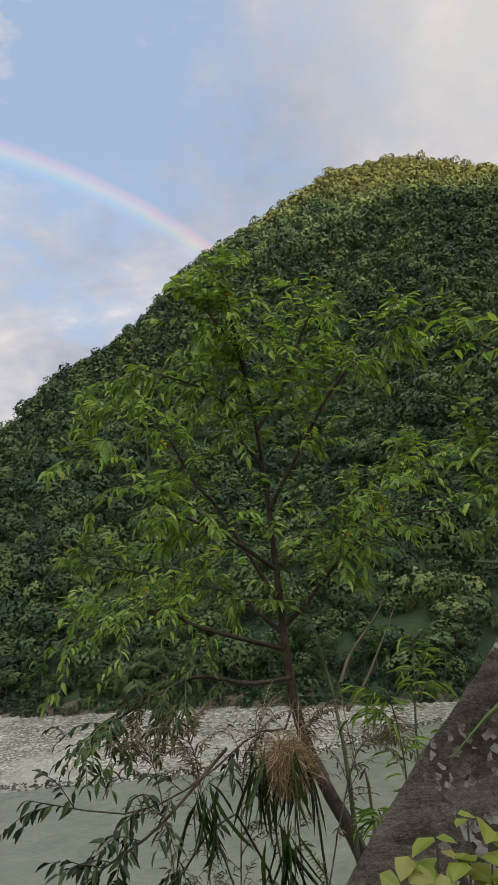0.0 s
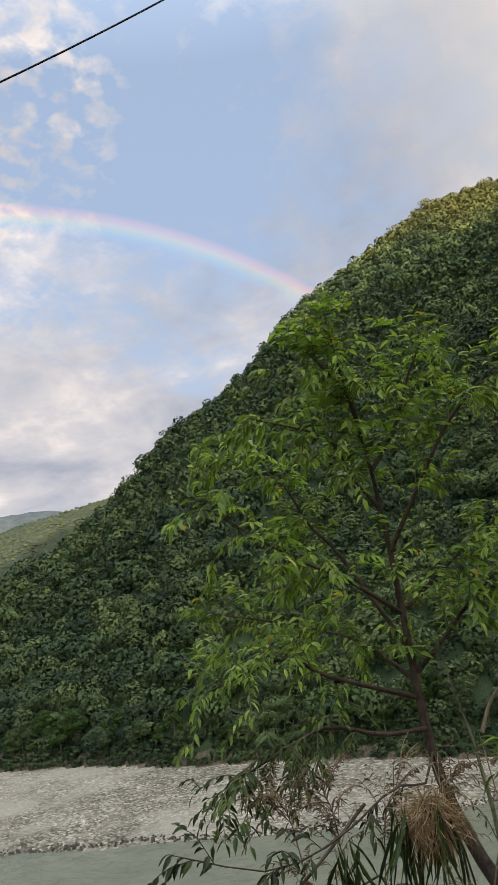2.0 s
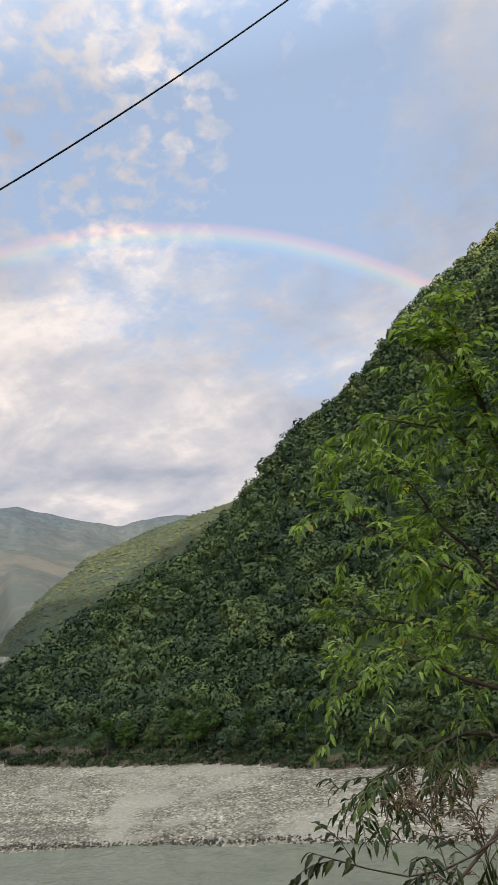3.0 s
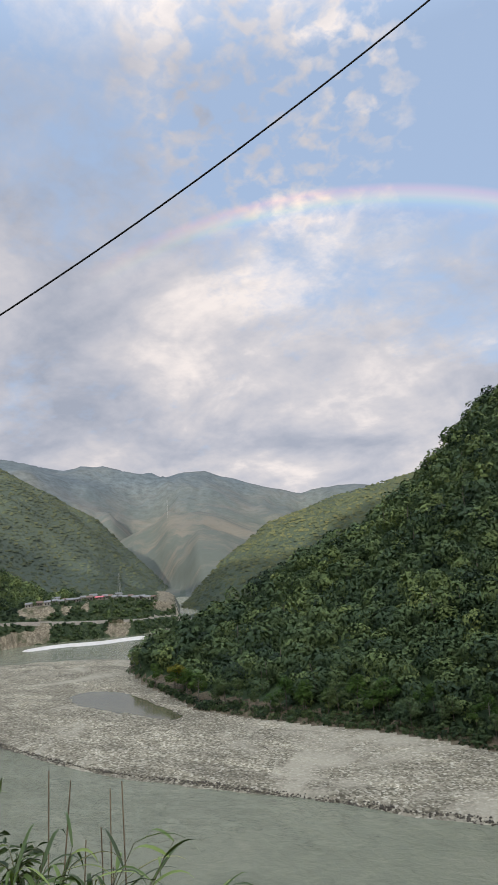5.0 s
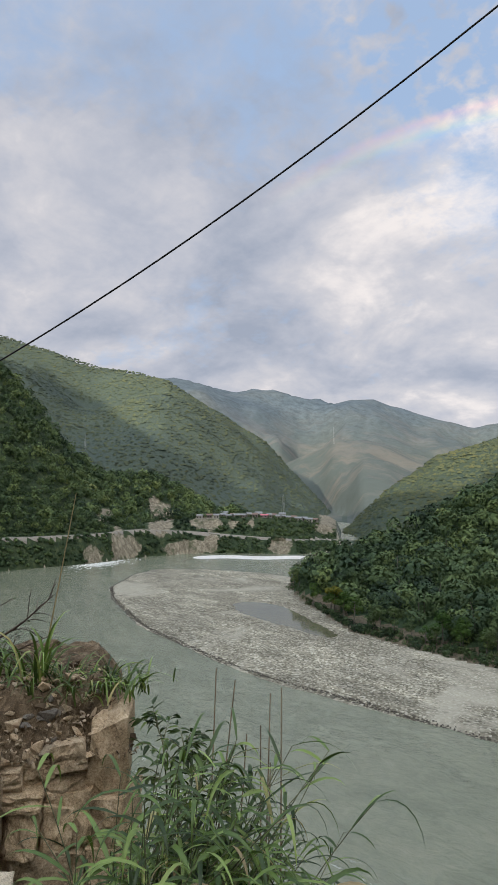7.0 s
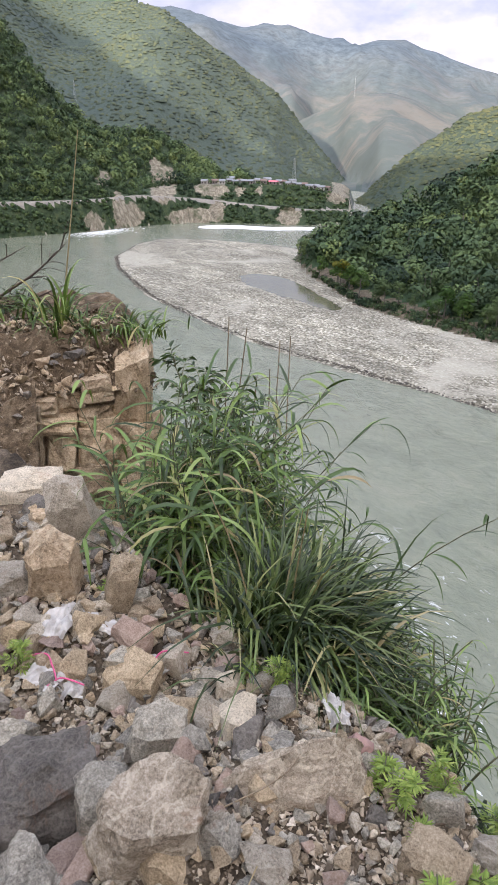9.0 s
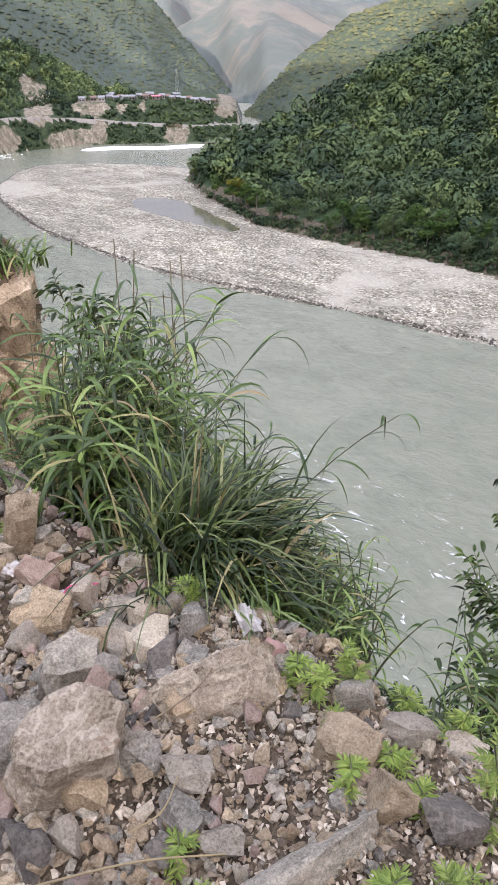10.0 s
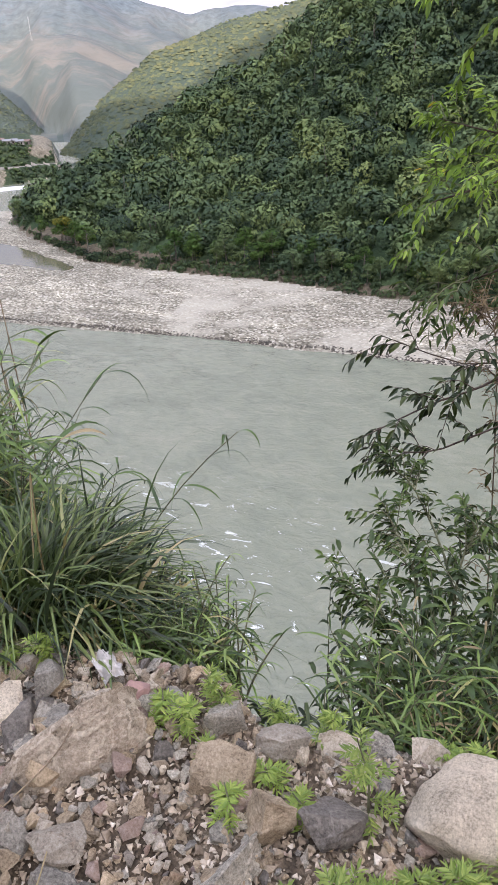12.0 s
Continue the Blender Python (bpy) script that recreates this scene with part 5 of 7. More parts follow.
bank_shrub("twiggy_bush", "leafless dark branching bush at the top of the outcrop", g,
           [[g, (-4.60, 1.15, -1.38), (-4.50, 1.36, -1.22), (-4.44, 1.55, -1.10), (-4.40, 1.74, -0.94)], [g, (-4.62, 1.12, -1.30), (-4.55, 1.28, -1.08), (-4.50, 1.45, -0.98)], [g, (-4.58, 1.25, -1.36), (-4.48, 1.50, -1.28), (-4.42, 1.72, -1.20)],
            [g, (-4.70, 1.05, -1.20), (-4.62, 1.20, -0.96)], [g, (-4.6, 1.2, -1.45), (-4.5, 1.42, -1.40)]], 68, (0.03, 0.010), M_LEAF_DARK, 3, 0.20, 16, M_BARK, 0.016, droop=0.2)
g = (-4.45, 1.30, -1.55)
bank_shrub("bank_shrub", "low dark green shrub under the bare twigs", g, [[g, (-4.45, 1.35, -1.40), (-4.42, 1.42, -1.30)], [g, (-4.50, 1.25, -1.40), (-4.50, 1.28, -1.28)], [g, (-4.40, 1.45, -1.45), (-4.36, 1.55, -1.38)]], 168, (0.045, 0.018), M_LEAF_MID, 9, 0.16, 18, M_STEM, 0.006)


def blade_tuft(root, rng, count, length, width, spread, lean=0.35, mat=M_GRASS, name="foliage", at=(0, 0, 0), tall=1.0, loose=0.28, toward=None):
    """Arching grass blades from one crown, as tapered folded strips."""
    seg = 8
    s = np.linspace(0, 1, seg + 1)
    ang = rng.uniform(0, 2 * np.pi, count) if toward is None else rng.normal(radians(toward), 1.15, count)
    n = rng.uniform(*length, count)
    push = np.abs(rng.normal(lean, loose, count)).clip(0.03, 1.1)
    start = np.stack([rng.normal(0, spread, count), rng.normal(0, spread, count), np.zeros(count)], -1) + at
    out = np.stack([np.cos(ang), np.sin(ang), 0 * ang], -1)
    curl = rng.uniform(0.45, 1.25, count)
    reach = n[:, None] * (s[None] * push[:, None] * 0.42 + s[None] ** 2.4 * curl[:, None] * 0.42)
    high = n[:, None] * (s[None] * (1 - 0.28 * push[:, None]) - s[None] ** 3.2 * curl[:, None] * 0.50) * tall
    mid = start[:, None] + out[:, None] * reach[..., None] + np.array((0, 0, 1.0)) * high[..., None]
    side = np.stack([-np.sin(ang), np.cos(ang), 0 * ang], -1)
    side = unit(side + rng.normal(0, 0.35, (count, 3)))
    w = rng.uniform(*width, count)[:, None] * (np.minimum(1, 0.45 + s * 3) * (1 - s ** 2.5) + 0.03)[None]
    left, right = mid - side[:, None] * w[..., None], mid + side[:, None] * w[..., None]
    fold = mid - np.array((0, 0, 1.0)) * (w[..., None] * 0.35)
    v = np.stack([left, fold, right], 2).reshape(-1, 3)
    i, j, k = np.meshgrid(np.arange(count), np.arange(seg), np.arange(2), indexing="ij")
    b = (i * (seg + 1) + j) * 3 + k
    f = np.stack([b, b + 1, b + 4, b + 3], -1).reshape(-1, 4)
    part(name, mesh_from(name, v, f, mat, None, True), None, root)


def grass_clump(x, y, count, length, width, spread, label, seed, lean=0.35, dry=0.12, stalks=0, tall=1.0, lift=0.0, loose=0.28, toward=None):
    rng = np.random.default_rng(seed)
    px, py, pz = near_ground(x, y)
    root = thing("grass_clump", label, "grass", "grass clumps on the bank", (px, py, pz - 0.04 + lift))
    blade_tuft(root, rng, count, length, width, spread, lean, tall=tall, loose=loose, toward=toward)
    blade_tuft(root, rng, int(count * dry) + 4, (length[0] * 0.6, length[1] * 0.8), (width[0] * 0.6, width[1] * 0.7), spread, lean + 0.25, M_STRAW, "leaf_work")
    for k in range(stalks):
        a, b = rng.normal(0, spread, 2), rng.normal(0, 0.10, 2)
        h = rng.uniform(0.75, 1.0) * length[1]
        line = smooth_line([(a[0], a[1], 0), (a[0] + b[0] * 0.4, a[1] + b[1] * 0.4, h * 0.6), (a[0] + b[0], a[1] + b[1], h)], 8)
        part("stalk", mesh_from("stalk", *tube(line, np.linspace(0.0045, 0.0015, 8), 5), M_STRAW, None, True), None, root)
    return root


def ribbons(o, out, length, width, rise, droop, rng, seg=6):
    """Long leaves as folded tapering strips that arch out and hang."""
    s = np.linspace(0, 1, seg + 1)
    n = len(o)
    up = np.array((0, 0, 1.0))
    mid = o[:, None] + out[:, None] * (length[:, None] * s * (1 - 0.22 * droop[:, None] * s ** 2))[..., None] + up * (length[:, None] * (rise[:, None] * s - droop[:, None] * s ** 2.2))[..., None]
    side = unit(np.stack([-out[:, 1], out[:, 0], 0 * out[:, 0]], -1) + rng.normal(0, 0.30, (n, 3)))
    w = (width[:, None] * (np.minimum(1, 0.35 + s * 3.2) * (1 - s ** 2.2) + 0.03)[None])[..., None]
    v = np.stack([mid - side[:, None] * w, mid - up * (w * 0.35), mid + side[:, None] * w], 2).reshape(-1, 3)
    i, j, k = np.meshgrid(np.arange(n), np.arange(seg), np.arange(2), indexing="ij")
    b = (i * (seg + 1) + j) * 3 + k
    return v, np.stack([b, b + 1, b + 4, b + 3], -1).reshape(-1, 4)


def cane_clump(x, y, stems, height, leaf, half, label, seed, spread=0.10, lean=0.5, leaves=9, mat=M_CANE, droop=0.75, lift=0.0, toward=None, name="cane_grass", dry=0.0):
    """A clump of leafy canes: stems that lean outward with long leaves set along them."""
    rng = np.random.default_rng(seed)
    px, py, pz = near_ground(x, y)
    root = thing(name, label, "grass", "cane grass on the bank", (px, py, pz - 0.03 + lift))
    tubes, o, out, size = [], [], [], []
    for k in range(stems):
        a = rng.uniform(0, 2 * np.pi) if toward is None else rng.normal(radians(toward), 0.9)
        way = np.array((math.cos(a), math.sin(a), 0.0))
        h, reach = rng.uniform(*height), abs(rng.normal(lean, 0.15))
        s = np.linspace(0, 1, 9)[:, None]
        line = np.append(rng.normal(0, spread, 2), 0.0) + way * (h * reach * s ** 1.7) + np.array((0, 0, 1.0)) * h * (s - 0.16 * reach * s ** 3)
        tubes.append(tube(line, np.linspace(0.0045, 0.0015, 9), 4))
        turn = rng.uniform(0, 6.28)
        for q, u in enumerate(np.linspace(0.30, 1.0, leaves)):
            i = u * 7.99
            o.append(line[int(i)] + (line[int(i) + 1] - line[int(i)]) * (i - int(i)))
            b = turn + q * 2.6 + rng.normal(0, 0.5)
            out.append(np.array((math.cos(b), math.sin(b), 0)) + way * 0.7 * u)
            size.append((0.65 + 0.5 * math.sin(math.pi * min(1, u * 0.85))) * rng.uniform(0.7, 1.2))
    n = len(o)
    o, out, size = np.array(o), unit(np.array(out)), np.array(size)
    part("twig_work", mesh_from("twig_work", *join(tubes), M_STEM, None, True), None, root)
    old = rng.random(n) < dry
    for pick, m, word in ((~old, mat, "foliage"), (old, M_STRAW, "leaf_work")):
        if pick.any():
            c = int(pick.sum())
            part(word, mesh_from(word, *ribbons(o[pick], out[pick], size[pick] * rng.uniform(*leaf, c), rng.uniform(*half, c), rng.uniform(0.25, 0.95, c), droop * rng.uniform(0.7, 1.5, c), rng), m, None, True), None, root)
    return root


# the tall arching clump at the shelf edge, with darker growth behind and beside it
grass_clump(-1.38, 0.93, 1250, (0.42, 0.86), (0.0050, 0.0085), 0.085, "tall dense clump of arching grass with dry stalks", 73, 0.10, 0.08, 3, tall=1.08, loose=0.16, toward=58)
grass_clump(-1.52, 0.96, 700, (0.35, 0.76), (0.0042, 0.0072), 0.08, "tangled green grass clump with dry blades", 72, 0.10, 0.20, loose=0.16, toward=80)
grass_clump(-1.27, 1.02, 460, (0.35, 0.66), (0.0040, 0.0070), 0.07, "arching grass clump on the bank edge", 74, 0.2, 0.08, loose=0.16, toward=50)
grass_clump(-1.70, 1.04, 560, (0.30, 0.62), (0.0040, 0.0070), 0.11, "dark grass clump in the hollow below the outcrop", 76, 0.2, 0.12, lift=0.1, loose=0.2, toward=64)
grass_clump(-1.92, 1.06, 560, (0.30, 0.66), (0.0040, 0.0070), 0.13, "dark tangled grass in the hollow below the outcrop", 80, 0.25, 0.10, lift=0.1, loose=0.2, toward=64)
grass_clump(-1.35, 0.70, 46, (0.08, 0.20), (0.003, 0.005), 0.03, "small bright grass tuft at the rubble edge", 79, 0.3)
grass_clump(-1.20, 0.76, 26, (0.08, 0.16), (0.003, 0.004), 0.02, "small bright grass tuft at the rubble edge", 81, 0.3)
# broad-leaved canes below the outcrop
cane_clump(-2.32, 1.16, 84, (0.70, 1.26), (0.18, 0.34), (0.006, 0.0105), "tall bushy cane grass with long light green leaves", 84, 0.12, 0.30, 12, lift=0.20, toward=64)
cane_clump(-2.14, 1.02, 40, (0.40, 0.85), (0.18, 0.34), (0.006, 0.010), "cane grass hanging over the hollow", 85, 0.10, 0.40, 11, dry=0.05, lift=0.20, toward=20)
cane_clump(-2.08, 1.24, 56, (0.62, 1.14), (0.16, 0.30), (0.0045, 0.008), "bushy green cane grass on the drop", 86, 0.14, 0.35, 12, lift=0.18)
cane_clump(-2.66, 1.48, 80, (0.75, 1.32), (0.18, 0.34), (0.006, 0.010), "broad-bladed cane grass growing beside the outcrop", 87, 0.12, 0.28, 11, lift=0.18, toward=64)
cane_clump(-1.82, 1.18, 46, (0.45, 0.88), (0.15, 0.28), (0.004, 0.007), "thin-leaved cane grass on the drop", 88, 0.12, 0.22, 11, lift=0.1)
# the low bush between the tall grass and the water gap
cane_clump(-1.08, 1.00, 70, (0.16, 0.36), (0.06, 0.12), (0.0025, 0.0042), "bushy narrow-leaved green cane on the drop", 89, 0.07, 0.40, 10)
cane_clump(-0.96, 1.02, 56, (0.15, 0.34), (0.06, 0.12), (0.0025, 0.0042), "bushy narrow-leaved green cane beside the water gap", 90, 0.07, 0.4, 10)
cane_clump(-0.92, 1.10, 3, (0.46, 0.56), (0.07, 0.12), (0.0025, 0.004), "single tall leaning cane over the river", 91, 0.03, 0.2, 9)
cane_clump(-0.76, 1.04, 10, (0.16, 0.28), (0.09, 0.15), (0.0035, 0.0055), "cane with dark drooping blade-like leaves", 92, 0.05, 0.5, 7, M_LEAF_DARK, 1.2)
# growth beside the dark slab
cane_clump(-0.46, 1.38, 34, (0.25, 0.48), (0.12, 0.24), (0.0030, 0.0058), "clump of broad green grass beside the dark slab", 93, 0.09, 0.35, 8)
cane_clump(-0.32, 1.48, 30, (0.30, 0.56), (0.10, 0.20), (0.0028, 0.0050), "grass clump with dry straw beside the dark slab", 94, 0.10, 0.4, 8, dry=0.35)
cane_clump(-0.40, 1.62, 40, (0.35, 0.60), (0.07, 0.13), (0.006, 0.010), "leafy dark green bush beside the dark slab", 95, 0.13, 0.4, 10, M_LEAF_MID)
cane_clump(-0.28, 1.78, 44, (0.45, 0.80), (0.08, 0.14), (0.008, 0.013), "leafy green bush behind the dark slab", 96, 0.14, 0.4, 11, M_LEAF_MID)
cane_clump(-0.55, 1.72, 36, (0.35, 0.70), (0.08, 0.14), (0.007, 0.011), "leafy dark bush hanging over the river", 97, 0.12, 0.45, 10, M_LEAF_DARK)
cane_clump(-0.12, 1.95, 40, (0.55, 0.95), (0.09, 0.15), (0.008, 0.013), "tall leafy green bush behind the dark slab", 98, 0.14, 0.35, 11, M_LEAF_MID)
# the top of the outcrop
for gx, gy, gc, gl, gs in ((-3.95, 1.62, 40, (0.15, 0.40), 171), (-4.12, 1.45, 36, (0.2, 0.5), 172), (-3.75, 1.86, 34, (0.15, 0.32), 173), (-3.86, 1.72, 26, (0.15, 0.35), 174)):
    rng_top = np.random.default_rng(gs)
    tuft = thing("grass_clump", "thin green grass tuft on top of the outcrop", "grass", "grass on the outcrop", (gx, gy, -1.42))
    blade_tuft(tuft, rng_top, gc * 2, gl, (0.005, 0.009), 0.11, 0.8, M_CANE)
tuft = thing("grass_clump", "tall upright broad grass blades on top of the outcrop", "grass", "grass on the outcrop", (-4.0, 1.48, -1.40))
blade_tuft(tuft, np.random.default_rng(175), 18, (0.45, 0.72), (0.007, 0.012), 0.035, 0.10, M_CANE)
part("stalk", mesh_from("stalk", *tube(smooth_line([(0, 0, 0), (0.01, 0.10, 0.55), (-0.02, 0.22, 1.12)], 10), np.linspace(0.006, 0.0025, 10), 5), M_STRAW, None, True), None, tuft)


def reeds():
    rng = np.random.default_rng(81)
    for foot, tip in (((-3.00, 2.36), (-3.18, 2.60, -1.40)), ((-3.03, 2.33), (-3.22, 2.55, -1.43)), ((-3.05, 2.30), (-3.27, 2.52, -1.62)), ((-3.37, 2.21), (-3.45, 2.33, -1.30)),
                      ((-3.36, 2.20), (-3.36, 2.40, -1.36)), ((-3.22, 2.28), (-3.30, 2.44, -1.66)), ((-3.10, 2.34), (-3.14, 2.48, -1.78))):
        p = near_ground(*foot)
        root = thing("reed", "tall thin dry brown reed stalk", "reed", "dry reeds on the bank", p)
        top = np.array(tip) - p
        line = smooth_line([(0, 0, -0.05), top * 0.55 + rng.normal(0, 0.02, 3), top], 10)
        part("stalk", mesh_from("stalk", *tube(line, np.linspace(0.0085, 0.0032, 10), 6), M_TWIG, None, True), None, root)
        blade_tuft(root, rng, 6, (0.3, 0.55), (0.004, 0.007), 0.01, 0.6, M_STRAW, "foliage", tuple(top * 0.55))
        blade_tuft(root, rng, 5, (0.3, 0.50), (0.005, 0.008), 0.01, 0.5, M_GRASS, "foliage", tuple(top * 0.45))


reeds()


def long_leaf_plant():
    """Hanging reed with long strap leaves and a brown plume, below the bent branch."""
    rng = np.random.default_rng(83)
    p = near_ground(0.05, 3.75)
    root = thing("plume_reed", "reed with long drooping strap leaves and a fluffy brown plume", "reed", at=p)
    shift = np.array(p)
    for tip, n in (((0.10, 3.55, -1.36), 26), ((-0.04, 3.58, -1.40), 24), ((-0.36, 3.47, -1.50), 16), ((0.02, 3.40, -1.66), 22)):
        tip = np.array(tip) + (0, 0, LOW)
        line = smooth_line([shift, (shift + tip) / 2 + (0.05, 0.1, 0.3), tip], 10)
        part("cane", mesh_from("cane", *[a if k else a - shift for k, a in enumerate(tube(line, np.linspace(0.010, 0.004, 10), 6))], M_STEM, None, True), None, root)
        d = np.stack([rng.normal(0, 0.35, n), rng.normal(0, 0.3, n), rng.uniform(-2.2, -0.7, n)], -1)
        X, Y, Z = frames_for(d, rng.uniform(0, 6.28, n))
        s = rng.uniform(0.7, 1.3, n)
        v, f = scatter(LEAF, LEAF_F, tip + rng.normal(0, 0.04, (n, 3)), X, Y, Z, s * 0.014, s * 0.36, s * 0.2)
        part("foliage", mesh_from("foliage", v - shift, f, M_LEAF_MID), None, root)
    n = 2400
    tip = np.array((0.085, 3.60, -1.41 + LOW))
    d = np.stack([rng.normal(0, 0.6, n), rng.normal(0, 0.6, n), rng.uniform(-2.6, 0.2, n)], -1)
    X, Y, Z = frames_for(d, rng.uniform(0, 6.28, n))
    v, f = scatter(LEAF, LEAF_F, tip + rng.normal(0, 0.045, (n, 3)), X, Y, Z, 0.0026, rng.uniform(0.05, 0.19, n), 0.05)
    part("plume", mesh_from("plume", v - shift, f, M_PLUME), None, root, "fluffy brown seed plume")


long_leaf_plant()


def vine():
    rng = np.random.default_rng(85)
    p = (0.34, 1.42, -1.58)
    root = thing("vine", "yellow-green heart-leaved vine growing up from the slab", "vine", at=p)
    shift = np.array(p)
    o, d = [], []
    for tip in ((0.19, 1.33, -0.96), (0.25, 1.36, -0.93), (0.31, 1.36, -0.92), (0.38, 1.38, -0.88), (0.27, 1.30, -0.97), (0.35, 1.33, -0.95), (0.22, 1.30, -0.99), (0.41, 1.34, -0.92)):
        tip = np.array(tip)
        line = smooth_line([shift + rng.normal(0, 0.04, 3) * (1, 1, 0), (shift + tip) / 2 + rng.normal(0, 0.03, 3), tip], 10)
        part("stem", mesh_from("stem", *[a if k else a - shift for k, a in enumerate(tube(line, np.linspace(0.004, 0.002, 10), 5))], M_STEM), None, root)
        for k in range(12):
            o.append(line[9 - k // 3] + rng.normal(0, 0.012, 3))
            a = rng.uniform(0, 6.28)
            d.append((math.cos(a), math.sin(a) - 0.5, rng.normal(-0.1, 0.2)))
    o, d = np.array(o), np.array(d)
    X, Y, Z = frames_for(d, rng.normal(0, 0.35, len(o)))
    s = rng.uniform(0.6, 1.15, len(o))
    v, f = scatter(LEAF, LEAF_F, o, X, Y, Z, s * 0.052, s * 0.062, s * 0.05)
    part("foliage", mesh_from("foliage", v - shift, f, M_LEAF_LIME), None, root)
    # a broad strap-leaved tuft that leans over the slab
    base = np.array((0.78, 1.52, -1.45))
    tuft = thing("grass_clump", "broad bright green grass blades leaning over the slab", "grass", at=base)
    pieces = []
    for line in ([(0, 0, 0), (-0.04, -0.02, 0.50), (-0.16, -0.05, 0.78), (-0.28, -0.07, 0.77), (-0.41, -0.08, 0.66)], [(0, 0, 0), (0.02, 0.0, 0.6), (-0.08, 0.1, 0.98), (-0.24, 0.2, 1.03)], [(0.02, 0, 0), (0.1, 0.02, 0.5), (0.22, 0.0, 0.8)]):
        mid = smooth_line(line, 14)
        w = 0.016 * np.sin(np.linspace(0.25, math.pi, 14))[:, None] + 0.001
        side = np.array((0.35, 0.2, 0.75))
        v = np.stack([mid - side * w, mid - (0, 0.004, 0), mid + side * w], 1).reshape(-1, 3)
        f = [(3 * k + q, 3 * k + q + 1, 3 * k + q + 4, 3 * k + q + 3) for k in range(13) for q in range(2)]
        pieces.append((v, np.array(f)))
    part("foliage", mesh_from("foliage", *join(pieces), M_CANE, None, True), None, tuft)


vine()


def weed(seed, height, label="bright green feathery weed growing between the stones"):
    """A feathery roadside weed: an upright stem with deeply cut leaves."""
    rng = np.random.default_rng(seed)
    root = thing("weed", label, "weed", "weeds among the rubble")
    stem = smooth_line([(0, 0, -0.02), (rng.normal(0, 0.01), rng.normal(0, 0.01), height * 0.5), (rng.normal(0, 0.03), rng.normal(0, 0.03), height)], 8)
    part("stem", mesh_from("stem", *tube(stem, np.linspace(0.0035, 0.0012, 8), 5), M_STEM), None, root)
    ribs, o, d = [], [], []
    for k in range(int(12 + height * 80)):
        s = rng.uniform(0.08, 1.0)
        p = stem[int(s * 7)]
        a = k * 2.4 + rng.normal(0, 0.3)
        n = (0.060 - 0.034 * s) * rng.uniform(0.7, 1.2) * min(1.0, 0.45 + height * 3)
        way = np.array([math.cos(a), math.sin(a), rng.uniform(0.1, 0.7)])
        rib = smooth_line([p, p + way * n * 0.6, p + way * n + (0, 0, -0.25 * n)], 6)
        ribs.append(tube(rib, 0.0008, 3))
        along = unit(rib[-1] - rib[0])
        flat = unit(np.cross(along, (0, 0, 1.0)))
        for m in range(1, 6):
            for side in (-1, 1):
                o.append(rib[m])
                d.append(along * 0.7 + flat * side * (0.9 if m < 5 else 0.2) + rng.normal(0, 0.1, 3))
    part("twig_work", mesh_from("twig_work", *join(ribs), M_WEED), None, root)
    o, d = np.array(o), np.array(d)
    X, Y, Z = frames_for(d, rng.normal(0, 0.3, len(o)))
    s = rng.uniform(0.7, 1.2, len(o))
    part("foliage", mesh_from("foliage", *scatter(LEAF, LEAF_F, o, X, Y, Z, s * 0.0052, s * 0.020, s * 0.012), M_WEED), None, root)
    return root


def weeds():
    rng = np.random.default_rng(91)
    kinds = [weed(92, 0.21), weed(93, 0.105, "small bright green weed at the edge of the drop"), weed(94, 0.055, "low yellow-green weed seedling in the gravel")]
    spots = [(-0.38, 0.72, 0), (-0.80, 0.73, 1), (-0.74, 0.80, 1), (-0.86, 0.74, 2), (-0.62, 0.86, 1), (-0.55, 0.90, 1), (-0.70, 0.68, 2), (-0.17, 0.67, 1), (-0.13, 0.72, 1), (-0.10, 0.62, 1),
             (-0.35, 0.54, 1), (-0.31, 0.50, 2), (-0.45, 0.48, 2), (-0.30, 0.58, 2), (-0.23, 0.98, 1), (-0.16, 1.00, 1), (-0.10, 0.98, 1), (-0.28, 0.97, 2), (-0.62, 0.60, 2), (-0.58, 0.70, 2), (-0.78, 0.30, 2),
             (-0.70, 0.25, 2), (-1.72, 0.26, 1), (-1.30, 0.72, 2), (-1.18, 0.76, 1), (-0.50, 0.66, 2), (-0.20, 0.56, 1), (-0.05, 0.80, 1), (-1.80, 0.60, 2), (-0.26, 0.62, 2)]
    used = [False] * 3
    for x, y, k in spots:
        m = pose(*near_ground(x, y), rng.uniform(-8, 8), rng.uniform(-8, 8), rng.uniform(0, 360))
        if not used[k]:
            kinds[k].matrix_basis = m
            used[k] = True
        else:
            copy_thing(kinds[k], m)


weeds()
cable()


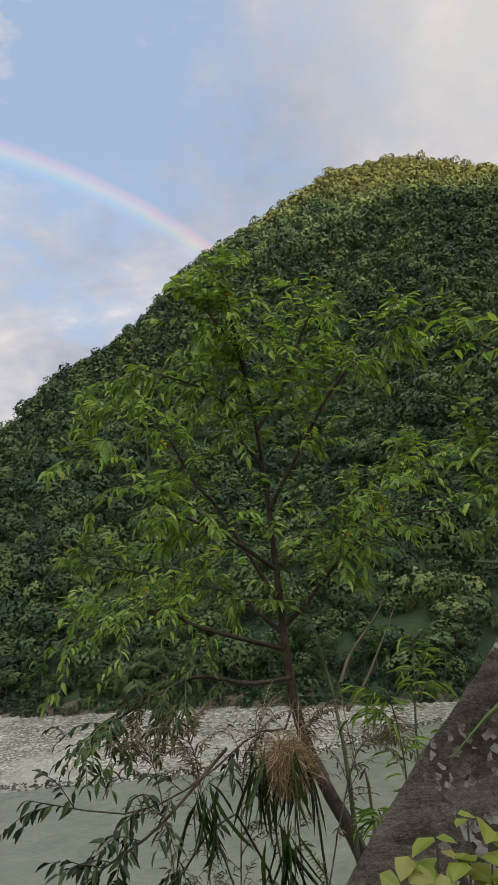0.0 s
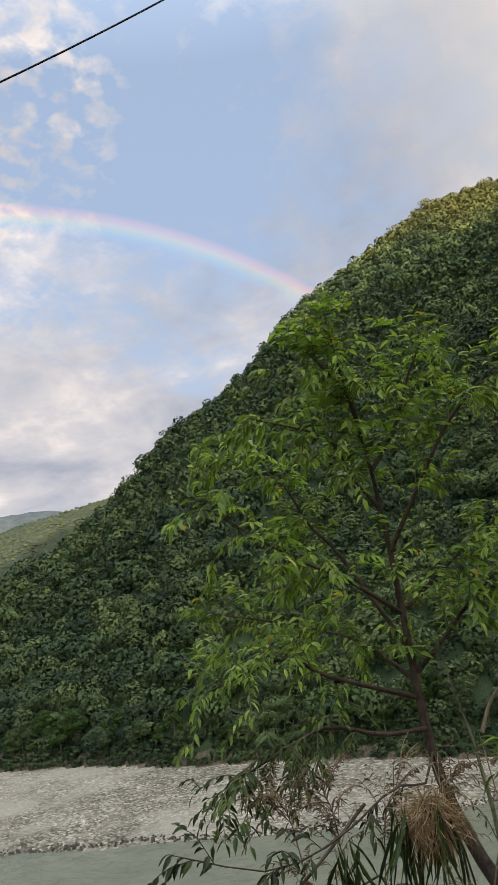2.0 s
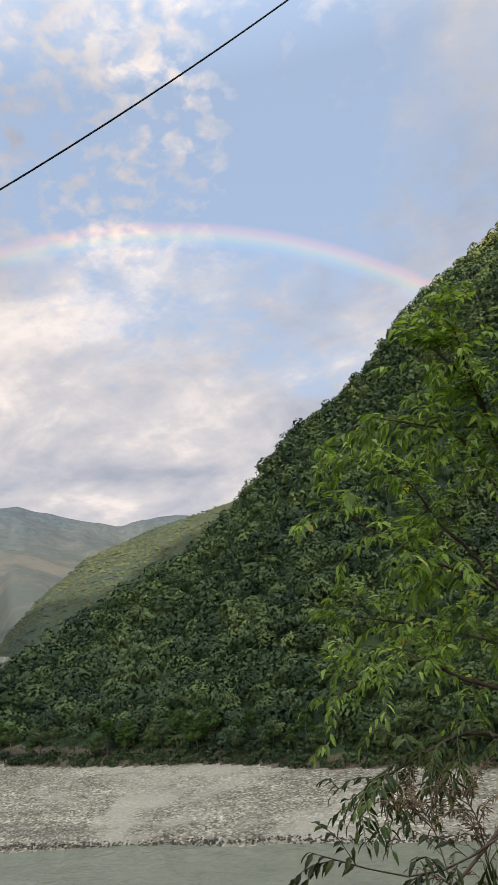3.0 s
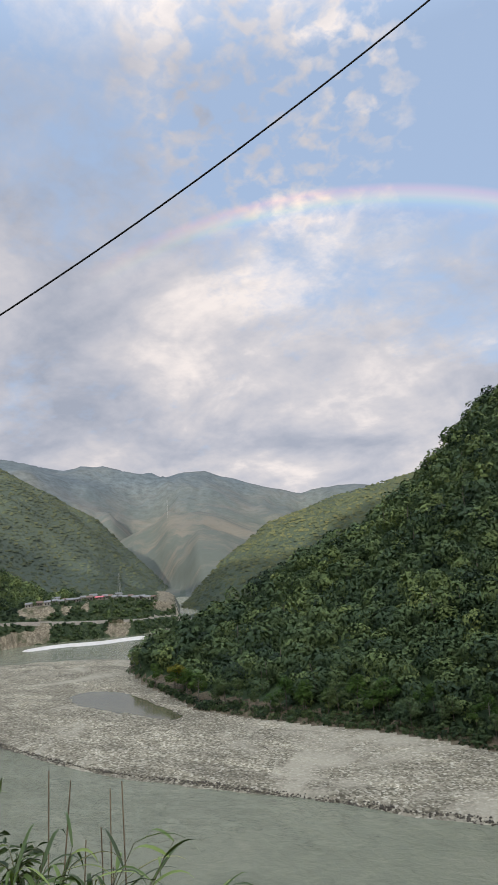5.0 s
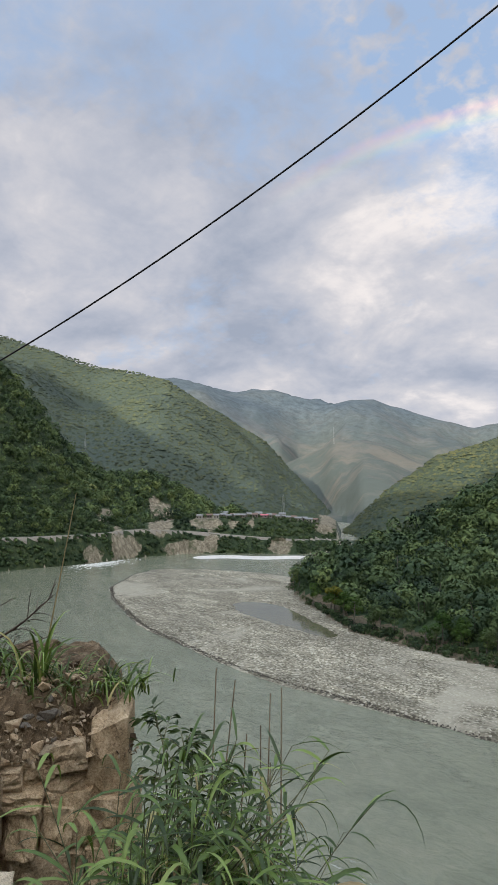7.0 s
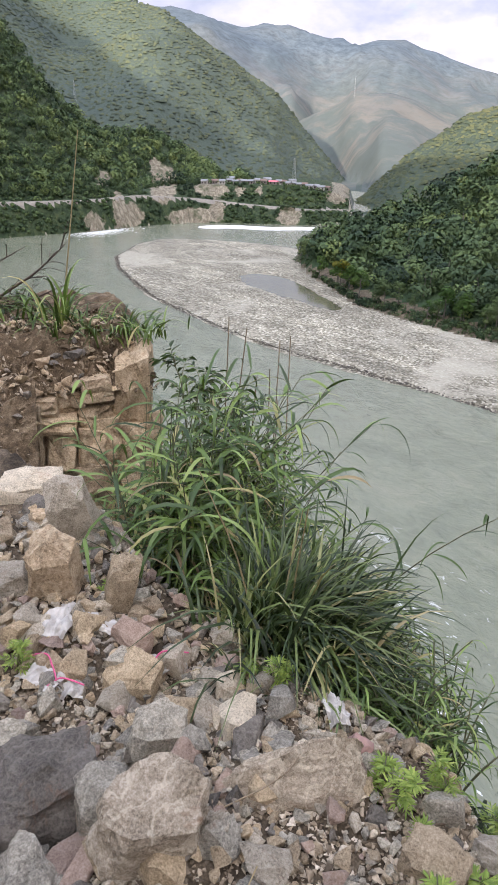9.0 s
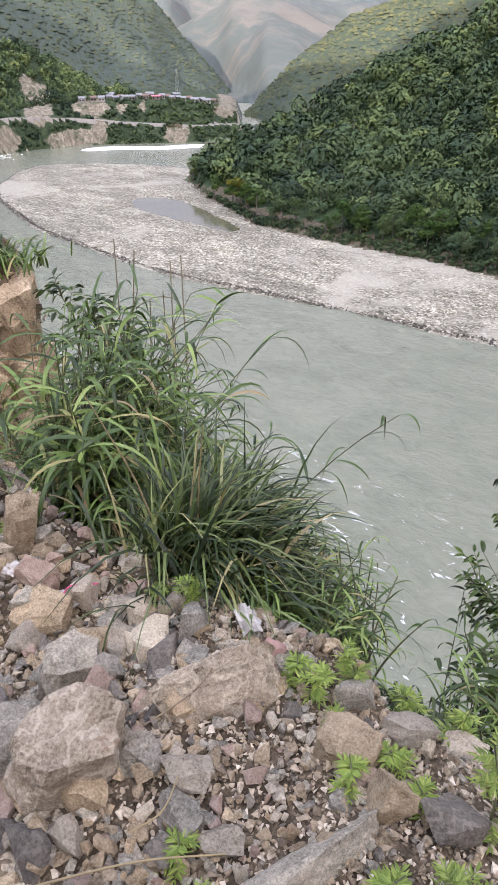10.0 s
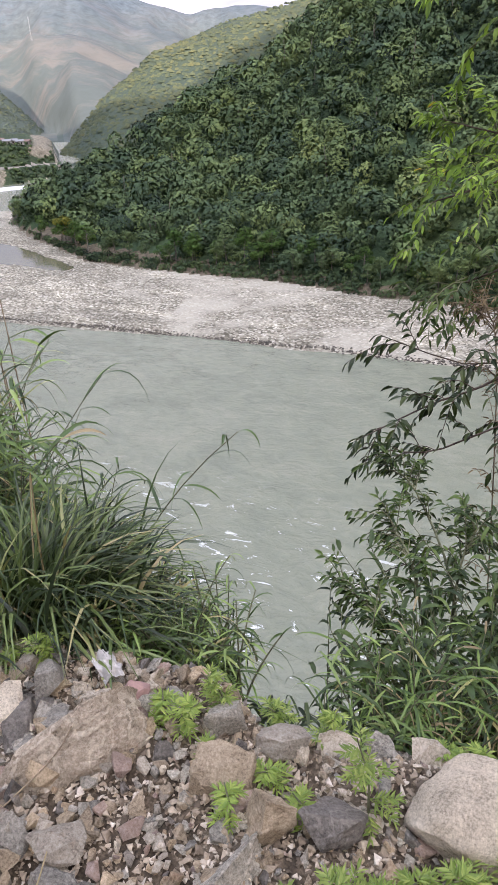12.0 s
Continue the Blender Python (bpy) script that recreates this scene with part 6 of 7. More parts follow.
# ---- rocks ----
def rock_mesh(name, rng, points, dims, mat, fine=0, rough=0.04, round_off=0.0, corners=None):
    """A broken stone: a faceted hull, refined and roughened where it is large, or worn round."""
    bm = bmesh.new()
    if round_off:
        bmesh.ops.create_icosphere(bm, subdivisions=5, radius=1.0)
        p = np.array([v.co for v in bm.verts])
        for _ in range(7):
            cut = unit(rng.normal(size=3))
            p = p - (np.clip(p @ cut - rng.uniform(0.66, 0.85), 0, None) * round_off)[:, None] * cut
        for v, q in zip(bm.verts, p):
            v.co = Vector(q)
    else:
        q_all = unit(rng.normal(size=(points + 3, 3)))
        q_all = q_all / np.max(np.abs(q_all), axis=1, keepdims=True) ** 0.75 * rng.uniform(0.80, 1.0, (points + 3, 1))
        for q in (q_all if corners is None else corners):
            bm.verts.new(Vector(q))
        hull = bmesh.ops.convex_hull(bm, input=bm.verts[:])
        bmesh.ops.delete(bm, geom=[e for e in hull["geom_interior"] if isinstance(e, bmesh.types.BMVert)], context="VERTS")
        for _ in range(fine):
            bmesh.ops.subdivide_edges(bm, edges=bm.edges[:], cuts=1, use_grid_fill=True)
    seed = Vector(rng.uniform(0, 50, 3))
    for v in bm.verts:
        if fine or round_off:
            k = noise.fractal(v.co * 2.2 + seed, 0.75, 2.0, 5)
            step = round(3.0 * noise.noise(v.co * 1.6 + seed)) / 3.0
            v.co += v.co.normalized() * (k * rough + (0 if round_off else step * rough * 1.2))
        v.co = Vector((v.co.x * dims[0], v.co.y * dims[1], v.co.z * dims[2])) 
    bmesh.ops.triangulate(bm, faces=bm.faces[:])
    bmesh.ops.recalc_face_normals(bm, faces=bm.faces[:])
    me = bpy.data.meshes.new(name)
    bm.to_mesh(me)
    bm.free()
    me.materials.append(mat)
    me.polygons.foreach_set("use_smooth", np.full(len(me.polygons), bool(round_off)))
    return me


WEDGE = [(-1, -0.7, -1), (1, -0.8, -1), (1, 0.8, -1), (-0.9, 0.8, -1), (-1.05, -0.3, -0.25), (-0.6, 0.1, 0.05), (0.45, -0.05, 0.95), (0.85, 0.15, 0.8), (0.6, -0.7, 0.0), (-0.3, -0.9, -0.5)]
PLATE = [(-1, 0.1, -0.9), (-0.75, -0.85, -0.9), (0.6, -1, -0.9), (1, 0.1, -0.9), (0.5, 1, -0.9), (-0.6, 0.9, -0.9), (-0.85, -0.2, 0.5), (-0.45, -0.75, 0.8), (0.5, -0.8, 0.65), (0.85, 0.1, 0.9), (0.3, 0.8, 1), (-0.55, 0.7, 0.75)]
BLOCK = [(-1, -0.9, -1), (0.9, -1, -1), (1, 0.8, -1), (-0.9, 1, -1), (-0.95, -0.6, 0.5), (-0.5, -0.95, 0.4), (0.8, -0.85, 0.55), (0.95, 0.5, 0.8), (-0.2, 0.9, 0.95), (-0.85, 0.7, 0.75), (0.1, -0.3, 1.0)]
SHAPES = {0: PLATE, 1: BLOCK, 2: BLOCK, 3: PLATE, 4: WEDGE, 10: PLATE, 13: WEDGE, 18: BLOCK, 22: BLOCK, 25: BLOCK}
BIG_ROCKS = [
    # x, y, half sizes, turn, tilt, sink, material, label
    (-1.06, 0.275, (0.125, 0.090, 0.105), 70, 14, 0.2, M_ROCK_RUST, "large tan rock with rusty stains lying on rubble"),
    (-1.31, 0.145, (0.135, 0.10, 0.095), 80, -6, 0.2, M_ROCK_DARK, "large dark grey rock in the rubble"),
    (-1.20, 0.235, (0.062, 0.06, 0.080), 80, 12, 0.2, M_ROCK_GREY, "blue-grey angular rock beside the dark rock"),
    (-1.26, 0.415, (0.080, 0.06, 0.070), 72, 10, 0.2, M_ROCK_GREY, "grey flat-topped rock among the rubble"),
    (-0.97, 0.58, (0.155, 0.080, 0.105), 52, 4, 0.35, M_ROCK_RUST, "big pale wedge-shaped rock at the shelf edge"),
    (-1.18, 0.44, (0.075, 0.035, 0.035), 130, 25, 0.0, M_ROCK_PINK, "pinkish striped slate fragment on rubble"),
    (-1.13, 0.04, (0.11, 0.10, 0.06), 15, 5, 0.3, M_ROCK_GREY, "grey rock with white veins on rubble"),
    (-1.14, 0.10, (0.12, 0.030, 0.022), 110, 10, -0.4, M_ROCK_PINK, "pink and red splintered slate on rubble"),
    (-1.10, 0.13, (0.10, 0.028, 0.018), 125, -8, -0.4, M_ROCK_PINK, "pink splintered slate on rubble"),
    (-1.17, 0.05, (0.11, 0.035, 0.020), 95, 14, -0.3, M_ROCK_PINK, "pale pink splintered slate on rubble"),
    (-1.50, 0.13, (0.070, 0.05, 0.065), 80, 10, 0.2, M_ROCK_GREY, "flat pale grey slab among rubble"),
    (-0.53, 0.60, (0.055, 0.042, 0.075), 15, 10, 0.35, M_ROCK_TAN, "upright tan rock in the gravel"),
    (-0.44, 0.66, (0.075, 0.055, 0.05), 40, 8, 0.3, M_ROCK_DARK, "brown-grey angular rock beside a weed"),
    (-0.575, 0.44, (0.145, 0.045, 0.055), 72, 12, 0.3, M_ROCK_GREY, "long grey and white rock half buried in gravel"),
    (-0.87, 0.41, (0.065, 0.045, 0.035), 30, 8, 0.2, M_ROCK_PALE, "pale flat stone among rubble"),
    (-0.95, 0.36, (0.05, 0.04, 0.04), 80, 12, 0.2, M_ROCK_GREY, "grey angular stone among rubble"),
    (-0.82, 0.35, (0.065, 0.035, 0.028), -10, 10, 0.1, M_ROCK_GREY, "grey slab-like stone on rubble"),
    (-0.60, 0.80, (0.085, 0.045, 0.04), 35, 5, 0.2, M_ROCK_PALE, "smooth pale stone on the shelf edge"),
    (-0.50, 0.88, (0.05, 0.035, 0.03), 20, 5, 0.2, M_ROCK_PALE, "pale stone on the shelf edge"),
    (-0.41, 0.92, (0.05, 0.035, 0.035), 0, 5, 0.2, M_ROCK_GREY, "grey stone on the shelf edge"),
    (-0.32, 0.95, (0.05, 0.035, 0.03), 10, 5, 0.2, M_ROCK_PALE, "rounded pale stone on the shelf edge"),
    (-0.72, 0.77, (0.05, 0.04, 0.045), 60, 10, 0.2, M_ROCK_GREY, "grey stone by the green weeds"),
    (-0.66, 0.66, (0.065, 0.045, 0.045), 20, 6, 0.3, M_ROCK_TAN, "tan block-shaped stone in gravel"),
    (-1.28, 0.56, (0.075, 0.05, 0.035), 25, 10, 0.1, M_ROCK_PALE, "pale flat rock near the grass"),
    (-1.36, 0.63, (0.055, 0.04, 0.035), 0, 5, 0.2, M_ROCK_PALE, "rounded pale rock near the grass"),
    (-1.52, 0.50, (0.08, 0.06, 0.07), 40, 12, 0.3, M_ROCK_TAN, "tan rock at the top of the slope"),
    (-1.62, 0.55, (0.07, 0.05, 0.05), 10, 15, 0.3, M_ROCK_PINK, "pinkish rock at the top of the slope"),
    (-1.10, 0.18, (0.05, 0.04, 0.03), 10, 15, 0.1, M_ROCK_TAN, "small tan stone on rubble"),
    (-0.98, 0.24, (0.055, 0.04, 0.04), 40, 10, 0.1, M_ROCK_TAN, "olive-tan rounded stone on rubble"),
    (-1.00, 0.12, (0.06, 0.045, 0.035), 10, 12, 0.1, M_ROCK_DARK, "dark broken stone on rubble"),
    (-0.36, 0.42, (0.08, 0.05, 0.04), 70, 10, 0.4, M_ROCK_GREY, "grey stone in the gravel"),
    (-0.28, 0.54, (0.05, 0.04, 0.05), 20, 10, 0.4, M_ROCK_PALE, "pale broken stone in gravel"),
]


def big_rocks():
    for i, (x, y, dims, turn, tilt, sink, mat, label) in enumerate(BIG_ROCKS):
        rng = np.random.default_rng(200 + i)
        me = rock_mesh("rock", rng, 12, dims, mat, 4 if dims[0] > 0.09 else 3, 0.085 if dims[0] > 0.09 else 0.06, corners=SHAPES.get(i))
        ob = tagged(new("rock", me), label, "rock", "large rubble rocks")
        px, py, pz = near_ground(x, y)
        ob.matrix_basis = pose(px, py, pz + dims[2] * (0.85 - sink), tilt, tilt * 0.4, turn)
    rng = np.random.default_rng(260)
    me = rock_mesh("boulder", rng, 10, (0.13, 0.105, 0.085), M_ROCK_PALE, 4, 0.05, 0.7)
    ob = tagged(new("boulder", me), "smooth pale grey boulder resting in the rubble", "boulder")
    px, py, pz = near_ground(-0.205, 0.80)
    ob.matrix_basis = pose(px, py, pz + 0.05, 6, -8, 20)


big_rocks()


def rubble():
    """Loose stones: the larger singly, the smallest as one spread."""
    rng = np.random.default_rng(301)
    mats = [M_ROCK_GREY, M_ROCK_GREY, M_ROCK_TAN, M_ROCK_TAN, M_ROCK_PALE, M_ROCK_PALE, M_ROCK_DARK, M_ROCK_PINK]
    shapes = []
    for m in mats:
        for k in range(3):
            dims = (1.0, rng.uniform(0.6, 0.95), rng.uniform(0.45, 0.75))
            shapes.append((rock_mesh("stone", rng, 11, dims, m, 1, 0.05), dims[2]))
    labels = {M_ROCK_GREY: "broken grey stone in the rubble", M_ROCK_TAN: "broken tan stone in the rubble", M_ROCK_PALE: "broken pale stone in the rubble", M_ROCK_DARK: "broken dark stone in the rubble", M_ROCK_PINK: "broken pinkish stone in the rubble"}
    done = 0
    while done < 290:
        az, r = rng.uniform(-8, 98), math.sqrt(rng.uniform(0.30 ** 2, 2.5 ** 2))
        edge = float(tab(az, *EDGE))
        if r > edge + 0.05:
            continue
        x, y = -r * math.sin(radians(az)), r * math.cos(radians(az))
        left = min(1.0, max(0.0, (-x - 0.45) / 0.5))
        if rng.random() > 0.25 + 0.75 * left:
            continue
        size = rng.uniform(0.014, 0.030) + left * rng.uniform(0.0, 0.036) * (1 if rng.random() < 0.8 else 1.5)
        me, h = shapes[rng.integers(0, len(shapes))]
        ob = tagged(new("stone", me), labels[me.materials[0]], "stone", "loose rubble stones")
        px, py, pz = near_ground(x, y)
        ob.matrix_basis = Matrix.LocRotScale((px, py, pz + size * h * rng.uniform(0.45, 1.0)), Euler(rng.uniform(-0.5, 0.5, 3) + (0, 0, rng.uniform(0, 6.28))), (size, size, size))
        done += 1
    # smaller stones between them
    n = 15000
    az, r = rng.uniform(-12, 100, n), np.sqrt(rng.uniform(0.3 ** 2, 2.5 ** 2, n))
    ok = r < tab(az, *EDGE) + rng.uniform(-0.02, 0.16, n)
    az, r = az[ok], r[ok]
    x, y, z, _ = land(az, r)
    n = len(x)
    left = np.clip((-x - 0.4) / 0.5, 0, 1)
    size = 0.0045 + 0.011 * rng.random(n) ** 2.0 + left * 0.022 * rng.random(n) ** 3.0
    tone = rng.choice(5, n, p=[0.28, 0.38, 0.18, 0.10, 0.06])
    for k, (m, word) in enumerate(((M_ROCK_GREY, "grey"), (M_ROCK_TAN, "tan"), (M_ROCK_PALE, "pale"), (M_ROCK_DARK, "dark"), (M_ROCK_PINK, "pinkish"))):
        pieces = []
        for q in range(3):
            bm_me = rock_mesh("chip", rng, 9, (1.0, rng.uniform(0.6, 0.9), rng.uniform(0.45, 0.7)), m)
            v = np.array([w.co for w in bm_me.vertices])
            t = np.array([w.vertices[:] for w in bm_me.polygons])
            pick = (tone == k) & (np.arange(n) % 3 == q)
            c = int(pick.sum())
            X, Y, Z = frames_for(rng.normal(size=(c, 3)) * (1, 1, 0.3), rng.normal(0, 0.6, c))
            pieces.append(scatter(v, t, np.stack([x, y, z + size * 0.6], -1)[pick], X, Y, Z, size[pick], size[pick], size[pick]))
        tagged(new("stone_chips", mesh_from("stone_chips", *join(pieces), m)), "small broken " + word + " stones covering the shelf", "stones", kind="stuff")
    # small gravel
    n = 27000
    az, r = rng.uniform(-12, 100, n), np.sqrt(rng.uniform(0.3 ** 2, 1.65 ** 2, n))
    ok = r < tab(az, *EDGE) + rng.uniform(0, 0.16, n)
    az, r = az[ok], r[ok]
    x, y, z, _ = land(az, r)
    n = len(x)
    size = rng.uniform(0.0035, 0.010, n) * (1 + 0.7 * (rng.random(n) > 0.85))
    kinds = rng.integers(0, 6, n)
    pieces = []
    for k in range(6):
        bm_me = rock_mesh("pebble", rng, 4, (1.0, 0.8, 0.6), M_ROCK_GREY)
        v = np.array([q.co for q in bm_me.vertices])
        t = [p.vertices[:] for p in bm_me.polygons if len(p.vertices) == 3]
        pick = kinds == k
        c = int(pick.sum())
        X, Y, Z = frames_for(rng.normal(size=(c, 3)) * (1, 1, 0.25), rng.normal(0, 0.5, c))
        pieces.append(scatter(v, np.array(t), np.stack([x, y, z + size * 0.35], -1)[pick], X, Y, Z, size[pick], size[pick], size[pick]))
    m, nd = material("mixed_gravel")
    geo = nd.add("NewGeometry").outputs
    grain = nd.noise(geo["Position"], 160.0, 4.0, 0.65)
    colour = nd.ramp(geo["Random Per Island"], [(0.0, (0.08, 0.062, 0.044)), (0.3, (0.20, 0.158, 0.112)), (0.6, (0.33, 0.268, 0.192)), (0.85, (0.45, 0.385, 0.295)), (1.0, (0.57, 0.505, 0.415))])
    colour = nd.mix(0.6, colour, nd.ramp(grain, [(0.35, (0.6, 0.6, 0.6)), (0.65, (1.2, 1.2, 1.2))]), "MULTIPLY")
    finish(nd, colour, 0.9, grain, 0.4, 0.003)
    tagged(new("gravel", mesh_from("gravel", *join(pieces), m)), "small broken stones and grit on the rubble shelf", "gravel", kind="stuff")


def slab():
    """A dark weathered slab leaning up to the right of the shelf, with a sharp sloping crest."""
    crest = smooth_line([(1.75, 2.75, 0.10), (0.95, 2.2, -0.38), (0.66, 1.94, -0.66), (0.38, 1.82, -0.93), (0.14, 1.65, -1.15), (0.00, 1.53, -1.32), (-0.07, 1.48, -1.44)], 170)
    n, m = 170, 110
    verts = []
    for i, c in enumerate(crest):
        for j in range(m):
            s = (j / (m - 1)) * 2 - 1
            if s < 0:
                q = c + np.array((-0.10, 0.42, -1.9)) * (-s) ** 1.1
            else:
                front = np.array((0.62, -0.42, -1.05)) * s + np.array((0.0, 0.0, 0.16)) * math.sin(s * math.pi)
                q = c + front
            k = noise.fractal(Vector((q[0] * 1.2, q[1] * 1.2, q[2] * 3.2)), 0.9, 2.0, 5)
            along, across = (q - crest[0]) @ np.array((-0.62, -0.43, -0.65)), s
            ridge = 1 - 2 * abs(noise.noise(Vector((along * 1.1, across * 5.0, 2.0)))) + 0.5 * (1 - 2 * abs(noise.noise(Vector((along * 3.0, across * 13.0, 7.0)))))
            pit = min(0.0, noise.noise(Vector((q[0] * 7, q[1] * 7, q[2] * 7))) + 0.25)
            verts.append(q + np.array((0.35, -0.75, 0.45)) * (k * 0.06 + ridge * 0.042 + pit * 0.10) * min(1, abs(s) * 6 + 0.25))
    i, j = np.meshgrid(np.arange(n - 1), np.arange(m - 1), indexing="ij")
    f = np.stack([i * m + j, i * m + j + 1, (i + 1) * m + j + 1, (i + 1) * m + j], -1).reshape(-1, 4)
    tagged(new("rock_slab", mesh_from("rock_slab", np.array(verts), f, M_SLAB, None, True)), "dark weathered rock slab with a sloping crest", "rock")


slab()


def grit_material():
    m, n = material("outcrop_grit")
    geo = n.add("NewGeometry").outputs
    colour = n.ramp(geo["Random Per Island"], [(0.0, (0.07, 0.05, 0.032)), (0.4, (0.17, 0.125, 0.080)), (0.75, (0.30, 0.235, 0.160)), (1.0, (0.48, 0.41, 0.32))])
    finish(n, colour, 0.92, n.noise(geo["Position"], 120.0, 4.0), 0.4, 0.004)
    return m


M_GRIT = grit_material()


def outcrop():
    """Layered sandstone outcrop: broken blocks in ledges under a cap of loose soil, with a stony slope beside them."""
    root = thing("rock_outcrop", "layered tan sandstone outcrop capped with loose stones", "rock", at=(-3.9, 1.35, -3.0))
    right, back = np.array((0.443, 0.896, 0)), np.array((-0.896, 0.443, 0))
    corner = np.array((-3.50, 1.80, 0.0))
    here = np.array(root.location)
    rng = np.random.default_rng(401)
    # dark earth behind the blocks
    n, m = 120, 70
    verts = []
    for i in range(n):
        p = i / (n - 1) * 3.0
        for j in range(m):
            z = -1.62 - j / (m - 1) * 1.8
            base = corner + back * (0.9 - p) if p < 0.9 else corner - right * (p - 0.9)
            face = right if p < 0.86 else (-back if p > 0.94 else unit(right - back))
            q = base + np.array((0, 0, z))
            verts.append(q + face * (noise.fractal(Vector(q * 5.0), 0.9, 2.0, 6) * 0.07 - 0.01) - here)
    i, j = np.meshgrid(np.arange(n - 1), np.arange(m - 1), indexing="ij")
    f = np.stack([i * m + j, i * m + j + 1, (i + 1) * m + j + 1, (i + 1) * m + j], -1).reshape(-1, 4)
    part("rock_face", mesh_from("rock_face", np.array(verts), f, M_OUTCROP, None, False), None, root)
    # ledges of blocks: run along the face from the corner, heights, how far they stand out
    rows = [(0.00, 0.20, -1.84, -1.46, 0.04, M_OUTCROP), (0.02, 0.24, -2.30, -1.86, 0.05, M_OUTCROP), (0.23, 0.40, -1.72, -1.58, 0.07, M_OUTCROP), (0.38, 0.55, -1.74, -1.60, 0.05, M_OUTCROP), (0.54, 0.74, -1.77, -1.66, 0.08, M_OUTCROP),
            (0.24, 0.48, -1.86, -1.74, 0.03, M_OUTCROP), (0.46, 0.72, -1.88, -1.77, 0.10, M_OUTCROP), (0.29, 0.46, -2.12, -1.88, 0.06, M_OUTCROP), (0.45, 0.63, -2.14, -1.90, 0.09, M_OUTCROP),
            (0.30, 0.62, -2.38, -2.14, 0.10, M_OUTCROP), (0.66, 0.76, -2.05, -1.72, 0.12, M_OUTCROP), (0.22, 0.34, -2.60, -2.32, 0.08, M_OUTCROP), (0.34, 0.66, -2.75, -2.39, 0.07, M_OUTCROP), (0.72, 0.95, -1.72, -1.62, 0.05, M_ROCK_TAN)]
    for low, high in ((-2.12, -1.84), (-2.42, -2.10), (-2.75, -2.40)):
        a = -0.06 + rng.uniform(0, 0.05)
        while a < (0.28 if low > -2.2 else 0.9):
            wide = rng.uniform(0.14, 0.30)
            rows.append((a, a + wide, low + rng.normal(0, 0.03), high + rng.normal(0, 0.03), rng.uniform(0.02, 0.09), M_OUTCROP))
            a += wide
    box = np.array([(a, b, c) for a in (-1, 1) for b in (-1, 1) for c in (-1, 1)], float)
    for a0, a1, z0, z1, proud, mat in rows:
        dims = ((a1 - a0) / 2 * 1.12, 0.17, (z1 - z0) / 2 * 1.10)
        corners = np.concatenate([box * (1 - rng.uniform(0, 0.45, (8, 3)) ** 1.3), box[rng.integers(0, 8, 8)] * (1 - rng.uniform(0, 0.5, (8, 3)))])
        ob = part("block", rock_mesh("block", rng, 8, dims, mat, 3, 0.09, corners=corners), None, root)
        q = corner - right * (a0 + a1) / 2 + back * (0.16 - proud) + np.array((0, 0, (z0 + z1) / 2)) - here
        ob.location = Vector(q)
        ob.rotation_euler = (rng.normal(0, 0.08), rng.normal(0, 0.07), math.atan2(right[1], right[0]) + rng.normal(0, 0.12))
    # cap of loose soil and stones, and the slope of earth and stones beside the ledges
    cap_z = lambda a, b: -1.64 + 0.30 * np.clip(np.asarray(b) * 4.5, 0, 1) * np.clip(np.asarray(a) * 4 + 0.35, 0, 1)
    bm = bmesh.new()
    bmesh.ops.create_grid(bm, x_segments=90, y_segments=46, size=0.5)
    for v in bm.verts:
        a, b = -(v.co.x - 0.5) * 2.3, v.co.y + 0.5
        q = corner - right * a + back * (b * 1.2 - 0.03) + np.array((0, 0, float(cap_z(a, b))))
        v.co = Vector(q + np.array((0, 0, 0.05)) * noise.fractal(Vector(q * 6.0), 0.9, 2.0, 6)) - root.location
    part("cap", bm, M_CRUMB, root, "brown crumbly soil cap")
    bm = bmesh.new()
    bmesh.ops.create_grid(bm, x_segments=60, y_segments=50, size=0.5)
    lie = lambda a, d: corner - right * a - back * (d * 0.75 + 0.02) + np.array((0, 0, -1.55 - 0.75 * d - 0.35 * max(0.0, 0.85 - a) * d))
    for v in bm.verts:
        a, d = 0.66 + (v.co.x + 0.5) * 1.5, v.co.y + 0.5
        q = lie(a, d)
        v.co = Vector(q + np.array((0, 0, 0.06)) * noise.fractal(Vector(q * 6.0), 0.9, 2.0, 6)) - root.location
    part("stony_slope", bm, M_CRUMB, root, "brown earth slope full of small stones")
    # grit and broken stone packed in both
    n = 5200
    a, b = rng.uniform(-0.02, 1.9, n), rng.uniform(-0.02, 0.5, n)
    spot = corner - right * a[:, None] + back * (b[:, None] * 1.2 - 0.03) + np.stack([0 * a, 0 * a, cap_z(a, b)], -1)
    slope = np.array([lie(p, d) for p, d in zip(rng.uniform(0.68, 2.0, 3200), rng.uniform(0, 1, 3200))])
    spot = np.concatenate([spot, slope]) + rng.normal(0, 0.012, (n + 3200, 3)) - here
    size = rng.uniform(0.006, 0.022, len(spot)) * (1 + (rng.random(len(spot)) > 0.92))
    chip = rock_mesh("pebble", rng, 4, (1.0, 0.8, 0.55), M_OUTCROP)
    X, Y, Z = frames_for(rng.normal(size=(len(spot), 3)), rng.uniform(0, 6, len(spot)))
    v, f = scatter(np.array([w.co for w in chip.vertices]), np.array([w.vertices[:] for w in chip.polygons]), spot, X, Y, Z, size, size, size)
    part("grit", mesh_from("grit", v, f, M_GRIT), None, root)
    shapes = [rock_mesh("stone", rng, 11, (1.0, rng.uniform(0.6, 0.9), rng.uniform(0.4, 0.6)), (M_OUTCROP, M_ROCK_TAN, M_ROCK_DARK, M_OUTCROP)[k % 4], 1) for k in range(12)]
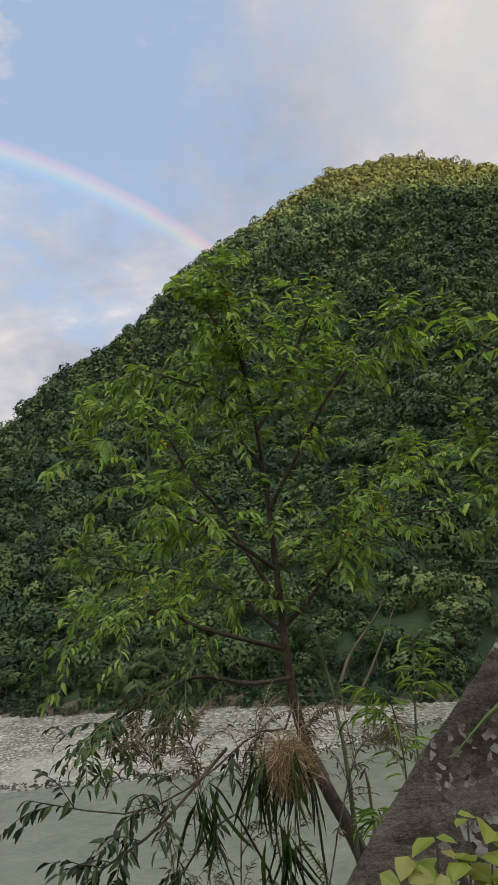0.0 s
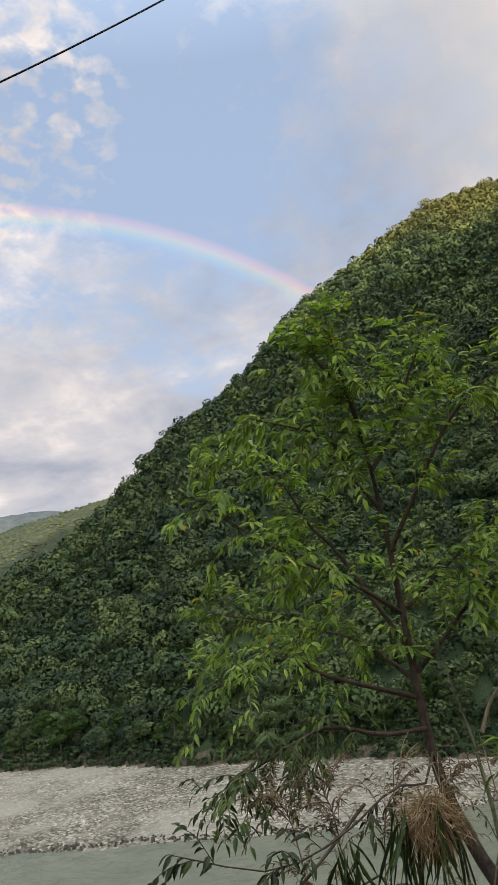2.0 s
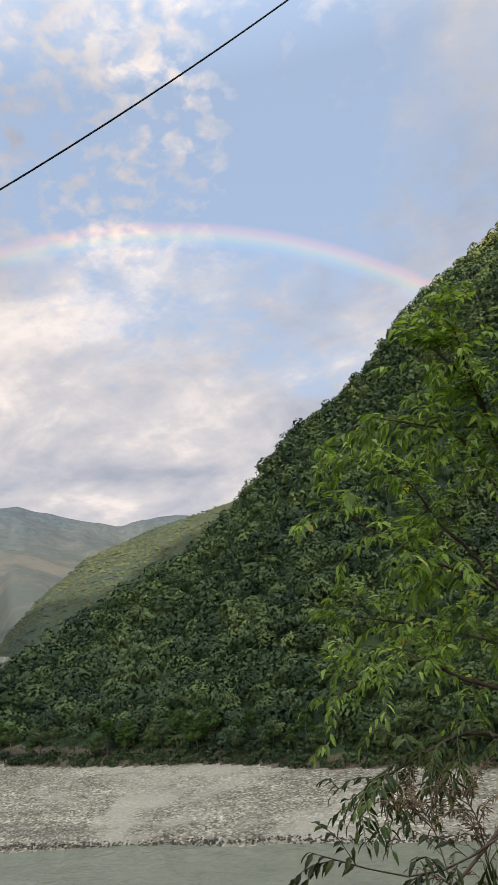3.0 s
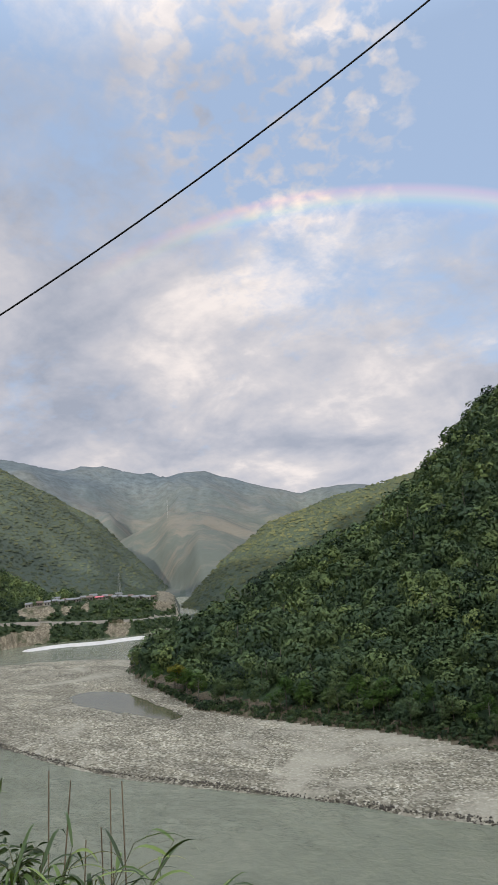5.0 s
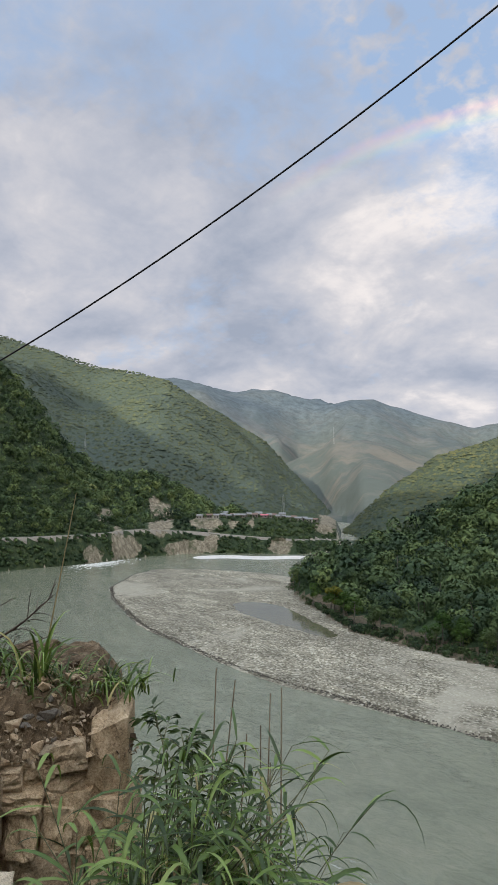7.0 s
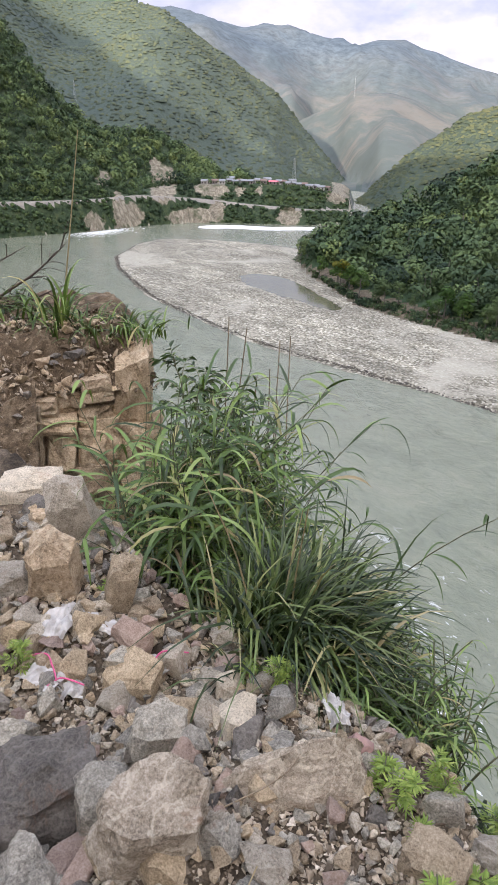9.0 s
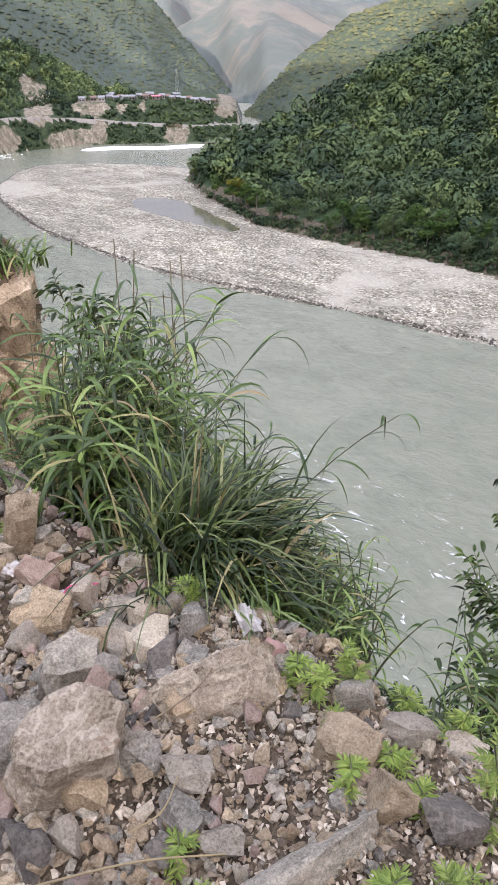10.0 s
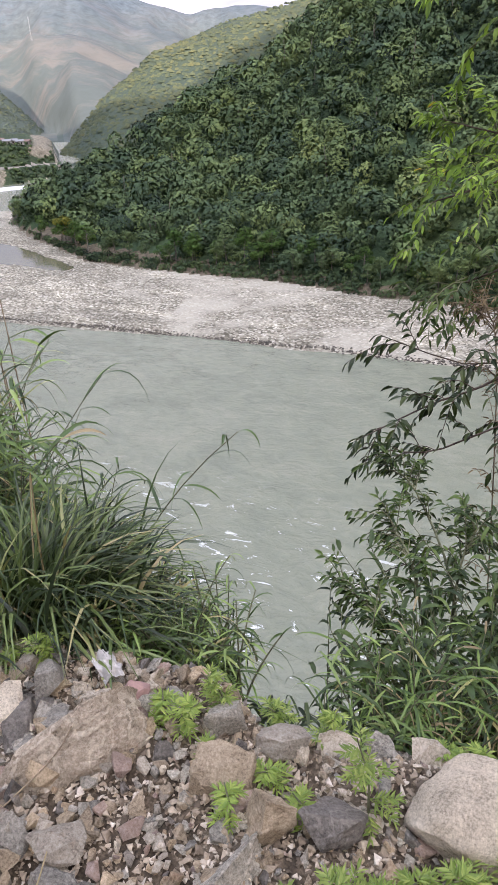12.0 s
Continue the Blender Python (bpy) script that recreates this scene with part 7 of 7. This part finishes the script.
    for k in range(260):
        if k < 170:
            a, b = rng.uniform(0.0, 1.7), rng.uniform(-0.02, 0.4)
            q = corner - right * a + back * (b * 1.2 - 0.03) + np.array((0, 0, float(cap_z(a, b))))
        else:
            q = lie(rng.uniform(0.70, 1.6), rng.uniform(0, 0.95))
        size = rng.uniform(0.018, 0.042) * (1.8 if k % 9 == 0 else 1)
        st = part("stone", shapes[k % 12], None, root)
        st.location, st.scale = Vector(q) - root.location + Vector((0, 0, size * 0.2)), (size, size, size)
        st.rotation_euler = rng.uniform(-0.6, 0.6, 3) + (0, 0, rng.uniform(0, 6))


outcrop()


def pile():
    """Broken blocks that step down from the outcrop to the rubble."""
    rng = np.random.default_rng(421)
    spots = [(-2.52, 0.66, 0.02, (0.145, 0.10, 0.085), M_ROCK_PALE), (-2.20, 0.66, 0.06, (0.085, 0.08, 0.125), M_ROCK_PALE), (-1.92, 0.47, 0.06, (0.085, 0.075, 0.125), M_OUTCROP), (-1.76, 0.61, 0.03, (0.05, 0.05, 0.11), M_ROCK_TAN),
             (-2.05, 0.36, 0.02, (0.085, 0.06, 0.05), M_ROCK_PALE), (-2.30, 0.40, 0.02, (0.10, 0.07, 0.06), M_ROCK_TAN), (-1.98, 0.24, 0.01, (0.07, 0.05, 0.045), M_ROCK_PINK), (-2.62, 0.45, 0.03, (0.10, 0.08, 0.06), M_OUTCROP), (-2.34, 0.62, 0.0, (0.07, 0.05, 0.06), M_OUTCROP), (-2.05, 0.56, 0.0, (0.06, 0.05, 0.06), M_ROCK_TAN), (-1.80, 0.34, 0.0, (0.06, 0.05, 0.04), M_ROCK_PALE)]
    for i, (x, y, lift, dims, mat) in enumerate(spots):
        me = rock_mesh("block", rng, 12, dims, mat, 4, 0.05, corners=np.array(BLOCK) * (1 - rng.uniform(0, 0.2, (11, 3))))
        ob = tagged(new("block", me), {M_ROCK_PALE: "pale angular block below the outcrop", M_OUTCROP: "tan sandstone block below the outcrop", M_ROCK_TAN: "rough tan block at the foot of the outcrop", M_ROCK_PINK: "pinkish flat block at the foot of the outcrop"}[mat], "rock", "blocks below the outcrop")
        ob.matrix_basis = pose(x, y, -1.62 + lift + dims[2] * 0.6, rng.uniform(-14, 14), rng.uniform(-14, 14), 72 + rng.uniform(-25, 25))


pile()


# ---- litter and sticks ----
def crumple(name, label, x, y, w, d, mat, seed, lift=0.02, turn=0.0, stripe=None):
    rng = np.random.default_rng(seed)
    root = thing(name, label, "litter", "litter on the rubble")
    bm = bmesh.new()
    bmesh.ops.create_grid(bm, x_segments=14, y_segments=10, size=0.5)
    for v in bm.verts:
        k = noise.fractal(Vector((v.co.x * 3 + seed, v.co.y * 3, 0)), 0.9, 2.0, 4)
        v.co = Vector((v.co.x * w * (1 + 0.2 * k), v.co.y * d * (1 + 0.25 * k), k * 0.022 + lift - 0.05 * (v.co.x ** 2 + v.co.y ** 2)))
    back = bmesh.ops.solidify(bm, geom=bm.faces[:], thickness=0.0015)
    part("sheet", bm, mat, root, smooth=False)
    if stripe:
        line = [(-w * 0.5, -d * 0.1, lift + 0.012), (-w * 0.15, d * 0.25, lift + 0.018), (w * 0.2, d * 0.05, lift + 0.016), (w * 0.55, -d * 0.25, lift + 0.010)]
        part("ribbon", mesh_from("ribbon", *tube(smooth_line(line, 20), 0.0024, 5), stripe), None, root, "bright pink tie ribbon")
    root.matrix_basis = pose(*near_ground(x, y), 0, 0, turn)


M_BAG = plain_material("white_plastic", (0.50, 0.48, 0.45), 0.5, wear=0.6)
M_PINK = plain_material("pink_plastic", (0.60, 0.10, 0.22), 0.5, wear=0.4)
M_MAGENTA = plain_material("magenta_wrapper", (0.62, 0.14, 0.50), 0.35)
M_BLUE = plain_material("blue_wrapper", (0.04, 0.08, 0.45), 0.35)
M_RED = plain_material("faded_red_paint", (0.36, 0.23, 0.20), 0.85, wear=0.8)
crumple("plastic_bag", "torn white plastic bag with pink ties on the rubble", -1.66, 0.31, 0.13, 0.10, M_BAG, 501, 0.03, 20, M_PINK)
crumple("plastic_bag", "crumpled white plastic scrap with a pink tie", -1.58, 0.33, 0.09, 0.05, M_BAG, 502, 0.03, 60, M_PINK)
crumple("plastic_sheet", "dirty white plastic sheet among the stones", -1.78, 0.42, 0.16, 0.09, M_BAG, 503, 0.03, 120)
crumple("plastic_sheet", "shredded white plastic strip among the stones", -1.72, 0.50, 0.12, 0.06, M_BAG, 504, 0.03, 30)
crumple("wrapper", "magenta wrapper between the stones", -0.93, 0.03, 0.055, 0.04, M_MAGENTA, 505, 0.03, 10)
crumple("wrapper", "blue wrapper between the stones", -0.89, 0.02, 0.03, 0.03, M_BLUE, 506, 0.025, 50)
crumple("wrapper", "crumpled white and blue wrapper at the shelf edge", -1.04, 0.78, 0.09, 0.05, M_BAG, 507, 0.05, 150)
crumple("wrapper", "torn bag with a pink patch at the top of the slope", -1.50, 0.60, 0.10, 0.06, M_BAG, 508, 0.05, 80, M_PINK)


def sticks():
    for label, line, rad, mat in (
            ("curved brown branch lying on the stones", [(-1.05, -0.08, -1.54), (-0.90, 0.06, -1.55), (-0.80, 0.16, -1.55), (-0.70, 0.22, -1.57), (-0.66, 0.30, -1.58)], 0.0035, M_BARK),
            ("thin dry stem lying across the rubble", [(-0.92, 0.06, -1.55), (-0.80, 0.22, -1.54), (-0.70, 0.34, -1.56)], 0.0025, M_STRAW),
            ("split pale dry cane on the stones", [(-0.85, 0.25, -1.55), (-0.83, 0.31, -1.54), (-0.86, 0.38, -1.545)], 0.0022, M_STRAW),
            ("short broken stake standing in the gravel", [(-0.33, 0.43, -1.64), (-0.345, 0.455, -1.58), (-0.36, 0.48, -1.525)], 0.009, M_TWIG),
            ("bent dry stem leaning on the pale rock", [(-1.02, 0.40, -1.58), (-0.95, 0.52, -1.50), (-0.96, 0.62, -1.46)], 0.002, M_TWIG)):
        me = mesh_from("stick", *tube(smooth_line(line, 24), np.linspace(rad, rad * 0.6, 24), 7), mat, None, True)
        tagged(new("stick", me), label, "stick", "dry sticks")


sticks()
red = rock_mesh("rock", np.random.default_rng(511), 14, (0.038, 0.03, 0.025), M_RED, 2, 0.06)
tagged(new("rock", red), "rock daubed with faded red paint", "rock").matrix_basis = pose(near_ground(-0.93, 0.74)[0], 0.74, near_ground(-0.93, 0.74)[2] + 0.03, 20, 10, 40)
rubble()
